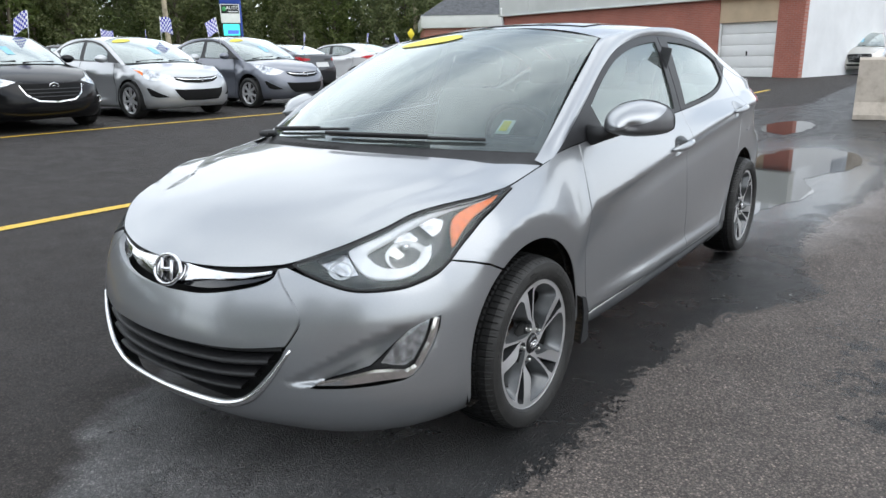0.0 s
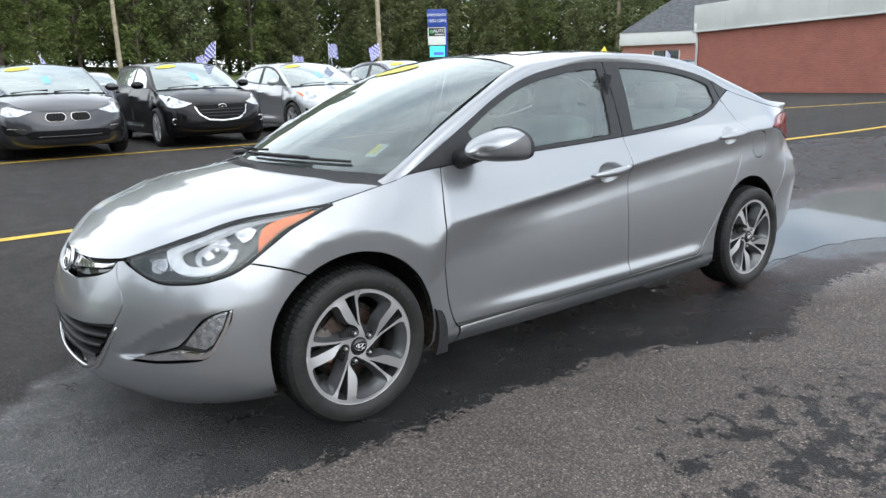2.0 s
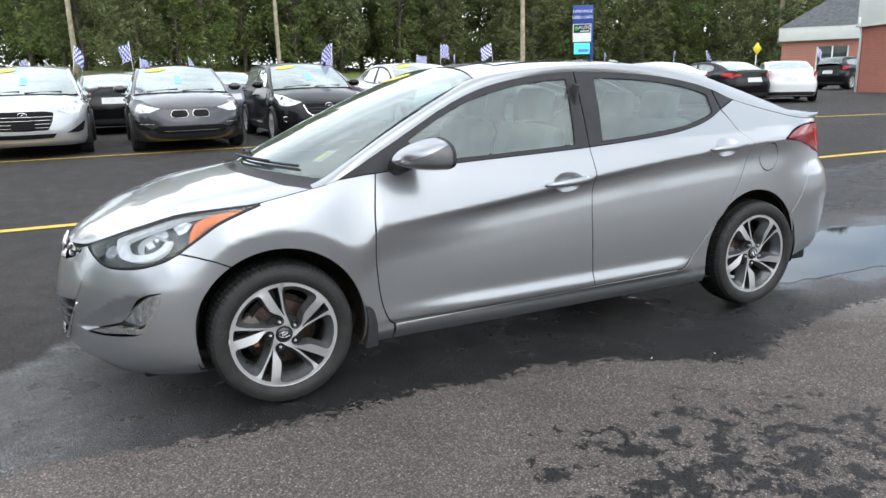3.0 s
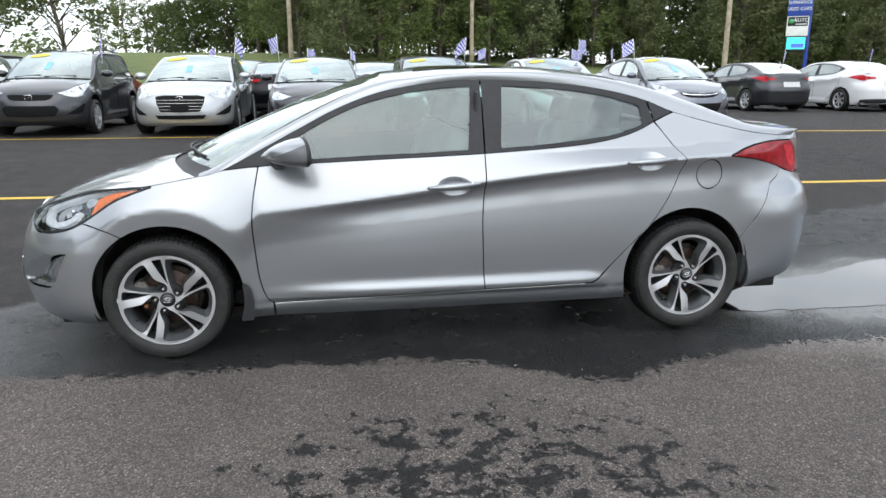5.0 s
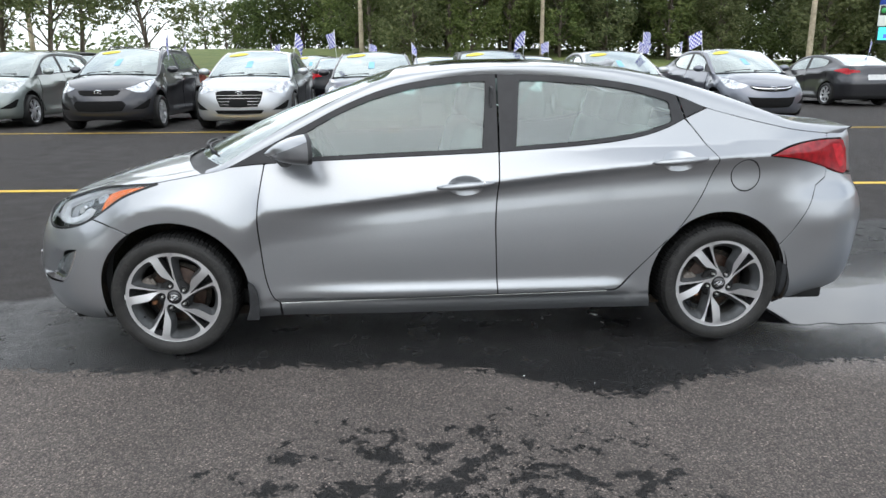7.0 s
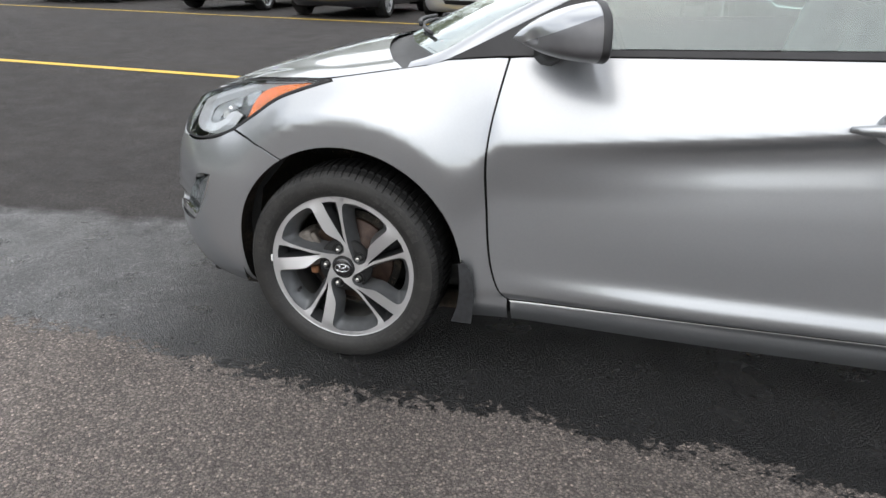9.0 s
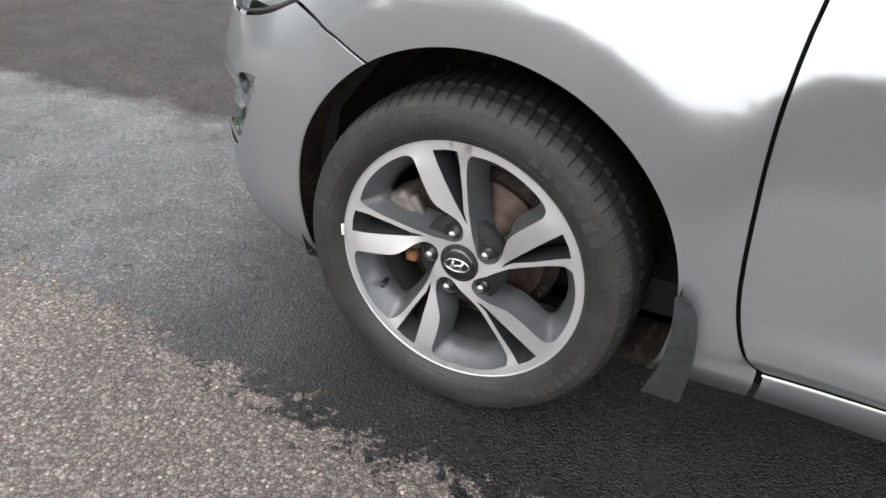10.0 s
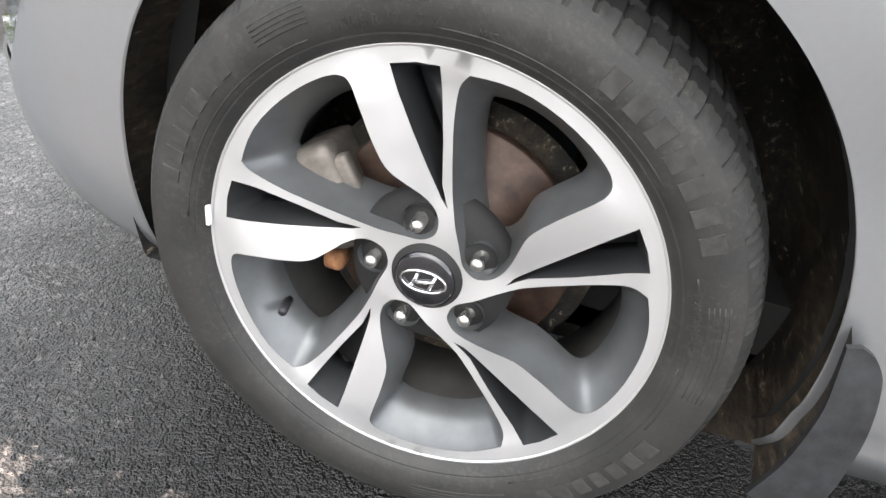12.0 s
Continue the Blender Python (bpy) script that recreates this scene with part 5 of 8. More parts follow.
    quarter = (arch(1.35, 30, 203, 48) + [(1.004, 0.180), (-0.845, 0.178), (-0.845, 0.254), (-0.5, 0.263), (0.22, 0.280), (0.74, 0.2865)] + spline([(0.77, 0.287), (0.835, 0.299)] + rear_seam[2:], 4) + run_between(DLO_LOW, 1.165, 1.29)[1:] + spline(F.shoulder[:5], 4)[1:] + [(1.95, 1.013)]
               + spline(tail_up[::-1], 3)[1:] + spline(tail_low, 3)[:] + [(1.93, 0.82), (1.86, 0.785), (1.80, 0.67), (1.72, 0.555)])
    both("rear_quarter", quarter, PAINT, "rear quarter and sill pressed in one panel", holes=[fuel], res=0.018)
    both("fuel_flap", fuel, PAINT, "round fuel filler flap")
    rear_b = (arch(1.35, 30, -24, 10)[::1] + spline([(1.70, 0.178), (1.9, 0.178), (2.2, 0.20), (2.5, 0.215), (S1, 0.22)], 3) + [(S1, 0.79), (2.4, 0.80), (2.10, 0.828), (2.0, 0.848), (1.95, 0.864), (1.93, 0.82), (1.86, 0.785), (1.80, 0.67), (1.72, 0.555)])
    both("rear_bumper", rear_b, PAINT)
    both("rear_reflector", [(2.40, 0.455), (2.58, 0.455), (2.58, 0.490), (2.40, 0.480)], RED_BRIGHT, "small red bumper reflector", hull_skin(0.004, False))
    tails = both("tail_lamp", tail, RED_LENS, "red wrap-around tail lamp", hull_skin(0.008, False), lip=0.03)
    for ob, mir in zip(tails, (False, True)):
        part("brake_light", skin_mesh("brake_light", [(1.98, 0.985), (2.05, 0.985), (2.095, 0.94), (2.10, 0.875), (2.05, 0.865), (2.02, 0.90)], hull_skin(0.0095, False), mir, res=0.02, lip=0, gap=0), RED_BRIGHT, ob, "bright red brake light")
    boot_face = [(1.95, 1.013), (2.08, 1.011), (2.128, 0.962), (2.143, 0.90), (2.133, 0.843), (2.4, 0.803), (S1, 0.793), (S1, 1.06), (2.4, 1.056), (2.15, 1.05), (1.95, 1.04)]
    both("boot_face", boot_face, PAINT)

    # upper body
    us, vs = np.linspace(0, 1, 56) ** 1.25, np.linspace(-0.997, 0.997, 45)
    part("bonnet", loft_mesh("bonnet", F.hood, us, vs), PAINT, car, "sculpted silver bonnet")
    part("bonnet_shut", loft_mesh("bonnet_shut", lambda u, v: (F.hood(u, v)[0], F.hood(u, v)[1], F.hood(u, v)[2] - 0.018), us[3:], np.linspace(-1, 1, 15)), SEAM, car)
    cowl = lambda u, v: np.array(F.hood(1, v)) * (1 - u) + np.array(F.screen(0.012, v)) * u - np.array((0, 0, 0.018 * (1 - abs(2 * u - 1)) + 0.012 * (1 - u)))
    part("scuttle", loft_mesh("scuttle", cowl, np.linspace(0, 1, 6), np.linspace(-0.99, 0.99, 31)), PLASTIC, car, "black plastic scuttle grille under the windscreen")
    for i in range(13):
        v0 = 0.04 + 0.052 * i
        q = lambda u, v: np.array(cowl(0.25 + 0.42 * u, v)) + np.array((0, 0, 0.005))
        part("scuttle_vent", loft_mesh("scuttle_vent", q, (0, 1), (v0, v0 + 0.034)), SEAM, car)
    part("windscreen", loft_mesh("windscreen", F.screen, np.linspace(0.0, 1, 16), np.linspace(-0.985, 0.985, 31)), GLASS, car, "green-tinted windscreen")
    band = lambda lo, hi: (lambda u, v: np.array(F.screen(u, v)) + np.array((0.004, 0, -0.005)))
    for us2, vs2 in ((np.linspace(0.955, 1.0, 3), np.linspace(-0.985, 0.985, 25)), (np.linspace(0, 0.05, 3), np.linspace(-0.985, 0.985, 25)), (np.linspace(0.05, 0.955, 14), (-0.985, -0.94)), (np.linspace(0.05, 0.955, 14), (0.94, 0.985))):
        part("screen_border", loft_mesh("screen_border", band(0, 0), us2, vs2), TRIM, car)
    xs = np.concatenate([np.linspace(-0.23, 1.02, 26)])
    part("roof", loft_mesh("roof", F.top_strip, xs, np.linspace(-1, 1, 31)), PAINT, car, "silver roof panel")
    part("headliner", loft_mesh("headliner", lambda x, v: tuple(np.array(F.top_strip(x, v)) - np.array((0, 0, 0.035))), xs, np.linspace(-0.97, 0.97, 11), out=(0, 0, -1)), HEADLINER, car)
    part("sunroof", loft_mesh("sunroof", lambda x, v: tuple(np.array(F.top_strip(x, v)) + np.array((0, 0, 0.004))), np.linspace(-0.06, 0.42, 10), np.linspace(-0.66, 0.66, 11)), EMBLEM_BLACK, car, "dark glass sunroof panel")
    part("rear_screen", loft_mesh("rear_screen", F.top_strip, np.linspace(1.025, 1.755, 14), np.linspace(-0.99, 0.99, 21)), GLASS, car, "sloping rear screen")
    part("boot_lid", loft_mesh("boot_lid", F.top_strip, np.linspace(1.762, 2.14, 12), np.linspace(-1, 1, 25)), PAINT, car)
    lip = lambda u, v: np.array(F.top_strip(2.14, v)) * (1 - u) + np.array(hull(S1 - 0.62 * abs(v), 1.045)) * np.array((1, -1 if v > 0 else 1, 1)) * u
    part("boot_edge", loft_mesh("boot_edge", lip, np.linspace(0, 1, 3), np.linspace(-1, 1, 25), out=(1, 0, 0.4)), PAINT, car)
    for mir in (False, True):
        part("roof_rail", loft_mesh("roof_rail", F.rail, np.linspace(0, 1, 90), np.linspace(0, 1, 8), mir, out=(0, 1 if mir else -1, 0.8)), PAINT, car, "silver windscreen pillar and roof edge")
    # side windows
    g1 = [(-0.66, 0.966), (-0.715, 1.062)] + [(-0.57, 1.142), (-0.40, 1.216), (-0.25, 1.258), (-0.10, 1.286), (0.06, 1.303), (0.175, 1.308)] + [(0.168, 1.2), (0.150, 0.997), (-0.1, 0.987), (-0.4, 0.976)]
    g1 = spline(g1[1:8], 3) + g1[8:] + [g1[0]]
    g2t = [(0.345, 1.310), (0.55, 1.300), (0.75, 1.281), (0.92, 1.252), (1.055, 1.215), (1.09, 1.200)]
    g2b = [(1.098, 1.112), (1.05, 1.092), (0.9, 1.056), (0.69, 1.029), (0.5, 1.014), (0.318, 1.003)]
    g2 = spline(g2t, 3) + spline(g2b, 3)
    fr1 = run_between(DLO_LOW, -1.06, 0.229) + run_between(DLO_TOP, 0.229, -1.06)[:-1]
    fr2 = run_between(DLO_LOW, 0.235, 1.165) + [(1.135, 1.233)] + run_between(DLO_TOP, 1.13, 0.235)[1:]
    fr3 = run_between(DLO_LOW, 1.172, 1.285) + run_between(DLO_TOP, 1.285, 1.142)[1:]
    both("window_frame", fr1, TRIM, "satin black door window frame", holes=[g1], surface=hull_skin(0.001, False), res=0.03, gap=0.0015)
    both("window_frame", fr2, TRIM, "satin black door window frame", holes=[g2], surface=hull_skin(0.001, False), res=0.03, gap=0.0015)
    both("quarter_trim", fr3, TRIM, "black triangular quarter trim", surface=hull_skin(0.001, False), res=0.02)
    both("door_glass", g1, GLASS_SIDE, "green-tinted door glass", hull_skin(-0.008, False), lip=0, gap=0)
    both("door_glass", g2, GLASS_SIDE, "green-tinted door glass", hull_skin(-0.008, False), lip=0, gap=0)
    # handles
    for x0, z0, dz in ((0.065, 0.831, 0.020), (1.105, 0.931, 0.018)):
        for mir in (False, True):
            k = -1 if mir else 1
            cup = [(x0 + 0.088 * math.cos(w), z0 - 0.005 + 0.048 * math.sin(w)) for w in np.linspace(0, 2 * math.pi, 28, endpoint=False)]

            def hollow(s, z, x0=x0, z0=z0):
                p, n = S(s, z)
                r = min(1, math.hypot((s - x0) / 0.088, (z - z0 + 0.005) / 0.048))
                return p - n * (0.024 * (1 - r ** 3) - 0.001)

            def dish(s, z, hollow=hollow):
                n = np.cross(hollow(s + 0.003, z) - hollow(s - 0.003, z), hollow(s, z + 0.003) - hollow(s, z - 0.003))
                return hollow(s, z), n / (np.linalg.norm(n) or 1)
            part("handle_cup", skin_mesh("handle_cup", cup, dish, mir, res=0.012, lip=0, gap=0), PAINT, (d1 if x0 < 0.5 else d2)[1 if mir else 0])
            pts, tap = [], []
            for i in range(15):
                t = i / 14
                s = x0 - 0.136 + 0.272 * t
                p = hull(s, z0 - dz / 2 + dz * t, 0.004 + 0.026 * math.sin(math.pi * t) ** 0.7)
                pts.append(p * (1, k, 1)), tap.append(0.25 + 0.75 * math.sin(math.pi * min(1, max(0.0, 0.02 + 0.96 * t))) ** 0.6)
            v, f = tube(pts, 0.0175, 12, False, tap)
            pull = part("door_handle", mesh_data("door_handle", v, f), PAINT, (d1 if x0 < 0.5 else d2)[1 if mir else 0], "body-colour pull handle")
            if x0 < 0.5 and not mir:
                q = hull(x0 + 0.085, z0 + 0.010, 0.030)
                v, f = lathe([(0.0, 0.0), (0.009, 0.001), (0.0105, 0.004), (0.0105, 0.014)], 18)
                part("key_lock", mesh_data("key_lock", [(p[0] + q[0], p[1] + q[1] - 0.002, p[2] + q[2]) for p in v], [g[::-1] for g in f]), CHROME, (d1 if x0 < 0.5 else d2)[0], "bright key lock")
    # door mirrors
    for mir in (False, True):
        k = -1 if mir else 1
        rows, ring = 40, 72
        mv, mf = [], []
        for i in range(rows):
            u = (i + 0.15) / (rows - 0.85)
            e = math.sqrt(max(0.0, 1 - (1 - u) ** 2.1))
            for j in range(ring):
                w = 2 * math.pi * j / ring
                cw, sw = math.cos(w), math.sin(w)
                yy = math.copysign(abs(cw) ** 0.72, cw)
                zz = math.copysign(abs(sw) ** 0.72, sw)
                top = 0.090 * e * (0.80 + 0.20 * u) if zz > 0 else 0.048 * e
                mv.append((-0.832 + 0.168 * u + 0.030 * yy, (-0.925 - 0.118 * e * yy) * k, 0.998 + top * zz * (1 - 0.12 * abs(yy))))
        for i in range(rows - 1):
            for j in range(ring):
                q = (i * ring + j, i * ring + (j + 1) % ring, (i + 1) * ring + (j + 1) % ring, (i + 1) * ring + j)
                mf.append(q if mir else q[::-1])
        mf.append(tuple(range(ring)) if not mir else tuple(range(ring))[::-1])
        halves = []
        for sign in (1, -1):
            bm = bmesh.new()
            bm.from_mesh(mesh_data("mirror_form", mv, mf))
            bmesh.ops.bisect_plane(bm, geom=bm.verts[:] + bm.edges[:] + bm.faces[:], plane_co=(-0.83, 0, 0.990), plane_no=(0.40 * sign, 0, -1 * sign), clear_outer=True)
            halves.append(smooth_all(bm))
        cap = part("door_mirror", halves[0], PAINT, car, "silver door mirror with grey lower shell")
        part("mirror_shell", halves[1], MIRROR_GREY, cap, "dark grey lower shell")
        last = [np.array(p) for p in mv[-ring:]]
        mid = np.mean(last, axis=0)
        rv, rf = [], []
        for f2, dx in ((1.004, -0.012), (1.012, 0.004), (0.97, 0.008), (0.90, 0.004), (0.88, -0.02)):
            rv += [tuple(mid + (p - mid) * f2 + np.array((dx, 0, 0))) for p in last]
        for i in range(4):
            for j in range(ring):
                q = (i * ring + j, i * ring + (j + 1) % ring, (i + 1) * ring + (j + 1) % ring, (i + 1) * ring + j)
                rf.append(q if mir else q[::-1])
        part("mirror_rim", mesh_data("mirror_rim", rv, rf), PLASTIC, cap, "black mirror rim")
        gv = [tuple(mid + (p - mid) * 0.885 + np.array((-0.010, 0, 0))) for p in last]
        part("mirror_glass", mesh_data("mirror_glass", gv, [tuple(range(ring))[::-1] if not mir else tuple(range(ring))], smooth=False), CHROME, cap)
        stalk = tube_mesh("mirror_stalk", [(-0.79, -0.765 * k, 0.955), (-0.775, -0.82 * k, 0.965), (-0.745, -0.88 * k, 0.985)], 0.032, 10, False, [1.3, 0.9, 0.8])
        part("mirror_stalk", stalk, PLASTIC, cap)
    # wipers
    for (x0, y0), (x1, y1), nm in (((-1.27, 0.12), (-1.225, -0.54), "wiper"), ((-1.23, 0.60), (-1.30, 0.05), "wiper")):
        arm, blade = [], []
        for i in range(11):
            t = i / 10
            y = y0 + (y1 - y0) * t
            u = 0.008 + (0.02 * t if y0 < 0.3 else 0.04 * t)
            p = np.array(F.screen(u + 0.02, y / 0.735)) + np.array((-0.006, 0, 0.010))
            blade.append(p + np.array((0.0, 0, 0.0))), arm.append(p + np.array((-0.022 + 0.016 * t, 0, 0.004 * (1 - t) + 0.006)))
        w = part(nm, tube_mesh(nm, blade, 0.0065, 6), PLASTIC, car, "black wiper blade and arm")
        part("wiper_arm", tube_mesh("wiper_arm", arm[:8], 0.0075, 6), PLASTIC, w)
    part("washer_cap", box(0.07, 0.06, 0.03, (-1.17, 0.66, 0.935), 0.014), PLASTIC, car)
    # stickers inside the windscreen
    st = lambda u, v: tuple(np.array(F.screen(u, v)) + np.array((0.006, 0, -0.008)))
    part("inspection_sticker", loft_mesh("inspection_sticker", st, (0.115, 0.205), (-0.80, -0.735)), WHITE_STICKER, car, "small yellow and white inspection sticker")
    st2 = lambda u, v: tuple(np.array(F.screen(u, v)) + np.array((0.002, 0, -0.002)))
    part("sticker_print", loft_mesh("sticker_print", st2, (0.125, 0.19), (-0.79, -0.75)), YELLOW_STICKER, car)
    st3 = lambda u, v: tuple(np.array(F.screen(u, v)) + np.array((-0.003, 0, 0.004)))
    ov, of = [st3(0.90, 0.52)], []
    for i in range(32):
        w = 2 * math.pi * i / 32
        ov.append(st3(0.90 + 0.055 * math.sin(w), 0.52 + 0.30 * math.cos(w)))
        of.append((0, 1 + i, 1 + (i + 1) % 32))
    part("price_oval", mesh_data("price_oval", ov, of), YELLOW_STICKER, car, "yellow oval windscreen label")
    part("toll_tag", loft_mesh("toll_tag", st, (0.93, 0.965), (-0.86, -0.80)), WHITE_STICKER, car)
    # damp marks on the bonnet
    for u0, v0, du, dv, seed in ((0.80, 0.80, 0.034, 0.034, 1), (0.85, 0.81, 0.026, 0.028, 2), (0.64, 0.76, 0.015, 0.022, 3), (0.50, 0.72, 0.015, 0.020, 4), (0.53, 0.735, 0.008, 0.011, 5)):
        pts = [F.hood(u0, v0)]
        for i in range(22):
            w = 2 * math.pi * i / 22
            k = 0.75 + 0.6 * noise.noise(Vector((math.cos(w) * 2, math.sin(w) * 2, seed * 3.7)))
            pts.append(F.hood(min(1, u0 + du * k * math.cos(w)), min(0.99, v0 + dv * k * math.sin(w))))
        part("damp_mark", mesh_data("damp_mark", [(p[0], p[1], p[2] + 0.0015) for p in pts], [(0, 1 + i, 1 + (i + 1) % 22) for i in range(22)]), DAMP, car, "dark damp mark on the bonnet")
    # wheel wells and underside
    for wx in AXLES:
        for k in (-1, 1):
            v, f = [], []
            prof = [(0.372, 0.022), (0.368, 0.04), (0.366, 0.16), (0.350, 0.30), (0.10, 0.32)]
            n = len(prof)
            for i in range(91):
                a = radians(-38 + 256 * i / 90)
                for r, y in prof:
                    r -= 0.016 * ease(148, 188, math.degrees(a)) if wx < 0 else 0.0
                    v.append((wx + r * math.cos(a), k * (0.835 - y), max(0.205, ARCH_Z + r * math.sin(a))))
            for i in range(90):
                for j in range(n - 1):
                    q = (i * n + j, i * n + j + 1, (i + 1) * n + j + 1, (i + 1) * n + j)
                    f.append(q if k < 0 else q[::-1])
            part("wheel_liner", mesh_data("wheel_liner", v, f), LINER, car, "dirty black wheel arch liner")
    part("underbody", box(3.9, 1.36, 0.08, (0.05, 0, 0.20), 0.02), SEAM, car, "dark underbody")
    # mud flaps
    edge_in = spline([(-1.008, 0.186), (-0.992, 0.238), (-0.986, 0.300), (-0.990, 0.345), (-0.993, 0.368)], 4)
    edge_out = spline([(-0.982, 0.372), (-0.968, 0.364), (-0.955, 0.342), (-0.945, 0.290), (-0.944, 0.235), (-0.948, 0.186)], 4)
    for k in (-1, 1):
        flat, ff, _ = flat_fill(edge_in + edge_out, (), 0.03)
        v = [(x, k * (0.862 - 0.05 * max(0, z - 0.30)), z) for x, z in flat] + [(x, k * (0.856 - 0.05 * max(0, z - 0.30)), z) for x, z in flat]
        n = len(flat)
        ring = edge_in + edge_out
        fc = [g if k < 0 else g[::-1] for g in ff] + [tuple(i + n for i in (g[::-1] if k < 0 else g)) for g in ff]
        base = len(v)
        for x, z in ring:
            v += [(x, k * (0.862 - 0.05 * max(0, z - 0.30)), z), (x, k * (0.856 - 0.05 * max(0, z - 0.30)), z)]
        for i in range(len(ring)):
            j = (i + 1) % len(ring)
            fc.append((base + 2 * i, base + 2 * i + 1, base + 2 * j + 1, base + 2 * j))
        # the inner wall that stands behind the tyre
        wv, wf = [], []
        for x, z in edge_in:
            wv += [(x + 0.004, k * 0.857, z), (x + 0.010, k * 0.78, z + 0.02), (x + 0.020, k * 0.66, z + 0.03)]
        for i in range(len(edge_in) - 1):
            wf += [(3 * i + j, 3 * i + j + 1, 3 * i + j + 4, 3 * i + j + 3) for j in (0, 1)]
        flap = part("mud_flap", mesh_data("mud_flap", v, fc, smooth=False), PLASTIC_GREY, car, "scuffed grey plastic mud flap")
        part("flap_wall", mesh_data("flap_wall", wv, wf), LINER, flap)
    flap2 = [(1.690, 0.40), (1.716, 0.385), (1.745, 0.30), (1.752, 0.185), (1.700, 0.165), (1.690, 0.25)]
    both("mud_flap", flap2, PLASTIC_GREY, "scuffed grey plastic mud flap", hull_skin(0.008, False), res=0.03, lip=0.05, gap=0)
    for wx in AXLES:
        for k in (-1, 1):
            m = pose(wx, k * 0.858, 0.3065, 0, -2.0 if wx < 0 else -18, 0) if k < 0 else pose(wx, k * 0.858, 0.3065, 0, 0, 180)
            build_wheel(car, m, True, label="five-spoke machined alloy wheel")
            build_brake(car, m)
    cabin(car)
    # shark-fin aerial
    bm = box(0.12, 0.030, 0.044, (0, 0, 0.022), 0.012, 3)
    for w in bm.verts:
        if w.co.z > 0.03:
            w.co.x = w.co.x * 0.45 + 0.045
    part("aerial", bm, PAINT, car, "small shark-fin aerial").matrix_basis = pose(0.93, 0, 1.378, 0, 9, 0)
    return car


def pull_ring(shape, width):
    """A band of the given width just inside an outline, as one closed outline."""
    shape = list(shape) if area2(shape) > 0 else list(shape)[::-1]
    inner_ring = pull_in(shape, width)
    return shape + [shape[0]] + [inner_ring[0]] + inner_ring[::-1]


PLASTIC_GREY = Mat("scuffed_grey_plastic", (0.016, 0.017, 0.019), 0.55).vary(60, 0.5).grain(260, 0.3, 0.001).m
hero = build_hero()

# ---- parked cars ----
SHARP[0] = 0.0


def plain_paint(name, base, metal=0.6, coat=1.0):
    return car_paint(name, base, metal, 0.32, coat)


P_SILVER = plain_paint("pale_silver_paint", (0.50, 0.51, 0.52))
P_WHITE = plain_paint("white_paint", (0.78, 0.78, 0.78), 0.0)
P_GREY = plain_paint("dark_grey_paint", (0.040, 0.040, 0.045))
P_BLACK = plain_paint("black_paint", (0.004, 0.004, 0.005), 0.0, 0.5)
GRILLE_BLACK = Mat("matt_black_grille", (0.006, 0.006, 0.006), 0.7, 0.0, 0.15).vary(30, 0.3).m
P_SLATE = plain_paint("slate_blue_grey_paint", (0.16, 0.17, 0.20))
P_RED = plain_paint("red_paint", (0.30, 0.02, 0.02), 0.3)
P_GREEN = plain_paint("grey_green_paint", (0.30, 0.33, 0.31))
P_BEIGE = plain_paint("beige_silver_paint", (0.52, 0.50, 0.46))
GLASS_DARK = glass("dark_car_glass", (0.34, 0.40, 0.38), 2.3, 0.16)
LAMP_CLEAR = Mat("clear_lamp_unit", (0.62, 0.64, 0.66), 0.12, 0.55, 0.5, 1.0).vary(24, 0.5).m
ALLOY_PLAIN = Mat("silver_wheel", (0.60, 0.60, 0.61), 0.35, 0.5).rough_vary(20, 0.25, 0.4).m

WHEELS = {}


def simple_wheel(parent, m, radius, dark=False):
    """A wheel with spokes for cars that stand further off."""
    key = (round(radius, 3), dark)
    if key not in WHEELS:
        k = radius / 0.312
        prof = [(0.222, 0.010), (0.240, -0.006), (0.270, -0.014), (0.294, -0.006), (0.308, 0.018), (0.312, 0.05), (0.312, 0.14), (0.30, 0.19), (0.22, 0.19)]
        v, f = lathe([(r * k, y) for r, y in prof], 36)
        tyre = mesh_data("tyre", v, [g[::-1] for g in f])
        tyre.materials.append(RUBBER)
        chunks = [lathe([(0.0, 0.020), (0.03, 0.014), (0.05, 0.022)], 20), lathe([(0.205 * k, 0.014), (0.222 * k, 0.004), (0.226 * k, 0.012), (0.205 * k, 0.05)], 36)]
        for i in range(7):
            a = 2 * math.pi * i / 7
            d, n = Vector((math.cos(a), 0, math.sin(a))), Vector((-math.sin(a), 0, math.cos(a)))
            q = []
            for r, w, y in ((0.03, 0.022, 0.020), (0.12 * k, 0.018, 0.010), (0.215 * k, 0.026, 0.012)):
                for sgn in (-1, 1):
                    q.append(tuple(d * r + n * (w * sgn) + Vector((0, y, 0))))
                    q.append(tuple(d * r + n * (w * sgn * 1.15) + Vector((0, y + 0.03, 0))))
            fs = []
            for j in (0, 4):
                fs += [(j, j + 2, j + 6, j + 4), (j, j + 4, j + 5, j + 1), (j + 2, j + 3, j + 7, j + 6)]
            chunks.append((q, fs))
        v, f = merged(*chunks)
        rim = mesh_data("rim", v, f, smooth=False)
        rim.materials.append(ALLOY_DARK if dark else ALLOY_PLAIN)
        v, f = lathe([(0.0, 0.07), (0.21 * k, 0.07)], 24)
        back = mesh_data("wheel_back", v, [g[::-1] for g in f])
        back.materials.append(SEAM)
        WHEELS[key] = (tyre, rim, back)
    tyre, rim, back = WHEELS[key]
    w = part("wheel", tyre, None, parent)
    w.matrix_basis = m
    part("rim", rim, None, w), part("wheel_back", back, None, w)
    return w


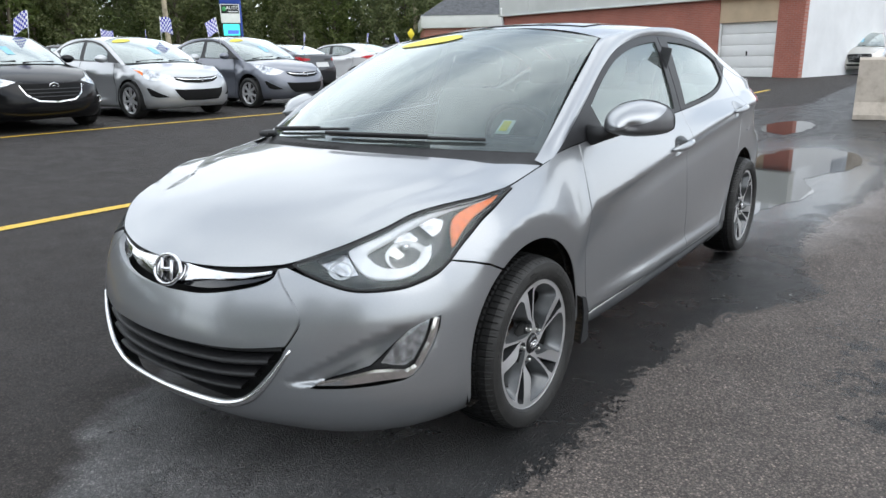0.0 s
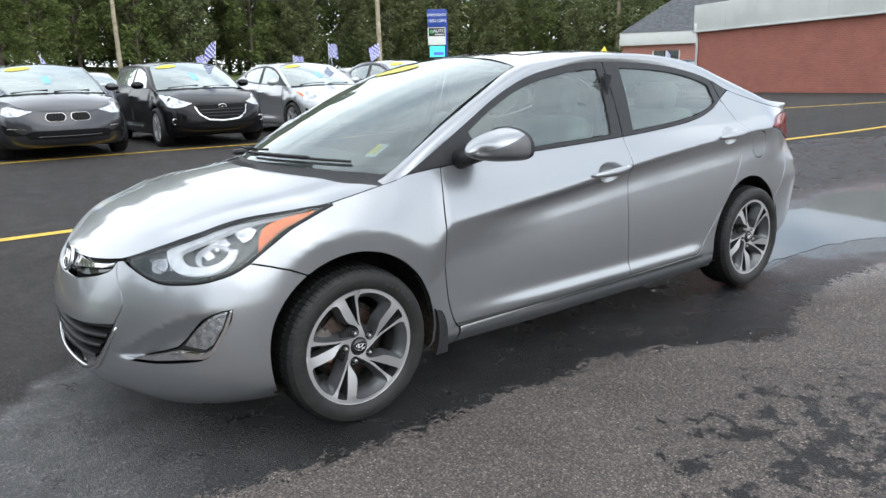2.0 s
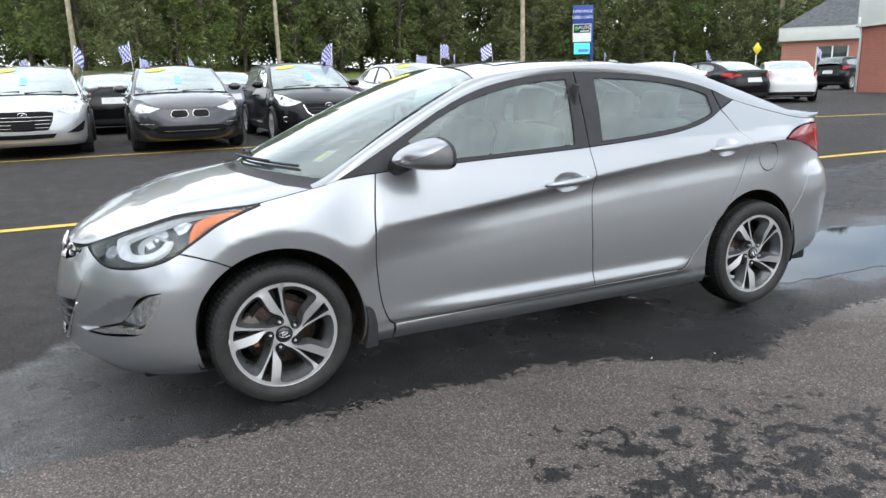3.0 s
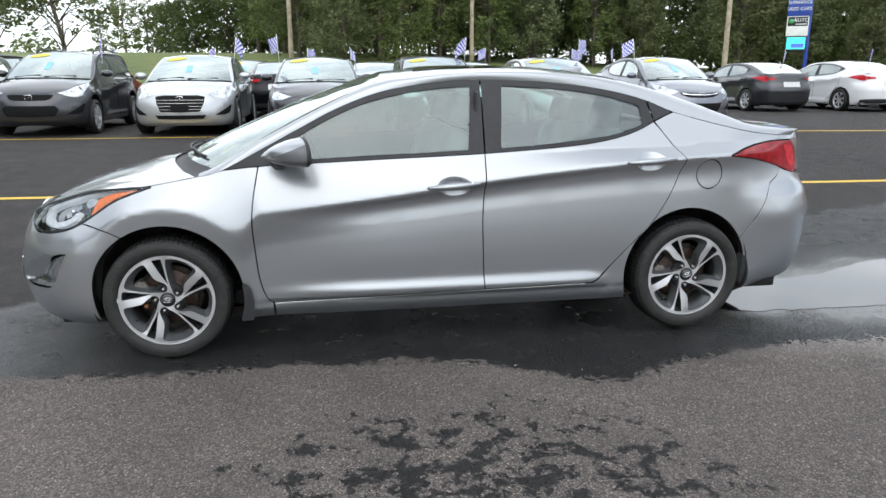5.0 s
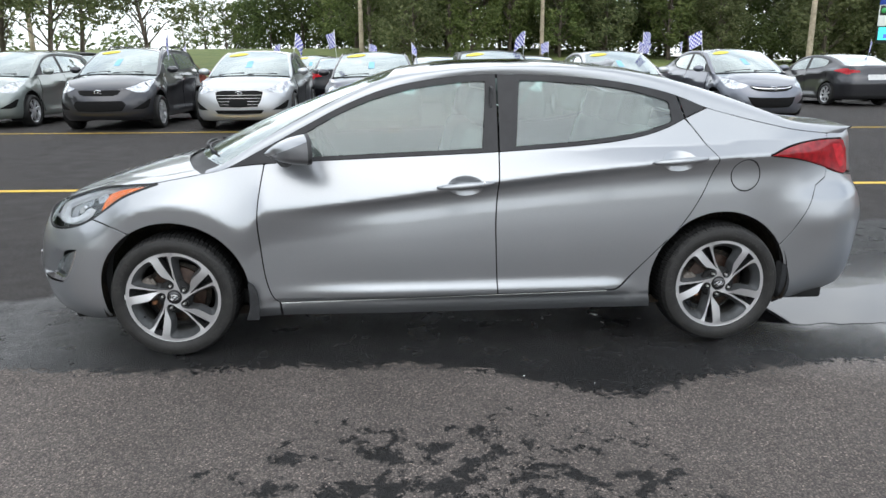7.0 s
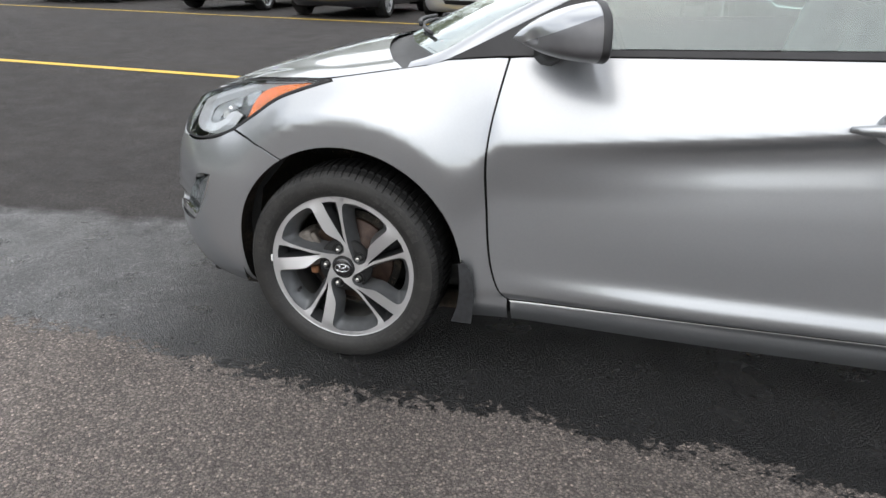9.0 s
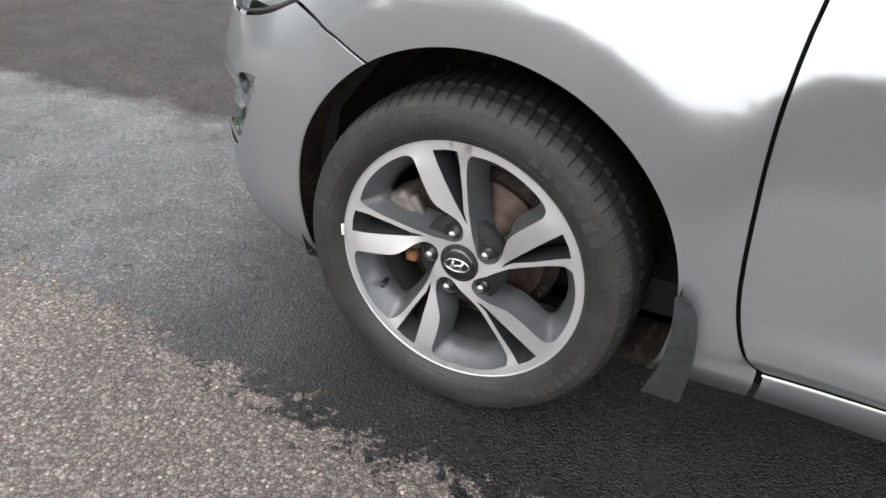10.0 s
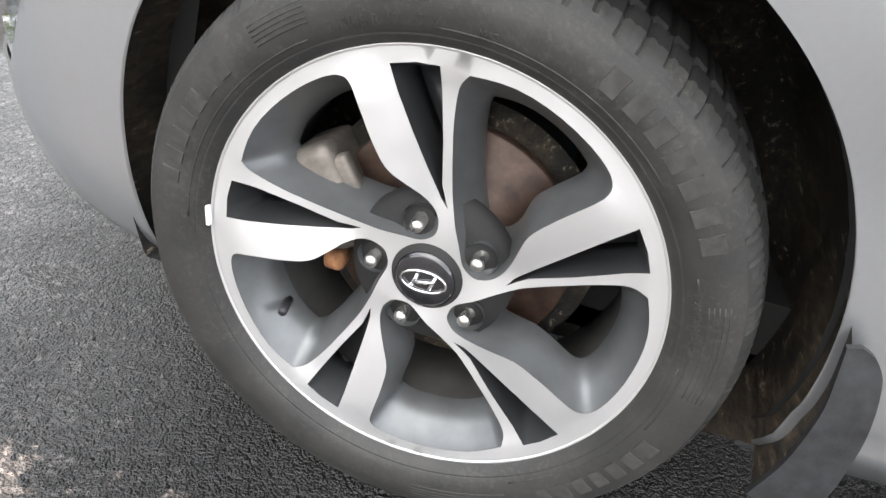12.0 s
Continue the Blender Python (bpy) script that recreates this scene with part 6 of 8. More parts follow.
def parked_car(name, label, paint, x, y, turn, style="saloon", size=(1, 1, 1), grille="bar", radius=0.312, oval=True, tail_wide=False, dark_wheels=False, lamp_low=False, marker=False, rack=False):
    """A whole car in less detail, turned by degrees, its middle between the axles at (x, y)."""
    car = thing(name, label, "car", pose(x, y, ground_z(x, y), 0, 0, turn), "parked cars")
    if style not in FORMS:
        FORMS[style] = Form(style)
    F = FORMS[style]
    sc = size
    res = 0.075
    S = hull_skin(0, False)

    def both(nm, outline, material, lbl="", out=0.0, **kw):
        kw.setdefault("res", res)
        kw.setdefault("lip", 0)
        kw.setdefault("gap", 0)
        r = []
        for mir in (False, True):
            key = (nm, style, sc, mir, round(sum(p[0] * 3 + p[1] for p in outline), 4))
            if key not in CUTS:
                CUTS[key] = skin_mesh(nm, outline, hull_skin(out, False), mir, scale=sc, **kw)
            me = CUTS[key] if not CUTS[key].materials or CUTS[key].materials[0] == material else CUTS[key].copy()
            me.materials.clear()
            me.materials.append(material)
            r.append(part(nm, me, material, car, lbl))
            if CUTS[key] is me:
                CUTS[key] = me.copy()
                CUTS[key].materials.clear()
        return r
    end = F.shoulder
    lower_head = [(-2.27, 0.70), (-2.11, 0.646), (-1.965, 0.635), (-1.80, 0.66), (-1.64, 0.742), (-1.50, 0.81), (-1.40, 0.852)]
    flank = ([(S0, 0.19)] + [(-2.2, 0.175), (-1.715, 0.18)] + arch(-1.35, 203, -23, 14) + [(-0.98, 0.185), (0.98, 0.185)] + arch(1.35, 203, -23, 14) + [(1.76, 0.185), (2.3, 0.21), (S1, 0.22), (S1, 1.03)]
             + [(2.35, 1.03)] + [p for p in end[::-1] if p[0] < 2.25] + run_between(F.low, end[0][0], -1.06)[1:] + [(-1.185, 0.894)] + HOOD_EDGE[::-1][1:])
    both("body", flank, paint)
    hood_v = np.linspace(-1, 1, 13)
    for nm, f, us, vs, mat in (("bonnet", F.hood, np.linspace(0, 1, 14) ** 1.2, hood_v, paint), ("windscreen", F.screen, np.linspace(0, 1, 6), np.linspace(-1, 1, 11), GLASS_DARK),
                               ("roof", F.top_strip, np.linspace(F.mid[0][0], F.roof_end, 10), np.linspace(-1, 1, 11), paint), ("rear_screen", F.top_strip, np.linspace(F.roof_end, F.glass_end, 6), np.linspace(-1, 1, 11), GLASS_DARK)):
        me = loft_mesh(nm, f, us, vs, scale=sc)
        me.materials.append(mat)
        part(nm, me, mat, car)
    if style == "saloon":
        part("boot_lid", loft_mesh("boot_lid", F.top_strip, np.linspace(F.glass_end, 2.14, 6), np.linspace(-1, 1, 11), scale=sc), paint, car)
        lip = lambda u, v: np.array(F.top_strip(2.14, v)) * (1 - u) + np.array(hull(S1 - 0.62 * abs(v), 1.03)) * np.array((1, -1 if v > 0 else 1, 1)) * u
        part("boot_edge", loft_mesh("boot_edge", lip, (0, 1), np.linspace(-1, 1, 13), scale=sc, out=(1, 0, 0.4)), paint, car)
    else:
        gate = lambda u, v: np.array(F.top_strip(F.mid[0][-1], v)) * (1 - u) + np.array(hull(S1 - 0.62 * abs(v), 1.0)) * np.array((1, -1 if v > 0 else 1, 1)) * u
        part("tailgate", loft_mesh("tailgate", gate, (0, 1), np.linspace(-1, 1, 13), scale=sc, out=(1, 0, 0)), paint, car)
    for mir in (False, True):
        part("roof_rail", loft_mesh("roof_rail", F.rail, np.linspace(0, 1, 36), np.linspace(0, 1, 4), mir, scale=sc, out=(0, 1 if mir else -1, 0.8)), paint, car)
    dlo = run_between(F.low, -1.06, F.low[-1][0], 3) + run_between(F.top, F.low[-1][0], -1.06, 3)[1:-1]
    fr = both("window_frame", dlo, TRIM, "", -0.004)
    g1 = [(-0.66, 0.966), (-0.60, 1.122), (-0.40, 1.216), (-0.10, 1.286), (0.15, 1.306), (0.150, 0.997), (-0.4, 0.976)]
    xe = F.low[-1][0] - 0.20
    g2 = [(0.27, 1.310)] + [(px, pz - 0.03) for px, pz in run_between(F.top, 0.4, xe, 2)] + [(px, pz + 0.025) for px, pz in run_between(F.low, xe, 0.3, 2)]
    both("door_glass", g1, GLASS_DARK, "", 0.003), both("door_glass", g2, GLASS_DARK, "", 0.003)
    hl = spline(lower_head, 3) + [(-1.52, 0.842), (-1.70, 0.82), (-1.95, 0.778), (-2.10, 0.742)]
    if lamp_low:
        hl = [(-2.30, 0.690), (-2.12, 0.630), (-1.95, 0.625), (-1.78, 0.66), (-1.72, 0.74), (-1.82, 0.77), (-2.05, 0.738)]
    both("headlamp", hl, LAMP_CLEAR, "clear headlamp unit", 0.004)
    if marker:
        both("marker", [(-1.70, 0.72), (-1.56, 0.795), (-1.46, 0.832), (-1.62, 0.80), (-1.69, 0.765)] if not lamp_low else [(-1.78, 0.665), (-1.73, 0.69), (-1.725, 0.735), (-1.76, 0.72)], AMBER, "", 0.008)
    # shut lines and pull handles of the doors
    for run in ([(-0.89, 0.93), (-0.925, 0.70), (-0.912, 0.42), (-0.86, 0.27)], [(0.232, 0.98), (0.214, 0.65), (0.224, 0.29)], [(0.80, 0.30), (1.06, 0.53), (1.25, 0.80), (1.28, 0.97)]):
        for k in (-1, 1):
            line = [hull(ps, pz, 0.0005, False) * np.array(sc) * np.array((1, -k, 1)) for ps, pz in spline(run, 4)]
            part("door_seam", tube_mesh("door_seam", line, 0.0045, 4), SEAM, car)
    for hx, hz in ((0.065, 0.825), (1.10, 0.915)):
        for k in (-1, 1):
            line = [hull(hx + q, hz + 0.06 * q, 0.004 + o, False) * np.array(sc) * np.array((1, -k, 1)) for q, o in ((-0.10, 0.0), (-0.05, 0.022), (0.05, 0.022), (0.10, 0.0))]
            part("door_handle", tube_mesh("door_handle", line, 0.014, 6), paint, car)
    fog = [(-2.20, 0.36), (-2.05, 0.43), (-1.87, 0.52), (-1.82, 0.52), (-1.90, 0.39), (-2.0, 0.36)]
    both("fog_bezel", fog, GRILLE_BLACK, "", 0.008)

    def front(nm, half, mat, out, lbl="", lp=0.02, r=0.06):
        o = list(half) + [(2 * S0 - s, z) for s, z in reversed(half)]
        return part(nm, skin_mesh(nm, o, hull_skin(out, False), scale=sc, res=r, gap=0, lip=lp), mat, car, lbl)
    if grille == "bar":
        front("upper_grille", [(S0, 0.668), (-2.45, 0.678), (-2.30, 0.690), (-2.33, 0.645), (-2.48, 0.600), (S0, 0.582)], GRILLE_BLACK, 0.010)
        front("grille_bar", [(S0, 0.646), (-2.48, 0.655), (-2.33, 0.680), (-2.38, 0.658), (-2.50, 0.642), (S0, 0.632)], CHROME, 0.015, "chrome grille bar")
        front("lower_grille", [(S0, 0.475), (-2.42, 0.48), (-2.28, 0.49), (-2.36, 0.36), (-2.44, 0.30), (S0, 0.29)], GRILLE_BLACK, 0.010)
    elif grille == "hex":
        front("grille_frame", [(S0, 0.70), (-2.46, 0.70), (-2.315, 0.680), (-2.36, 0.55), (-2.45, 0.405), (S0, 0.395)], STEEL, 0.008, "chrome grille frame")
        front("upper_grille", [(S0, 0.690), (-2.465, 0.690), (-2.332, 0.668), (-2.374, 0.555), (-2.455, 0.418), (S0, 0.408)], GRILLE_BLACK, 0.013)
        for i in range(4):
            z = 0.455 + 0.052 * i
            front("grille_slat", [(S0, z), (-2.44 + 0.026 * i, z), (-2.44 + 0.026 * i, z + 0.004), (S0, z + 0.004)], STEEL, 0.017)
        front("plate_holder", [(S0, 0.53), (S0 + 0.15, 0.53), (S0 + 0.15, 0.43), (S0, 0.43)], GRILLE_BLACK, 0.022, "empty black plate holder")
        front("lower_grille", [(S0, 0.36), (-2.35, 0.36), (-2.40, 0.30), (S0, 0.295)], GRILLE_BLACK, 0.010)
    elif grille == "twin":
        for sgn in (-1, 1):
            mid = S0 + sgn * 0.165
            fr_k = [(mid + 0.135 * math.cos(w), 0.605 + 0.075 * max(-0.8, min(0.8, 1.2 * math.sin(w)))) for w in np.linspace(0, 2 * math.pi, 20, endpoint=False)]
            part("kidney_grille", skin_mesh("kidney_grille", fr_k, hull_skin(0.006, False), scale=sc, res=0.05, gap=0, lip=0.005), STEEL, car, "rounded chrome grille frame")
            inn = [(mid + 0.127 * math.cos(w), 0.605 + 0.068 * max(-0.8, min(0.8, 1.2 * math.sin(w)))) for w in np.linspace(0, 2 * math.pi, 20, endpoint=False)]
            part("grille_mesh", skin_mesh("grille_mesh", inn, hull_skin(0.012, False), scale=sc, res=0.05, gap=0, lip=0), GRILLE_BLACK, car)
            for i in range(5):
                s = mid - 0.08 + 0.04 * i
                part("grille_slat", skin_mesh("grille_slat", [(s - 0.003, 0.565), (s + 0.003, 0.565), (s + 0.003, 0.645), (s - 0.003, 0.645)], hull_skin(0.016, False), scale=sc, res=0.05, gap=0, lip=0), TRIM, car)
        front("lower_grille", [(S0, 0.42), (-2.30, 0.42), (-2.18, 0.38), (-2.25, 0.31), (S0, 0.30)], GRILLE_BLACK, 0.010)
        front("lower_chrome", [(S0, 0.335), (-2.36, 0.335), (-2.36, 0.345), (S0, 0.345)], CHROME, 0.012)
        both("fog_chrome", [(-2.22, 0.445), (-1.95, 0.455), (-1.95, 0.467), (-2.22, 0.457)], CHROME, "", 0.014)
    elif grille == "shield":
        front("grille_frame", [(S0, 0.655), (-2.33, 0.665), (-2.30, 0.65), (-2.38, 0.52), (-2.52, 0.43), (S0, 0.405)], CHROME, 0.008, "chrome wing round the grille")
        front("upper_grille", [(S0, 0.665), (-2.33, 0.675), (-2.315, 0.655), (-2.39, 0.535), (-2.53, 0.45), (S0, 0.427)], GRILLE_BLACK, 0.013)
        for i in range(3):
            z = 0.49 + 0.05 * i
            front("grille_slat", [(S0, z), (-2.43 + 0.03 * i, z), (-2.43 + 0.03 * i, z + 0.012), (S0, z + 0.012)], TRIM, 0.018)
        front("lower_grille", [(S0, 0.36), (-2.35, 0.36), (-2.40, 0.30), (S0, 0.295)], GRILLE_BLACK, 0.010)
        for mir in (-1, 1):
            c = hull(-1.98, 0.42, 0.012, False) * np.array(sc) * np.array((1, mir, 1))
            ring = [(c[0] - 0.0, c[1] + 0.045 * math.cos(w) * 0.8, c[2] + 0.045 * math.sin(w)) for w in np.linspace(0, 2 * math.pi, 18, endpoint=False)]
            part("fog_ring", tube_mesh("fog_ring", ring, 0.008, 6, True), CHROME, car)
    elif grille == "slot":
        front("upper_grille", [(S0, 0.672), (-2.44, 0.676), (-2.36, 0.668), (-2.42, 0.612), (-2.50, 0.590), (S0, 0.585)], GRILLE_BLACK, 0.010)
        front("lower_grille", [(S0, 0.50), (-2.36, 0.50), (-2.30, 0.44), (-2.38, 0.335), (S0, 0.325)], GRILLE_BLACK, 0.010)
    if oval:
        p = hull(S0, 0.635, 0.014, False) * np.array(sc)
        ring = [(p[0], 0.062 * math.cos(w), p[2] + 0.040 * math.sin(w)) for w in np.linspace(0, 2 * math.pi, 24, endpoint=False)]
        v, f = merged(tube(ring, 0.007, 6, True), tube([(p[0], -0.03, p[2] - 0.025), (p[0], 0.0, p[2] + 0.01), (p[0], 0.03, p[2] - 0.025)], 0.007, 6))
        part("badge", mesh_data("badge", v, f), CHROME, car, "plain chrome oval badge")
    tail = [(1.58, 0.945), (1.75, 0.998), (2.0, 1.01), (2.12, 0.97), (2.14, 0.86), (2.05, 0.84), (1.85, 0.89)]
    both("tail_lamp", tail, RED_BRIGHT, "red tail lamp", 0.006)
    if tail_wide:
        both("tail_lamp_inner", [(2.14, 0.97), (2.14, 0.88), (2.42, 0.90), (2.42, 0.95)], RED_BRIGHT, "", 0.006)
    part("plate_recess", skin_mesh("plate_recess", [(S1 - 0.26, 0.70), (S1 + 0.26, 0.70), (S1 + 0.26, 0.84), (S1 - 0.26, 0.84)], hull_skin(0.004, False), scale=sc, res=0.1, gap=0, lip=0), PLATE, car, "plain number plate")
    bump = [(1.95, 0.22), (2.4, 0.235), (S1, 0.24), (S1, 0.36), (2.4, 0.36), (2.05, 0.34)]
    both("rear_valance", bump, PLASTIC, "", 0.004)
    for mir in (-1, 1):
        bm = bmesh.new()
        bmesh.ops.create_uvsphere(bm, u_segments=12, v_segments=8, radius=1.0)
        bmesh.ops.scale(bm, vec=(0.085, 0.11, 0.066), verts=bm.verts)
        bmesh.ops.translate(bm, vec=(-0.74 * sc[0], 0.93 * mir * sc[1], 1.01 * sc[2]), verts=bm.verts)
        part("door_mirror", smooth_all(bm), paint, car)
    for wx in AXLES:
        for k in (-1, 1):
            m = pose(wx * sc[0], k * 0.858 * sc[1], radius, 0, 17 * k, 0 if k < 0 else 180)
            simple_wheel(car, m, radius, dark_wheels)
            # well lining with the arch's shade as its near-black colour
            well = lathe([(0.375, -0.01), (0.375, 0.30), (0.02, 0.30)], 24)
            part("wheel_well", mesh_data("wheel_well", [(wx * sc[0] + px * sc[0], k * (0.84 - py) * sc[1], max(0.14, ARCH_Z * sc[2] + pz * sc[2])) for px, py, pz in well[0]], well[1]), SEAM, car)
    part("underbody", box(3.9 * sc[0], 1.36 * sc[1], 0.12, (0.05, 0, 0.24 * sc[2])), SEAM, car)
    part("dashboard", box(0.42, 1.32 * sc[1], 0.22, (-0.93 * sc[0], 0, 0.80 * sc[2]), 0.05), CABIN_DARK, car)
    for yy in (-0.37, 0.37):
        part("seat_back", box(0.16, 0.48, 0.62, (0.05, yy, 0.82 * sc[2]), 0.06), CABIN, car)
        part("headrest", box(0.10, 0.24, 0.16, (0.12, yy, 1.20 * sc[2]), 0.04), CABIN, car)
    part("rear_seat", box(0.2, 1.2, 0.6, (0.95, 0, 0.80 * sc[2]), 0.06), CABIN, car)
    # windscreen labels
    st = lambda u, v: tuple((np.array(F.screen(u, v)) + np.array((-0.004, 0, 0.006))) * np.array(sc))
    ov, of = [st(0.86, 0.55)], []
    for i in range(20):
        w = 2 * math.pi * i / 20
        ov.append(st(0.86 + 0.075 * math.sin(w), 0.55 + 0.30 * math.cos(w)))
        of.append((0, 1 + i, 1 + (i + 1) % 20))
    part("price_oval", mesh_data("price_oval", ov, of), YELLOW_STICKER, car, "yellow oval windscreen label")
    inside_st = lambda u, v: tuple((np.array(F.screen(u, v)) + np.array((-0.002, 0, 0.003))) * np.array(sc))
    part("notice", loft_mesh("notice", inside_st, (0.26, 0.52), (-0.04, 0.12), scale=(1, 1, 1)), BLUE_STICKER, car, "pale blue notice in the windscreen")
    if rack:
        for sgn in (-1, 1):
            run = [tuple((np.array(F.top_strip(px, 0.86 * sgn)) + np.array((0, 0, dz))) * np.array(sc)) for px, dz in ((0.0, 0.0), (0.12, 0.045), (0.9, 0.05), (1.55, 0.045), (1.7, 0.0))]
            part("roof_bar", tube_mesh("roof_bar", run, 0.014, 6), PLASTIC, car, "black roof rail")
    part("wiper", tube_mesh("wiper", [st(0.03, 0.75), st(0.07, 0.1)], 0.010, 5), PLASTIC, car)
    part("wiper", tube_mesh("wiper", [st(0.02, 0.0), st(0.06, -0.7)], 0.010, 5), PLASTIC, car)
    return car


FACING, AWAY = 90, -90
parked_car("parked_hatchback", "grey-green hatchback parked nose to the lane", P_GREEN, -8.35, 11.9, FACING, "hatch", (0.98, 1.0, 1.06), "slot")
parked_car("parked_hatchback", "dark grey compact wagon with a slim black grille", P_GREY, -5.62, 11.15, FACING, "hatch", (0.97, 1.0, 1.08), "slot", rack=True)
parked_car("parked_saloon", "pale silver saloon with a large slatted grille", P_SILVER, -3.08, 11.05, FACING, "saloon", (1.06, 1.03, 1.03), "hex", 0.325)
parked_car("parked_saloon", "dark grey saloon with twin rounded grilles", P_GREY, -0.72, 10.55, FACING, "saloon", (1.02, 1.02, 1.0), "twin", 0.318, oval=False, lamp_low=True)
parked_car("parked_saloon", "gloss black hatch-backed car with a shield grille", P_BLACK, 1.62, 10.72, FACING, "hatch", (0.99, 1.01, 1.01), "shield", 0.322, lamp_low=False)
parked_car("parked_saloon", "silver-white saloon with a chrome bar grille", P_SILVER, 4.2, 11.0, FACING, "saloon", (1, 1, 1), "bar", marker=True)
parked_car("parked_saloon", "slate grey small saloon with a chrome bar grille", P_SLATE, 6.82, 11.1, FACING, "saloon", (0.96, 0.97, 1.02), "bar", 0.30)
parked_car("parked_saloon", "dark grey saloon seen from behind with red lamps", P_GREY, 12.5, 16.6, AWAY, "saloon", (1.0, 1.0, 1.0), "bar", tail_wide=True)
parked_car("parked_saloon", "white saloon parked tail towards the lane", P_WHITE, 15.15, 16.1, AWAY, "saloon", (1.06, 1.03, 1.02), "hex", 0.32, tail_wide=True)
parked_car("parked_saloon", "black saloon parked tail towards the lane", P_BLACK, 17.5, 15.4, AWAY - 10, "saloon", (1.02, 1.02, 1.0), "twin", tail_wide=True, oval=False)
parked_car("parked_coupe", "white low coupe parked at a slant", P_WHITE, 19.9, 14.5, AWAY - 42, "saloon", (1.02, 1.05, 0.97), "bar", 0.325, dark_wheels=True)
for px, py, pt, nm in ((-6.9, 17.3, P_RED, "red"), (-4.3, 17.0, P_GREY, "dark grey"), (-1.75, 16.6, P_BLACK, "black"), (0.85, 16.6, P_SLATE, "blue-grey"), (3.3, 16.4, P_BLACK, "black"), (5.9, 16.4, P_GREY, "dark grey"), (8.6, 16.6, P_SILVER, "silver")):
    parked_car("parked_saloon", nm + " saloon in the second row, tail lamps showing", pt, px, py, AWAY, "saloon", (1, 1, 1), "bar", tail_wide=True)
for px, py, pt, nm in ((-3.4, 23.5, P_GREY, "grey"), (-1.0, 23.3, P_BLACK, "black"), (-9.5, 17.6, P_BLACK, "black"), (-12.3, 12.6, P_GREY, "grey")):
    parked_car("parked_suv", nm + " tall sport utility car in the car park", pt, px, py, FACING if py != 17.6 else AWAY, "hatch", (1.02, 1.04, 1.14), "hex", 0.345)
parked_car("parked_suv", "beige-silver sport utility car with a slatted grille", P_BEIGE, 31.6, 2.0, 4, "hatch", (1.06, 1.06, 1.17), "hex", 0.36)
parked_car("parked_suv", "black boxy off-road car beside the brick building", P_BLACK, 34.8, 22.6, 190, "hatch", (0.98, 1.03, 1.20), "slot", 0.38)

# ---- buildings ----
def brick_mat(name, base, mortar, bw=0.20, bh=0.067):
    a = Mat(name, base, 0.85)
    b = a.node("ShaderNodeTexBrick", Scale=1.0)
    b.inputs["Color1"].default_value, b.inputs["Color2"].default_value = (*base, 1), (*(v * 0.78 for v in base), 1)
    b.inputs["Mortar"].default_value = (*mortar, 1)
    b.inputs["Mortar Size"].default_value, b.inputs["Brick Width"].default_value, b.inputs["Row Height"].default_value = 0.008, bw, bh
    m = a.node("ShaderNodeMapping")
    m.inputs["Rotation"].default_value = (radians(90), 0, radians(90))
    co = a.node("ShaderNodeTexCoord")
    geo = a.node("ShaderNodeSeparateXYZ")
    a.link(co.outputs["Object"], geo.inputs[0])
    comb = a.node("ShaderNodeCombineXYZ")
    a.link(geo.outputs["Y"], comb.inputs["X"]), a.link(geo.outputs["Z"], comb.inputs["Y"])
    a.link(comb.outputs[0], b.inputs["Vector"])
    tone = a.mix(0.35, b.outputs["Color"], a.ramp(a.noise(1.2, 7), [(0.3, tuple(v * 0.7 for v in base)), (0.7, tuple(v * 1.25 for v in base))]))
    a.link(tone, a.p.inputs["Base Color"])
    a.bump(a.calc("MULTIPLY", b.outputs["Fac"], -1.0), 0.6, 0.006)
    return a.m


BRICK = brick_mat("red_brick", (0.40, 0.135, 0.095), (0.36, 0.24, 0.20))
SIDING = Mat("pale_metal_fascia", (0.62, 0.63, 0.60), 0.5).vary(0.8, 0.08).grain(30, 0.15, 0.004).m
WHITE_WALL = Mat("white_painted_block", (0.74, 0.75, 0.76), 0.75).vary(0.9, 0.06).grain(40, 0.3, 0.004).m
GREY_SIDING = Mat("grey_ribbed_siding", (0.52, 0.54, 0.57), 0.5).vary(0.5, 0.06).m
TAN = Mat("tan_stucco", (0.52, 0.40, 0.27), 0.85).vary(1.5, 0.1).grain(50, 0.3, 0.003).m
DOOR_WHITE = Mat("white_door_enamel", (0.80, 0.80, 0.78), 0.4).vary(1.2, 0.05).m
SHINGLE = Mat("dark_roof_shingle", (0.085, 0.088, 0.095), 0.9).vary(3.0, 0.35).grain(14, 0.6, 0.02).m
CONCRETE_M = Mat("weathered_concrete", (0.50, 0.44, 0.37), 0.85)
CONCRETE_M.link(CONCRETE_M.ramp(CONCRETE_M.noise(3.0, 8, 0.7), [(0.25, (0.30, 0.25, 0.20)), (0.5, (0.50, 0.44, 0.37)), (0.8, (0.62, 0.56, 0.48))]), CONCRETE_M.p.inputs["Base Color"])
CONCRETE_M.bump(CONCRETE_M.noise(30, 6), 0.5, 0.006)
CONCRETE = CONCRETE_M.m
WIN_DARK = glass("shop_window_glass", (0.25, 0.30, 0.30), 1.4)
DARK_ROOM = Mat("dark_room", (0.05, 0.05, 0.05), 0.9).vary(1, 0.4).m
WOOD_POLE = Mat("weathered_wood_pole", (0.38, 0.32, 0.24), 0.85).vary(2.5, 0.35).grain(20, 0.5, 0.01).m
WIRE = Mat("black_wire", (0.03, 0.03, 0.03), 0.6).vary(1, 0.2).m

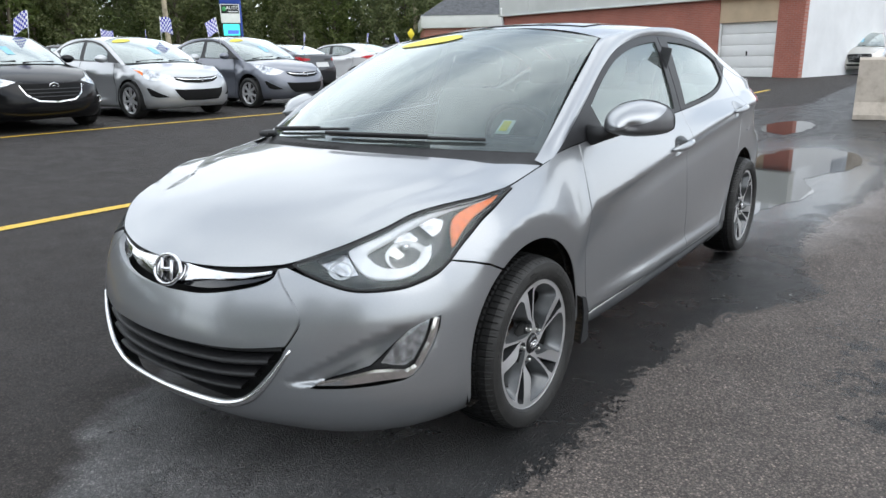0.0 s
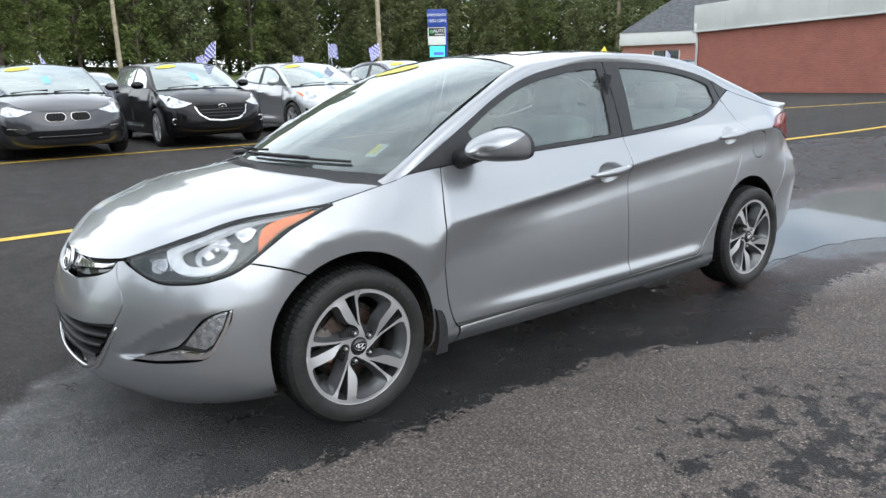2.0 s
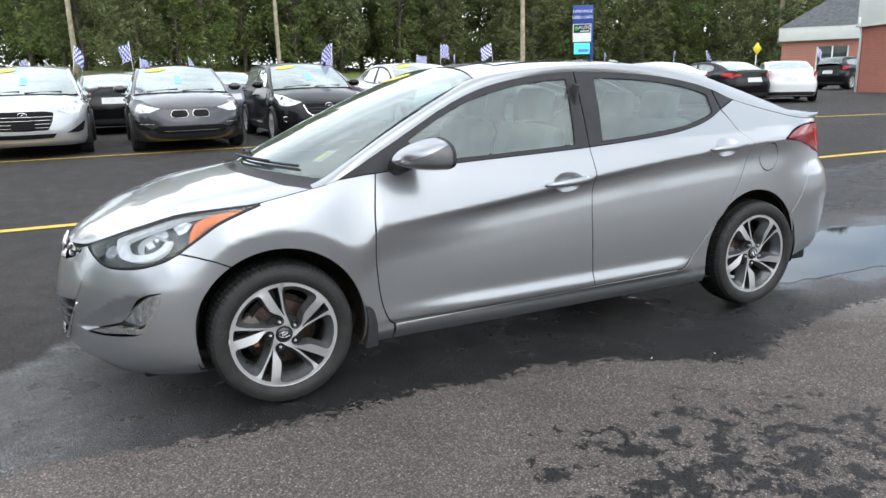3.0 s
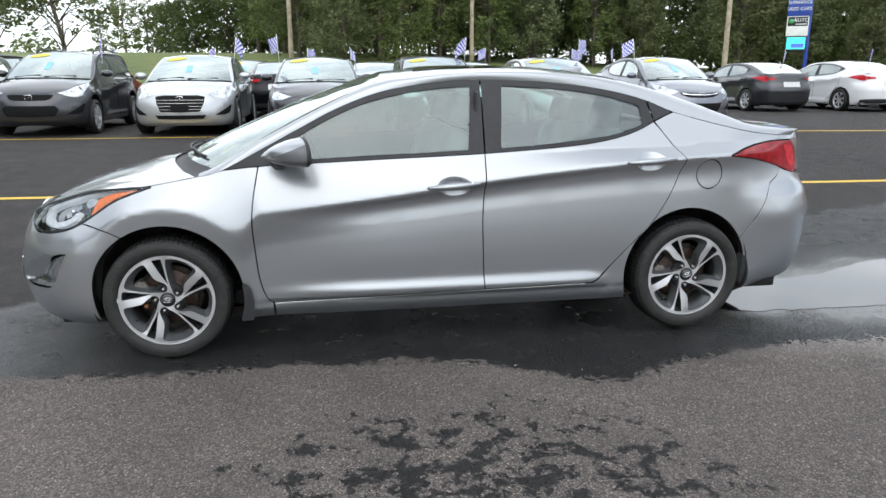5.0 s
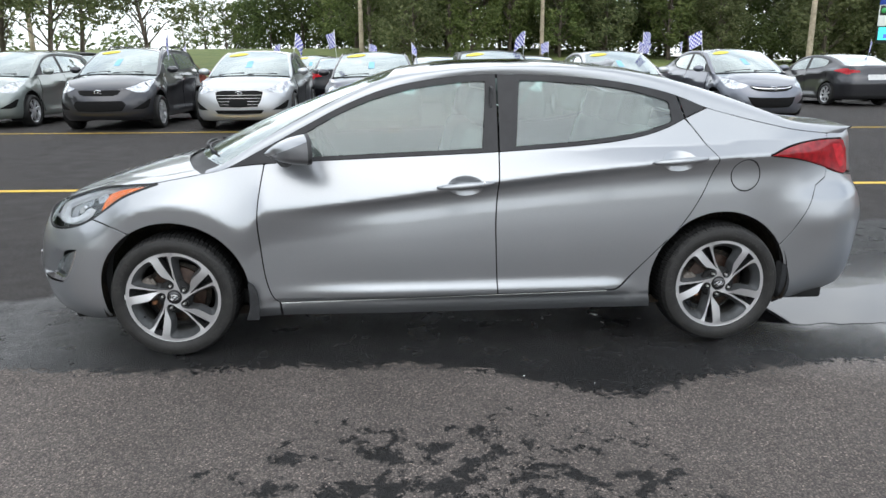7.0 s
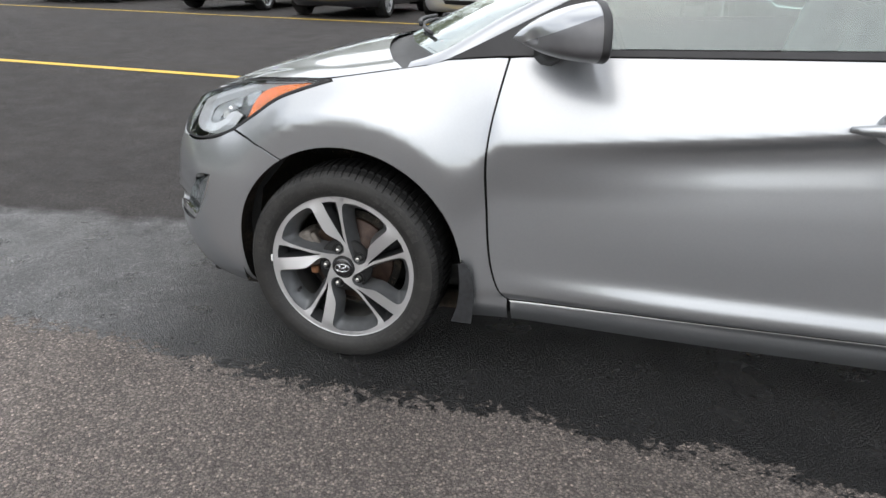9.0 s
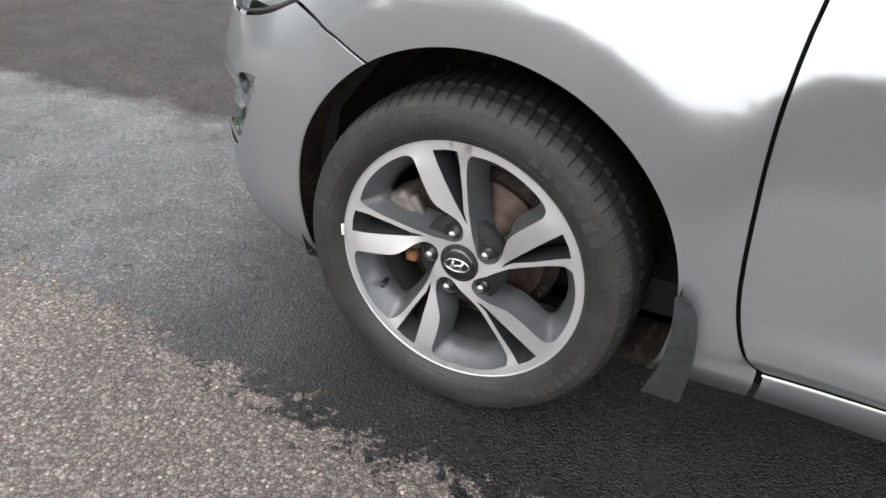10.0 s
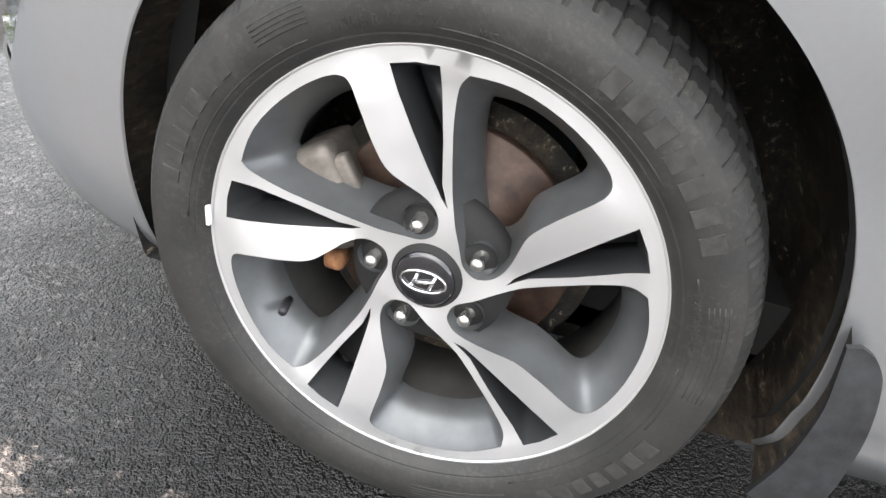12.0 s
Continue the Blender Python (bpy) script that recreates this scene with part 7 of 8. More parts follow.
# garage block: local y runs along the brick front, local x into the building
G_ROT = math.degrees(math.atan2(-3.7, 14.8))
garage = thing("garage_building", "single-storey red brick garage with a pale metal fascia", "building", pose(25.35, 3.25, 0.20, 0, 0, G_ROT))
part("brick_wall", box(0.30, 0.95, 3.0, (0.15, 0.475, 1.5)), BRICK, garage, "red brick wall")
part("brick_wall", box(0.30, 12.0, 3.0, (0.15, 9.25, 1.5)), BRICK, garage, "red brick wall")
part("lintel_panel", box(0.24, 2.30, 0.90, (0.16, 2.10, 2.55)), TAN, garage, "tan panel over the garage door")
part("rear_mass", box(9.0, 15.1, 2.95, (4.8, 7.6, 1.475)), WHITE_WALL, garage)
part("fascia", box(0.45, 15.5, 1.25, (0.05, 7.6, 3.62), 0.02), SIDING, garage, "pale metal fascia band")
part("fascia_lip", box(0.50, 15.6, 0.07, (0.03, 7.6, 3.01), 0.01), SIDING, garage)
gdoor = part("garage_door", box(0.05, 2.30, 2.10, (0.24, 2.10, 1.05)), DOOR_WHITE, garage, "white sectional garage door")
for i in range(5):
    part("door_panel", box(0.03, 2.26, 0.385, (0.205, 2.10, 0.22 + 0.415 * i), 0.012), DOOR_WHITE, gdoor)
part("door_latch", box(0.03, 0.05, 0.16, (0.18, 2.12, 0.95), 0.006), TRIM, gdoor)
for yy in (0.97, 3.23):
    part("jamb", box(0.10, 0.07, 2.12, (0.12, yy, 1.06), 0.006), DOOR_WHITE, garage)
part("downpipe", tube_mesh("downpipe", [(-0.05, 15.2, 0.0), (-0.05, 15.2, 2.7), (-0.15, 15.2, 3.0), (-0.2, 15.2, 3.4)], 0.055, 8), DOOR_WHITE, garage, "white rainwater downpipe")
for yy in np.arange(0.7, 15, 1.8):
    part("fascia_seam", box(0.46, 0.012, 1.2, (0.045, float(yy), 3.62)), SIDING, garage)

annex = thing("white_annex", "white painted block wing behind the garage", "building", pose(0, 0, 0))
part("long_wall", box(15.5, 0.3, 5.6, (34.2, 4.15, 2.9)), WHITE_WALL, annex, "white painted block wall")
part("end_wall", box(0.3, 26, 5.8, (42.0, -8.7, 3.0)), GREY_SIDING, annex, "grey ribbed metal wall")
for i in range(60):
    part("siding_rib", box(0.05, 0.05, 5.7, (41.83, 3.9 - 0.42 * i, 3.0), 0.01), GREY_SIDING, annex)
hook = thing("hose_hook", "black iron hook fixed to the white wall", "hook", pose(29.2, 3.98, 2.05))
part("hook_bar", tube_mesh("hook_bar", [(0, 0, 0.28), (0, -0.05, 0.30), (0, -0.06, 0.0), (0.0, -0.06, -0.18), (0.12, -0.06, -0.26), (0.2, -0.06, -0.2)], 0.03, 6), TRIM, hook)

shop = thing("brick_shop", "low brick shop with a white fascia and dark hip roof", "building", pose(48.4, 34.4, 0.25, 0, 0, -50))
part("front_wall", box(2.4, 0.3, 3.4, (-1.8, 0.15, 1.7)), BRICK, shop, "red brick wall")
part("front_wall", box(2.2, 0.3, 0.9, (0.5, 0.15, 0.45)), BRICK, shop)
part("front_wall", box(2.2, 0.3, 0.5, (0.5, 0.15, 3.15)), BRICK, shop)
part("front_wall", box(15.6, 0.3, 3.4, (9.4, 0.15, 1.7)), BRICK, shop)
win = part("shop_window", box(2.2, 0.05, 2.0, (0.5, 0.2, 1.9)), WIN_DARK, shop, "large dark shop window")
part("room", box(2.2, 0.1, 2.2, (0.5, 1.6, 1.9)), DARK_ROOM, shop)
for i in range(3):
    part("mullion", box(0.09, 0.12, 2.0, (-0.55 + 1.05 * i, 0.12, 1.9), 0.01), DOOR_WHITE, win)
part("window_sill", box(2.3, 0.25, 0.10, (0.5, 0.0, 0.92), 0.01), DOOR_WHITE, win)
part("fascia", box(20.6, 0.5, 1.05, (7.0, -0.1, 3.9), 0.02), SIDING, shop, "white fascia board")
part("side_wall", box(0.3, 11, 3.4, (-2.85, 5.8, 1.7)), BRICK, shop)
part("side_fascia", box(0.5, 11.4, 1.05, (-2.95, 5.6, 3.9), 0.02), SIDING, shop)
rv = [(-3.3, -0.4, 4.4), (17.4, -0.4, 4.4), (17.4, 11.4, 4.4), (-3.3, 11.4, 4.4), (1.6, 5.5, 7.6), (12.5, 5.5, 7.6)]
part("hip_roof", mesh_data("hip_roof", rv, [(0, 1, 5, 4), (1, 2, 5), (2, 3, 4, 5), (3, 0, 4)], smooth=False), SHINGLE, shop, "dark shingle hip roof")
part("roof_vent", tube_mesh("roof_vent", [(3.4, 2.2, 5.6), (3.4, 2.2, 6.4)], 0.12, 8), TRIM, shop)


def letters(text, size, mat, parent, m, name="lettering", label="", depth=0.02):
    c = bpy.data.curves.new(name, "FONT")
    c.body, c.size, c.extrude, c.align_x, c.align_y = text, size, depth, "CENTER", "CENTER"
    tmp = bpy.data.objects.new(name, c)
    me = bpy.data.meshes.new_from_object(tmp)
    bpy.data.objects.remove(tmp)
    ob = part(name, me, mat, parent, label)
    ob.matrix_basis = m
    return ob


SIGN_BLUE = Mat("blue_sign_face", (0.020, 0.055, 0.32), 0.35).vary(1.5, 0.1).m
SIGN_WHITE = Mat("white_sign_face", (0.80, 0.81, 0.80), 0.4).vary(1.5, 0.05).m
SIGN_BLACK = Mat("black_sign_face", (0.012, 0.014, 0.016), 0.35).vary(1.5, 0.2).m
SIGN_GREEN = Mat("green_emblem", (0.05, 0.35, 0.10), 0.4).m
SCREEN_CYAN = Mat("lit_cyan_screen", (0.05, 0.5, 0.5), 0.4, emit=(0.10, 0.75, 0.72), power=0.8).m
SCREEN_BLUE = Mat("lit_blue_screen", (0.05, 0.1, 0.5), 0.4, emit=(0.10, 0.16, 0.85), power=0.7).m
letters("EXPERIENCE", 0.72, SIGN_BLUE, shop, pose(7.4, -0.38, 3.9, 90, 0, 0), "wall_letters", "blue wall lettering")

sx, sy = 44.9, 60.7
sz = ground_z(sx, sy)
pylon = thing("pylon_sign", "tall blue roadside pylon sign with white lettering", "sign", pose(sx, sy, 1.36, 0, 0, -28) @ Matrix.Diagonal((0.75, 0.75, 0.75, 1)))
part("post", box(0.42, 0.45, 11.0, (1.30, 0.1, 4.3), 0.03), SIGN_BLUE, pylon, "blue steel post")
part("header", box(2.7, 0.40, 2.45, (0.0, 0, 8.62), 0.03), SIGN_BLUE, pylon, "blue header panel")
letters("EXPERIENCE", 0.50, SIGN_WHITE, pylon, pose(-0.02, -0.215, 9.05, 90, 0, 0), "lettering", "white letters")
letters("USED CARS", 0.56, SIGN_WHITE, pylon, pose(-0.02, -0.215, 8.25, 90, 0, 0), "lettering", "white letters")
part("frame_panel", box(2.55, 0.34, 2.45, (-0.05, 0, 6.14), 0.02), SIGN_WHITE, pylon, "white panel")
part("black_panel", box(2.35, 0.36, 1.15, (-0.05, -0.01, 6.72), 0.02), SIGN_BLACK, pylon, "black panel")
letters("AUTO", 0.66, SIGN_WHITE, pylon, pose(0.33, -0.215, 6.85, 90, 0, 0), "lettering", "white letters")
part("small_print", box(1.3, 0.01, 0.12, (0.33, -0.20, 6.38)), SIGN_WHITE, pylon)
v, f = lathe([(0.0, -0.20), (0.30, -0.20), (0.31, -0.17)], 24)
part("emblem", mesh_data("emblem", [(x - 0.82, y, z + 6.72) for x, y, z in v], [g[::-1] for g in f]), SIGN_GREEN, pylon, "round green emblem")
part("screen_case", box(2.5, 0.40, 2.0, (-0.05, 0, 3.85), 0.03), SIGN_BLACK, pylon, "black screen case")
part("screen", box(2.2, 0.01, 1.5, (-0.05, -0.206, 4.0)), SCREEN_CYAN, pylon, "lit message screen")
part("screen_lower", box(1.5, 0.012, 0.5, (0.15, -0.208, 3.70)), SCREEN_BLUE, pylon)

# ---- poles and wires ----
def utility_pole(x, y, height, r, lean=0.0):
    z = ground_z(x, y)
    p = thing("utility_pole", "weathered wooden utility pole carrying wires", "pole", pose(x, y, z - 0.3, 0, lean, 0), "utility poles")
    part("shaft", tube_mesh("shaft", [(0, 0, i * height / 8) for i in range(9)], r, 10, False, [1 - 0.3 * i / 8 for i in range(9)]), WOOD_POLE, p)
    part("cross_arm", box(2.4, 0.12, 0.14, (0, 0, height - 1.2), 0.01), WOOD_POLE, p)
    for k in (-1.1, 0, 1.1):
        part("insulator", tube_mesh("insulator", [(k, 0, height - 1.1), (k, 0, height - 0.85)], 0.06, 6), SIGN_WHITE, p)
    return (x, y, z + height - 1.5)


tops = [utility_pole(x, y, h, r) for x, y, h, r in ((38.6, 62.5, 14, 0.28), (15.0, 72.6, 13, 0.24), (-4.1, 73.9, 13, 0.27), (62, 50, 14, 0.28), (-40, 78, 14, 0.28))]
for a, b, dz in ((0, 3, 0.0), (1, 0, 0.0), (2, 1, 0.0), (4, 2, 0.0), (0, 3, -1.6), (1, 0, -1.6), (2, 1, -1.6), (0, 3, -3.2), (1, 0, -3.4)):
    p, q = np.array(tops[a]), np.array(tops[b])
    pts = [tuple(p + (q - p) * t + np.array((0, 0, dz - 4 * 0.9 * t * (1 - t)))) for t in np.linspace(0, 1, 13)]
    part("overhead_wire", tube_mesh("overhead_wire", pts, 0.022, 4), WIRE)
    tagged(bpy.context.scene.collection.objects[-1], "thin black overhead wire between poles", "wire", "overhead wires")

# ---- concrete barrier block ----
bar = thing("concrete_block", "weathered pale concrete barrier block on the asphalt", "barrier", pose(11.6, -0.85, ground_z(11.6, -0.85), 0, 0, 6))
prof = [(-0.40, 0), (-0.40, 0.08), (-0.30, 0.30), (-0.24, 1.02), (-0.20, 1.06), (0.20, 1.06), (0.24, 1.02), (0.30, 0.30), (0.40, 0.08), (0.40, 0)]
bv = [(x, y, z) for y in (-0.62, 0.62) for x, z in prof]
n = len(prof)
bf = [(i, i + 1, n + i + 1, n + i) for i in range(n - 1)] + [tuple(range(n))[::-1], tuple(range(n, 2 * n)), (0, n, 2 * n - 1, n - 1)]
bm = bmesh.new()
vs_ = [bm.verts.new(p) for p in bv]
for g in bf:
    bm.faces.new([vs_[i] for i in g])
bmesh.ops.recalc_face_normals(bm, faces=bm.faces)
part("block", bm, CONCRETE, bar)
for yy in (-0.25, 0.15):
    loop = [(0, yy + 0.07 * math.cos(w), 1.05 + 0.10 * math.sin(w)) for w in np.linspace(0, math.pi, 9)]
    part("lifting_loop", tube_mesh("lifting_loop", loop, 0.022, 6), RUST, bar, "rusty lifting loop")

# ---- yellow warning sign by the shop ----
ws = thing("road_sign", "small yellow diamond road sign on a post", "sign", pose(35.0, 29.0, ground_z(35, 29)))
part("post", tube_mesh("post", [(0, 0, 0), (0, 0, 2.6)], 0.035, 6), STEEL, ws)
part("plate", box(0.55, 0.02, 0.55, (0, 0, 0), 0.004, 1, pose(0, -0.05, 2.45, 0, 45, 0)), YELLOW_STICKER, ws, "yellow diamond plate")

# ---- checked flags on the cars ----
FLAG_M = Mat("blue_white_checked_cloth", (0.75, 0.75, 0.78), 0.8)
chk = FLAG_M.node("ShaderNodeTexChecker", Scale=9.0)
FLAG_M.link(FLAG_M.node("ShaderNodeTexCoord").outputs["UV"], chk.inputs["Vector"])
chk.inputs["Color1"].default_value, chk.inputs["Color2"].default_value = (0.035, 0.035, 0.42, 1), (0.80, 0.80, 0.84, 1)
FLAG_M.link(chk.outputs["Color"], FLAG_M.p.inputs["Base Color"])
FLAG = FLAG_M.m


def flag(x, y, z, seed, droop):
    rng = random.Random(seed)
    t = thing("car_flag", "blue and white checked window flag on a thin white stick", "flag", pose(x, y, z, rng.uniform(-6, 6), rng.uniform(-8, 8), rng.uniform(0, 360)), "checked car flags")
    part("stick", tube_mesh("stick", [(0, 0, 0), (0, 0, 0.52)], 0.006, 5), SIGN_WHITE, t)
    nx, nz = 9, 7
    ph = rng.uniform(0, 6)
    verts, uvs = [], []
    for j in range(nz):
        for i in range(nx):
            u, w = i / (nx - 1), j / (nz - 1)
            reach = 0.34 * (1 - 0.45 * droop)
            verts.append((reach * u * (1 - 0.25 * droop * u), 0.035 * math.sin(5 * u + ph + 2 * w) * u, 0.50 - 0.28 * w - droop * 0.20 * u ** 1.4 + 0.02 * math.sin(4 * u + ph)))
            uvs.append((u * 0.9, w * 0.7))
    faces = [(j * nx + i, j * nx + i + 1, (j + 1) * nx + i + 1, (j + 1) * nx + i) for j in range(nz - 1) for i in range(nx - 1)]
    me = mesh_data("cloth", verts, faces)
    lay = me.uv_layers.new(name="UVMap")
    for l in me.loops:
        lay.data[l.index].uv = uvs[l.vertex_index]
    part("cloth", me, FLAG, t, "checked cloth")


fl = random.Random(5)
for i, (cx, cy) in enumerate(((-8.35, 11.9), (-5.62, 11.15), (-3.08, 11.05), (-0.72, 10.55), (1.62, 10.72), (4.2, 11.0), (6.82, 11.1), (-4.3, 17.0), (-1.75, 16.6), (0.85, 16.6), (3.3, 16.4), (5.9, 16.4), (8.6, 16.6), (12.5, 16.6), (15.15, 16.1), (17.9, 15.3), (-6.9, 17.3), (20.4, 14.4))):
    side = 1 if i % 3 else -1
    flag(cx + side * 0.70, cy - 0.5 + fl.uniform(-0.2, 0.5), ground_z(cx, cy) + 1.28, i, fl.uniform(0.1, 0.9))

# ---- small litter on the asphalt ----
def scrap(x, y, size, turn):
    t = thing("paper_scrap", "tiny white paper scrap lying on the asphalt", "litter", pose(x, y, 0.004, 0, 0, turn), "scraps of litter")
    pts = [(-1.0, -0.28, 0), (-0.3, -0.42, 0.12), (0.5, -0.30, 0.05), (1.0, 0.05, 0.2), (0.4, 0.35, 0.06), (-0.4, 0.22, 0.16), (-0.9, 0.15, 0.05)]
    v = [(a * size, b * size, c * size) for a, b, c in pts] + [(a * size, b * size, c * size + 0.0015) for a, b, c in pts]
    n = len(pts)
    f = [tuple(range(n))[::-1], tuple(range(n, 2 * n))] + [(i, (i + 1) % n, n + (i + 1) % n, n + i) for i in range(n)]
    part("scrap", mesh_data("scrap", v, f, smooth=False), WHITE_STICKER, t)


for x, y, size, turn in ((0.84, -0.42, 0.026, -50), (0.85, -0.55, 0.016, -70), (0.30, -1.21, 0.007, 20), (0.60, -1.31, 0.006, 70)):
    scrap(x, y, size, turn)

# ---- trees ----
def leaf_mat(name, lo, mid, hi):
    a = Mat(name, mid, 0.6, 0.0, 0.35)
    g = a.node("ShaderNodeNewGeometry")
    oi = a.node("ShaderNodeObjectInfo")
    c = a.ramp(g.outputs["Random Per Island"], [(0.1, lo), (0.5, mid), (0.95, hi)])
    c = a.mix(a.remap(oi.outputs["Random"], 0, 1, 0.0, 0.35), c, (0.09, 0.085, 0.025))
    a.link(c, a.p.inputs["Base Color"])
    tr = a.node("ShaderNodeBsdfTranslucent")
    a.link(c, tr.inputs["Color"])
    mx = a.node("ShaderNodeMixShader")
    mx.inputs["Fac"].default_value = 0.42
    a.link(a.p.outputs[0], mx.inputs[1]), a.link(tr.outputs[0], mx.inputs[2])
    out = next(n for n in a.t.nodes if n.type == "OUTPUT_MATERIAL")
    a.link(mx.outputs[0], out.inputs["Surface"])
    return a.m


LEAF_A = leaf_mat("mixed_green_leaves", (0.085, 0.120, 0.038), (0.155, 0.205, 0.066), (0.260, 0.305, 0.110))
LEAF_B = leaf_mat("grey_green_leaves", (0.105, 0.132, 0.060), (0.180, 0.215, 0.098), (0.290, 0.315, 0.155))
LEAF_C = leaf_mat("dark_green_leaves", (0.058, 0.086, 0.030), (0.105, 0.148, 0.048), (0.170, 0.215, 0.074))
BARK_M = Mat("rough_bark", (0.13, 0.105, 0.085), 0.9).vary(2.0, 0.4)
BARK_M.bump(BARK_M.noise(9, 6), 0.8, 0.03)
BARK = BARK_M.m


def leaves(centres, count, size, rng):
    verts, faces = [], []
    for cx, cy, cz, r, flat in centres:
        for _ in range(count):
            # more leaves near the skin of a clump than in its heart
            d = Vector((rng.gauss(0, 1), rng.gauss(0, 1), rng.gauss(0, 1))).normalized() * r * (0.35 + 0.65 * rng.random() ** 0.5)
            p = Vector((cx + d.x, cy + d.y, cz + d.z * flat))
            a = Vector((rng.gauss(0, 1), rng.gauss(0, 1), rng.gauss(0, 0.6))).normalized()
            b = a.cross(Vector((rng.gauss(0, 1), rng.gauss(0, 1), rng.gauss(0, 1)))).normalized()
            s = size * rng.uniform(0.6, 1.4)
            n = a.cross(b) * s * 0.25
            k = len(verts)
            verts += [tuple(p - a * s), tuple(p - b * s * 0.45 + n), tuple(p + a * s), tuple(p + b * s * 0.45 + n)]
            faces += [(k, k + 1, k + 2), (k, k + 2, k + 3)]
    return verts, faces


def tree(height, crown_w, base, fork, clumps, count, size, seed, leaf, label, lean=0.0, flat=0.75):
    rng = random.Random(seed)
    t = thing("tree", label, "tree", pose(0, 0, -400))
    chunks, centres = [], []
    r0 = 0.011 * height + 0.05
    trunk = [(lean * (i / 8) ** 2 * height * 0.2 + 0.12 * math.sin(i * 0.9 + seed), 0.10 * math.sin(i * 1.3 + seed * 2), height * 0.9 * i / 8) for i in range(9)]
    chunks.append(tube(trunk, r0, 8, False, [1.25, 1.0, 0.9, 0.8, 0.68, 0.55, 0.42, 0.28, 0.12]))
    for i in range(clumps):
        h = base + (1 - base) * ((i + 0.5) / clumps) ** 0.9
        z = h * height
        u = (h - base) / (1 - base)
        spread = crown_w * (0.35 + 0.65 * math.sin(math.pi * min(1, 0.18 + 0.80 * u)) ** 0.8) * rng.uniform(0.35, 1.0)
        w = i * 2.4 + rng.uniform(-0.6, 0.6)
        k = min(7, int(h / 0.9 * 8))
        ax, ay, az = trunk[max(1, k - 1)]
        tip = (ax + spread * math.cos(w), ay + spread * math.sin(w), z + rng.uniform(-0.3, 0.5))
        start = (ax, ay, min(az, z - 0.4 * spread * fork))
        mid = tuple(start[j] * 0.5 + tip[j] * 0.5 + (0.12 * spread if j == 2 else rng.uniform(-0.1, 0.1) * spread) for j in range(3))
        if i % 2 == 0 or clumps < 40:
            chunks.append(tube([start, mid, tip], r0 * 0.30 * (1 - 0.5 * u) + 0.015, 5, False, [1, 0.65, 0.25]))
        centres.append((*tip, crown_w * rng.uniform(0.20, 0.36), flat))
    v, f = merged(*chunks)
    part("trunk", mesh_data("trunk", v, f), BARK, t, "rough brown bark with bare limbs")
    v, f = leaves(centres, count, size, rng)
    part("crown", mesh_data("crown", v, f, smooth=False), leaf, t)
    return t


KINDS = [
    tree(19, 4.4, 0.12, 1.0, 78, 62, 0.31, 1, LEAF_A, "tall leafy tree at the edge of the woods"),
    tree(22, 3.6, 0.20, 0.8, 70, 60, 0.30, 2, LEAF_C, "tall dark narrow-crowned tree at the edge of the woods", 0.3),
    tree(17, 4.8, 0.10, 1.1, 80, 60, 0.31, 3, LEAF_B, "broad grey-green tree at the edge of the woods"),
    tree(13, 5.2, 0.32, 1.6, 64, 64, 0.20, 4, LEAF_B, "open-crowned tree with a dark forked trunk on the grass", 0.5, 0.6),
    tree(12, 5.4, 0.08, 1.0, 80, 70, 0.30, 5, LEAF_C, "dense rounded dark tree on the grassy hill", 0.0, 0.8),
    tree(7, 2.2, 0.10, 1.0, 30, 46, 0.20, 6, LEAF_A, "small leafy tree on the grass"),
]


def plant(kind, bearing, dist, scale, turn):
    x, y = dist * math.sin(radians(bearing)) - 0.5, dist * math.cos(radians(bearing)) - 4.0
    copy_thing(KINDS[kind], pose(x, y, ground_z(x, y) - 0.2, 0, 0, turn) @ Matrix.Diagonal((scale, scale, scale, 1)))


rt = random.Random(12)
for dist, step, b0, b1, lo, hi in ((82, 4.1, 0.5, 60, 0.62, 0.84), (91, 3.0, -2.0, 64, 0.70, 0.92), (100, 3.0, -3.0, 66, 0.76, 1.0), (112, 3.2, -5.0, 66, 0.84, 1.1)):
    b = b0
    while b < b1:
        # a few gaps let the sky through
        if not (26.6 < b < 28.4 and dist < 120) and not (16.0 < b < 17.0 and dist > 95):
            plant(rt.choice((0, 0, 1, 2, 2)), b, dist + rt.uniform(-3, 3), rt.uniform(lo, hi) * (0.84 if b > 36 else 1.0), rt.uniform(0, 360))
        b += step * rt.uniform(0.75, 1.2)
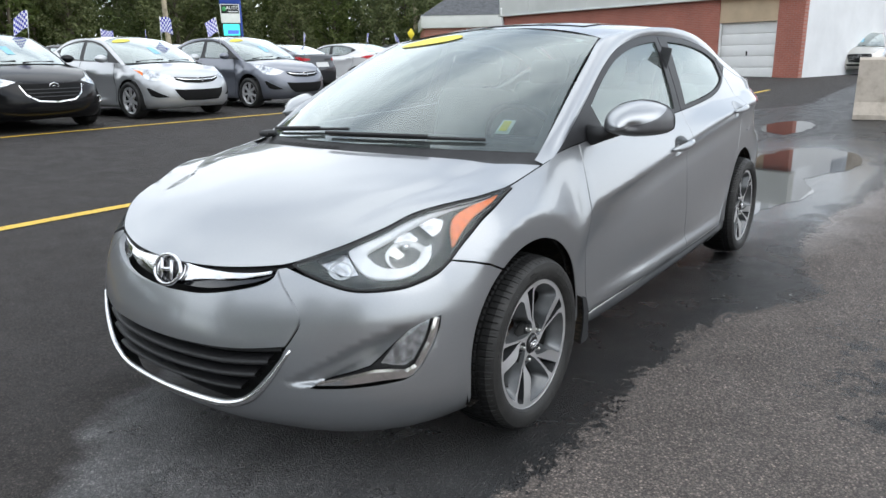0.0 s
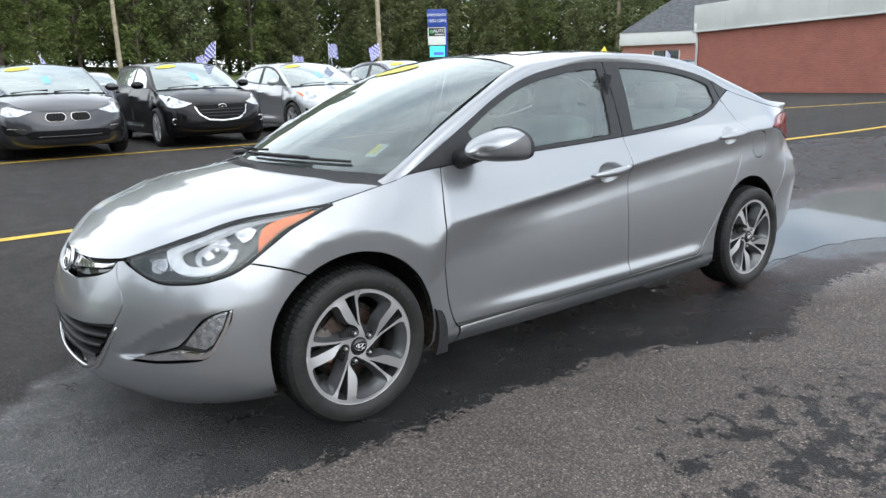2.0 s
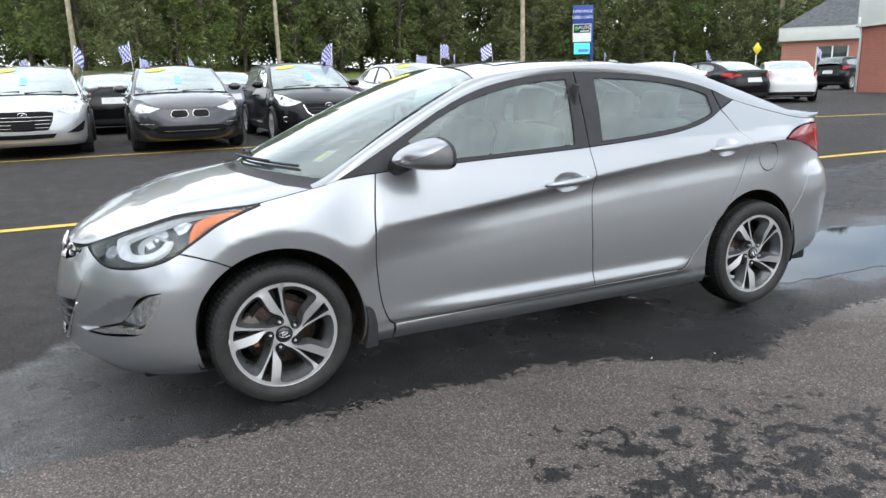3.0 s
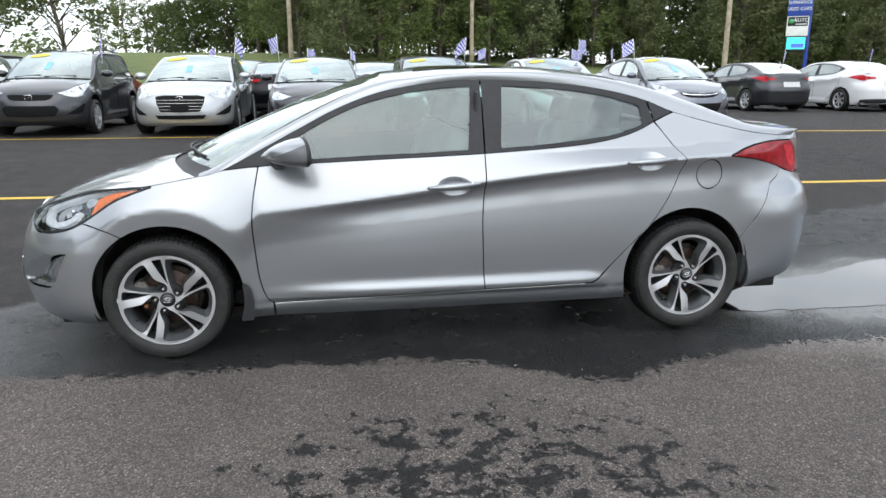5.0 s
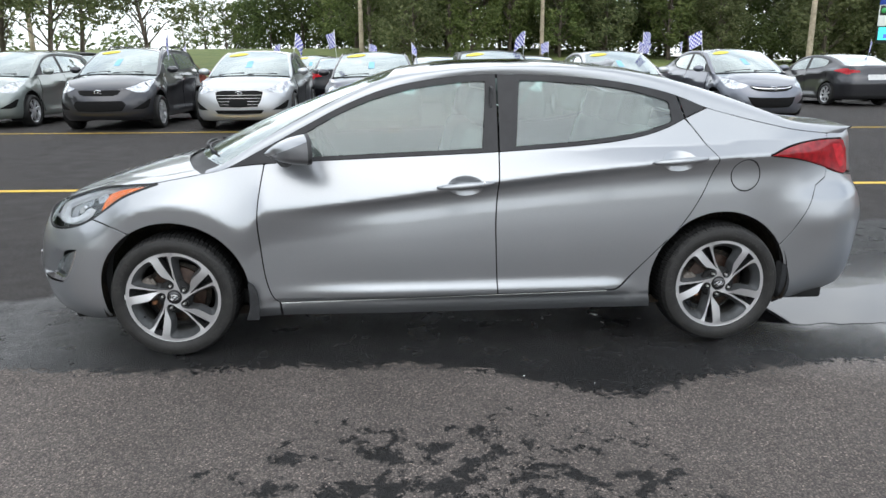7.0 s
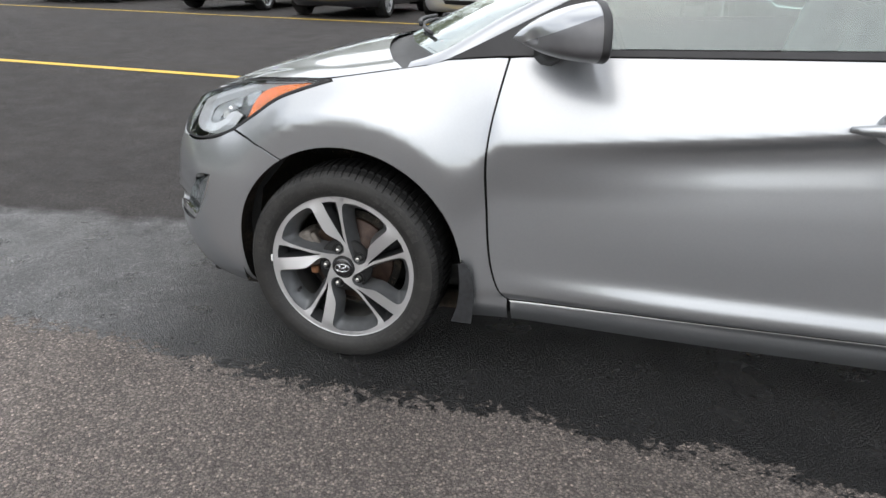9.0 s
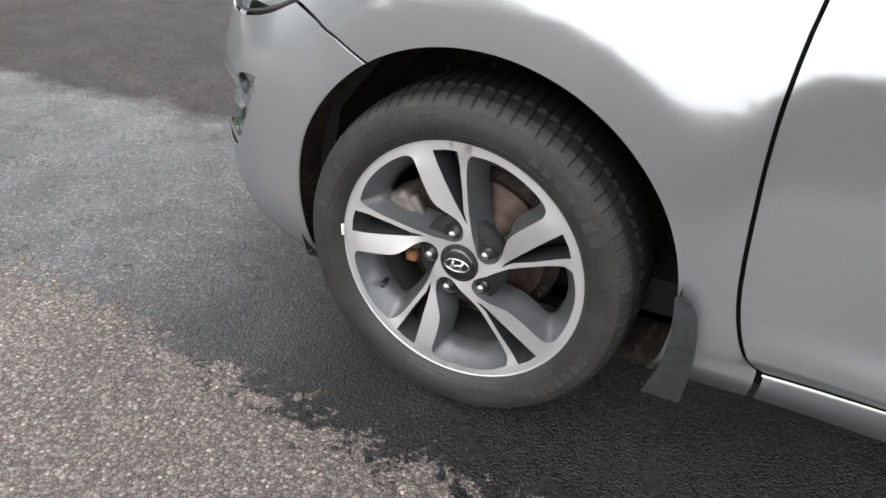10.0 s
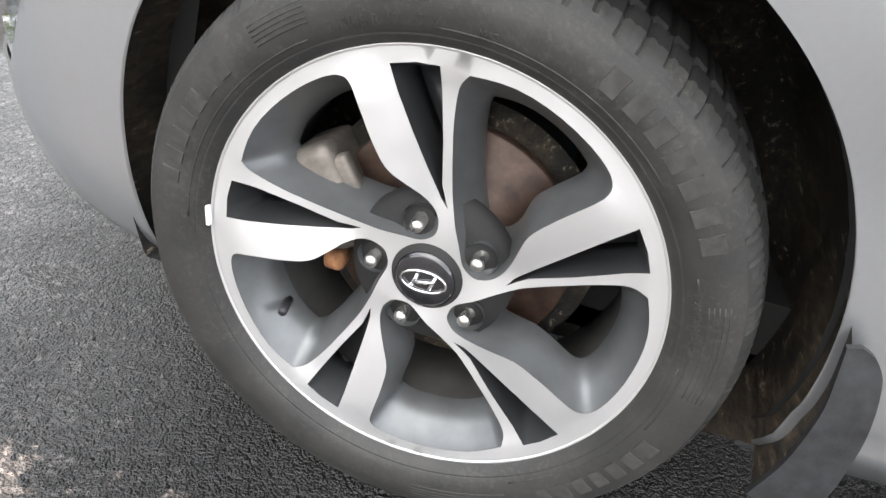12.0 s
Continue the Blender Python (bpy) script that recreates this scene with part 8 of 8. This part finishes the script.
for kind, b, d, s, tn in ((3, -24.6, 62, 1.05, 40), (3, -18.4, 66, 1.0, 190), (3, -30.0, 60, 1.1, 300), (3, -33.5, 64, 1.0, 80), (3, -27.4, 72, 1.15, 10), (3, -22.6, 78, 1.1, 75), (0, -36.0, 100, 0.8, 50), (2, -32.0, 118, 0.7, 60), (2, -28.0, 122, 0.62, 160), (4, -9.6, 132, 1.0, 0), (4, -7.2, 128, 1.12, 90), (4, -4.8, 134, 1.15, 200), (4, -11.4, 140, 0.75, 30), (4, -2.6, 130, 1.1, 140),
                          (5, -14.4, 112, 1.0, 10), (5, -12.9, 120, 1.1, 70), (5, -15.9, 126, 0.9, 20), (4, -36, 120, 1.0, 10), (4, -41, 115, 1.1, 60), (3, -39, 75, 1.1, 220), (0, 6.0, 68, 0.62, 20), (2, 1.4, 72, 0.7, 120)):
    plant(kind, b, d, s, tn)
# taller wood further back
for b in (25, 28, 30.5, 34, 36, 39.5, 42):
    plant(rt.choice((0, 1)), b + rt.uniform(-0.5, 0.5), rt.uniform(98, 112), rt.uniform(0.85, 1.0), rt.uniform(0, 360))
# trees behind the camera, seen only in the paint and glass
for i in range(16):
    plant(rt.choice((0, 2, 1)), 110 + 13 * i + rt.uniform(-3, 3), rt.uniform(70, 95), rt.uniform(0.45, 0.65), rt.uniform(0, 360))
# unseen taller stand added ahead of the car to cut low sky light
for b in range(236, 306, 5):
    plant(rt.choice((0, 2)), b + rt.uniform(-1.5, 1.5), rt.uniform(46, 60), rt.uniform(0.85, 1.15), rt.uniform(0, 360))
for k in KINDS:
    for o in (*k.children_recursive, k):
        bpy.data.objects.remove(o)

# undergrowth along the wood's edge
ru = random.Random(77)
cs = []
for i in range(900):
    b, d = ru.uniform(-4, 64), ru.uniform(86, 112)
    x, y = d * math.sin(radians(b)) - 0.5, d * math.cos(radians(b)) - 4.0
    cs.append((x, y, ground_z(x, y) + ru.uniform(0.1, 5.0), ru.uniform(1.1, 2.3), 0.85))
v, f = leaves(cs, 40, 0.27, ru)
tagged(part("undergrowth", mesh_data("undergrowth", v, f, smooth=False), LEAF_C), "dense dark green undergrowth along the wood", "undergrowth", kind="stuff")
# far tree line on the horizon
cs = []
for i in range(420):
    b, d = ru.uniform(-180, 180), ru.uniform(190, 260)
    x, y = d * math.sin(radians(b)), d * math.cos(radians(b))
    cs.append((x, y, ground_z(x, y) + ru.uniform(0.5, 9.0) * (1.0 if -5 < b < 70 else 0.55), ru.uniform(2.5, 5.0), 0.8))
v, f = leaves(cs, 26, 0.85, ru)
tagged(part("far_woods", mesh_data("far_woods", v, f, smooth=False), LEAF_C), "distant dark green tree line", "woods", kind="stuff")
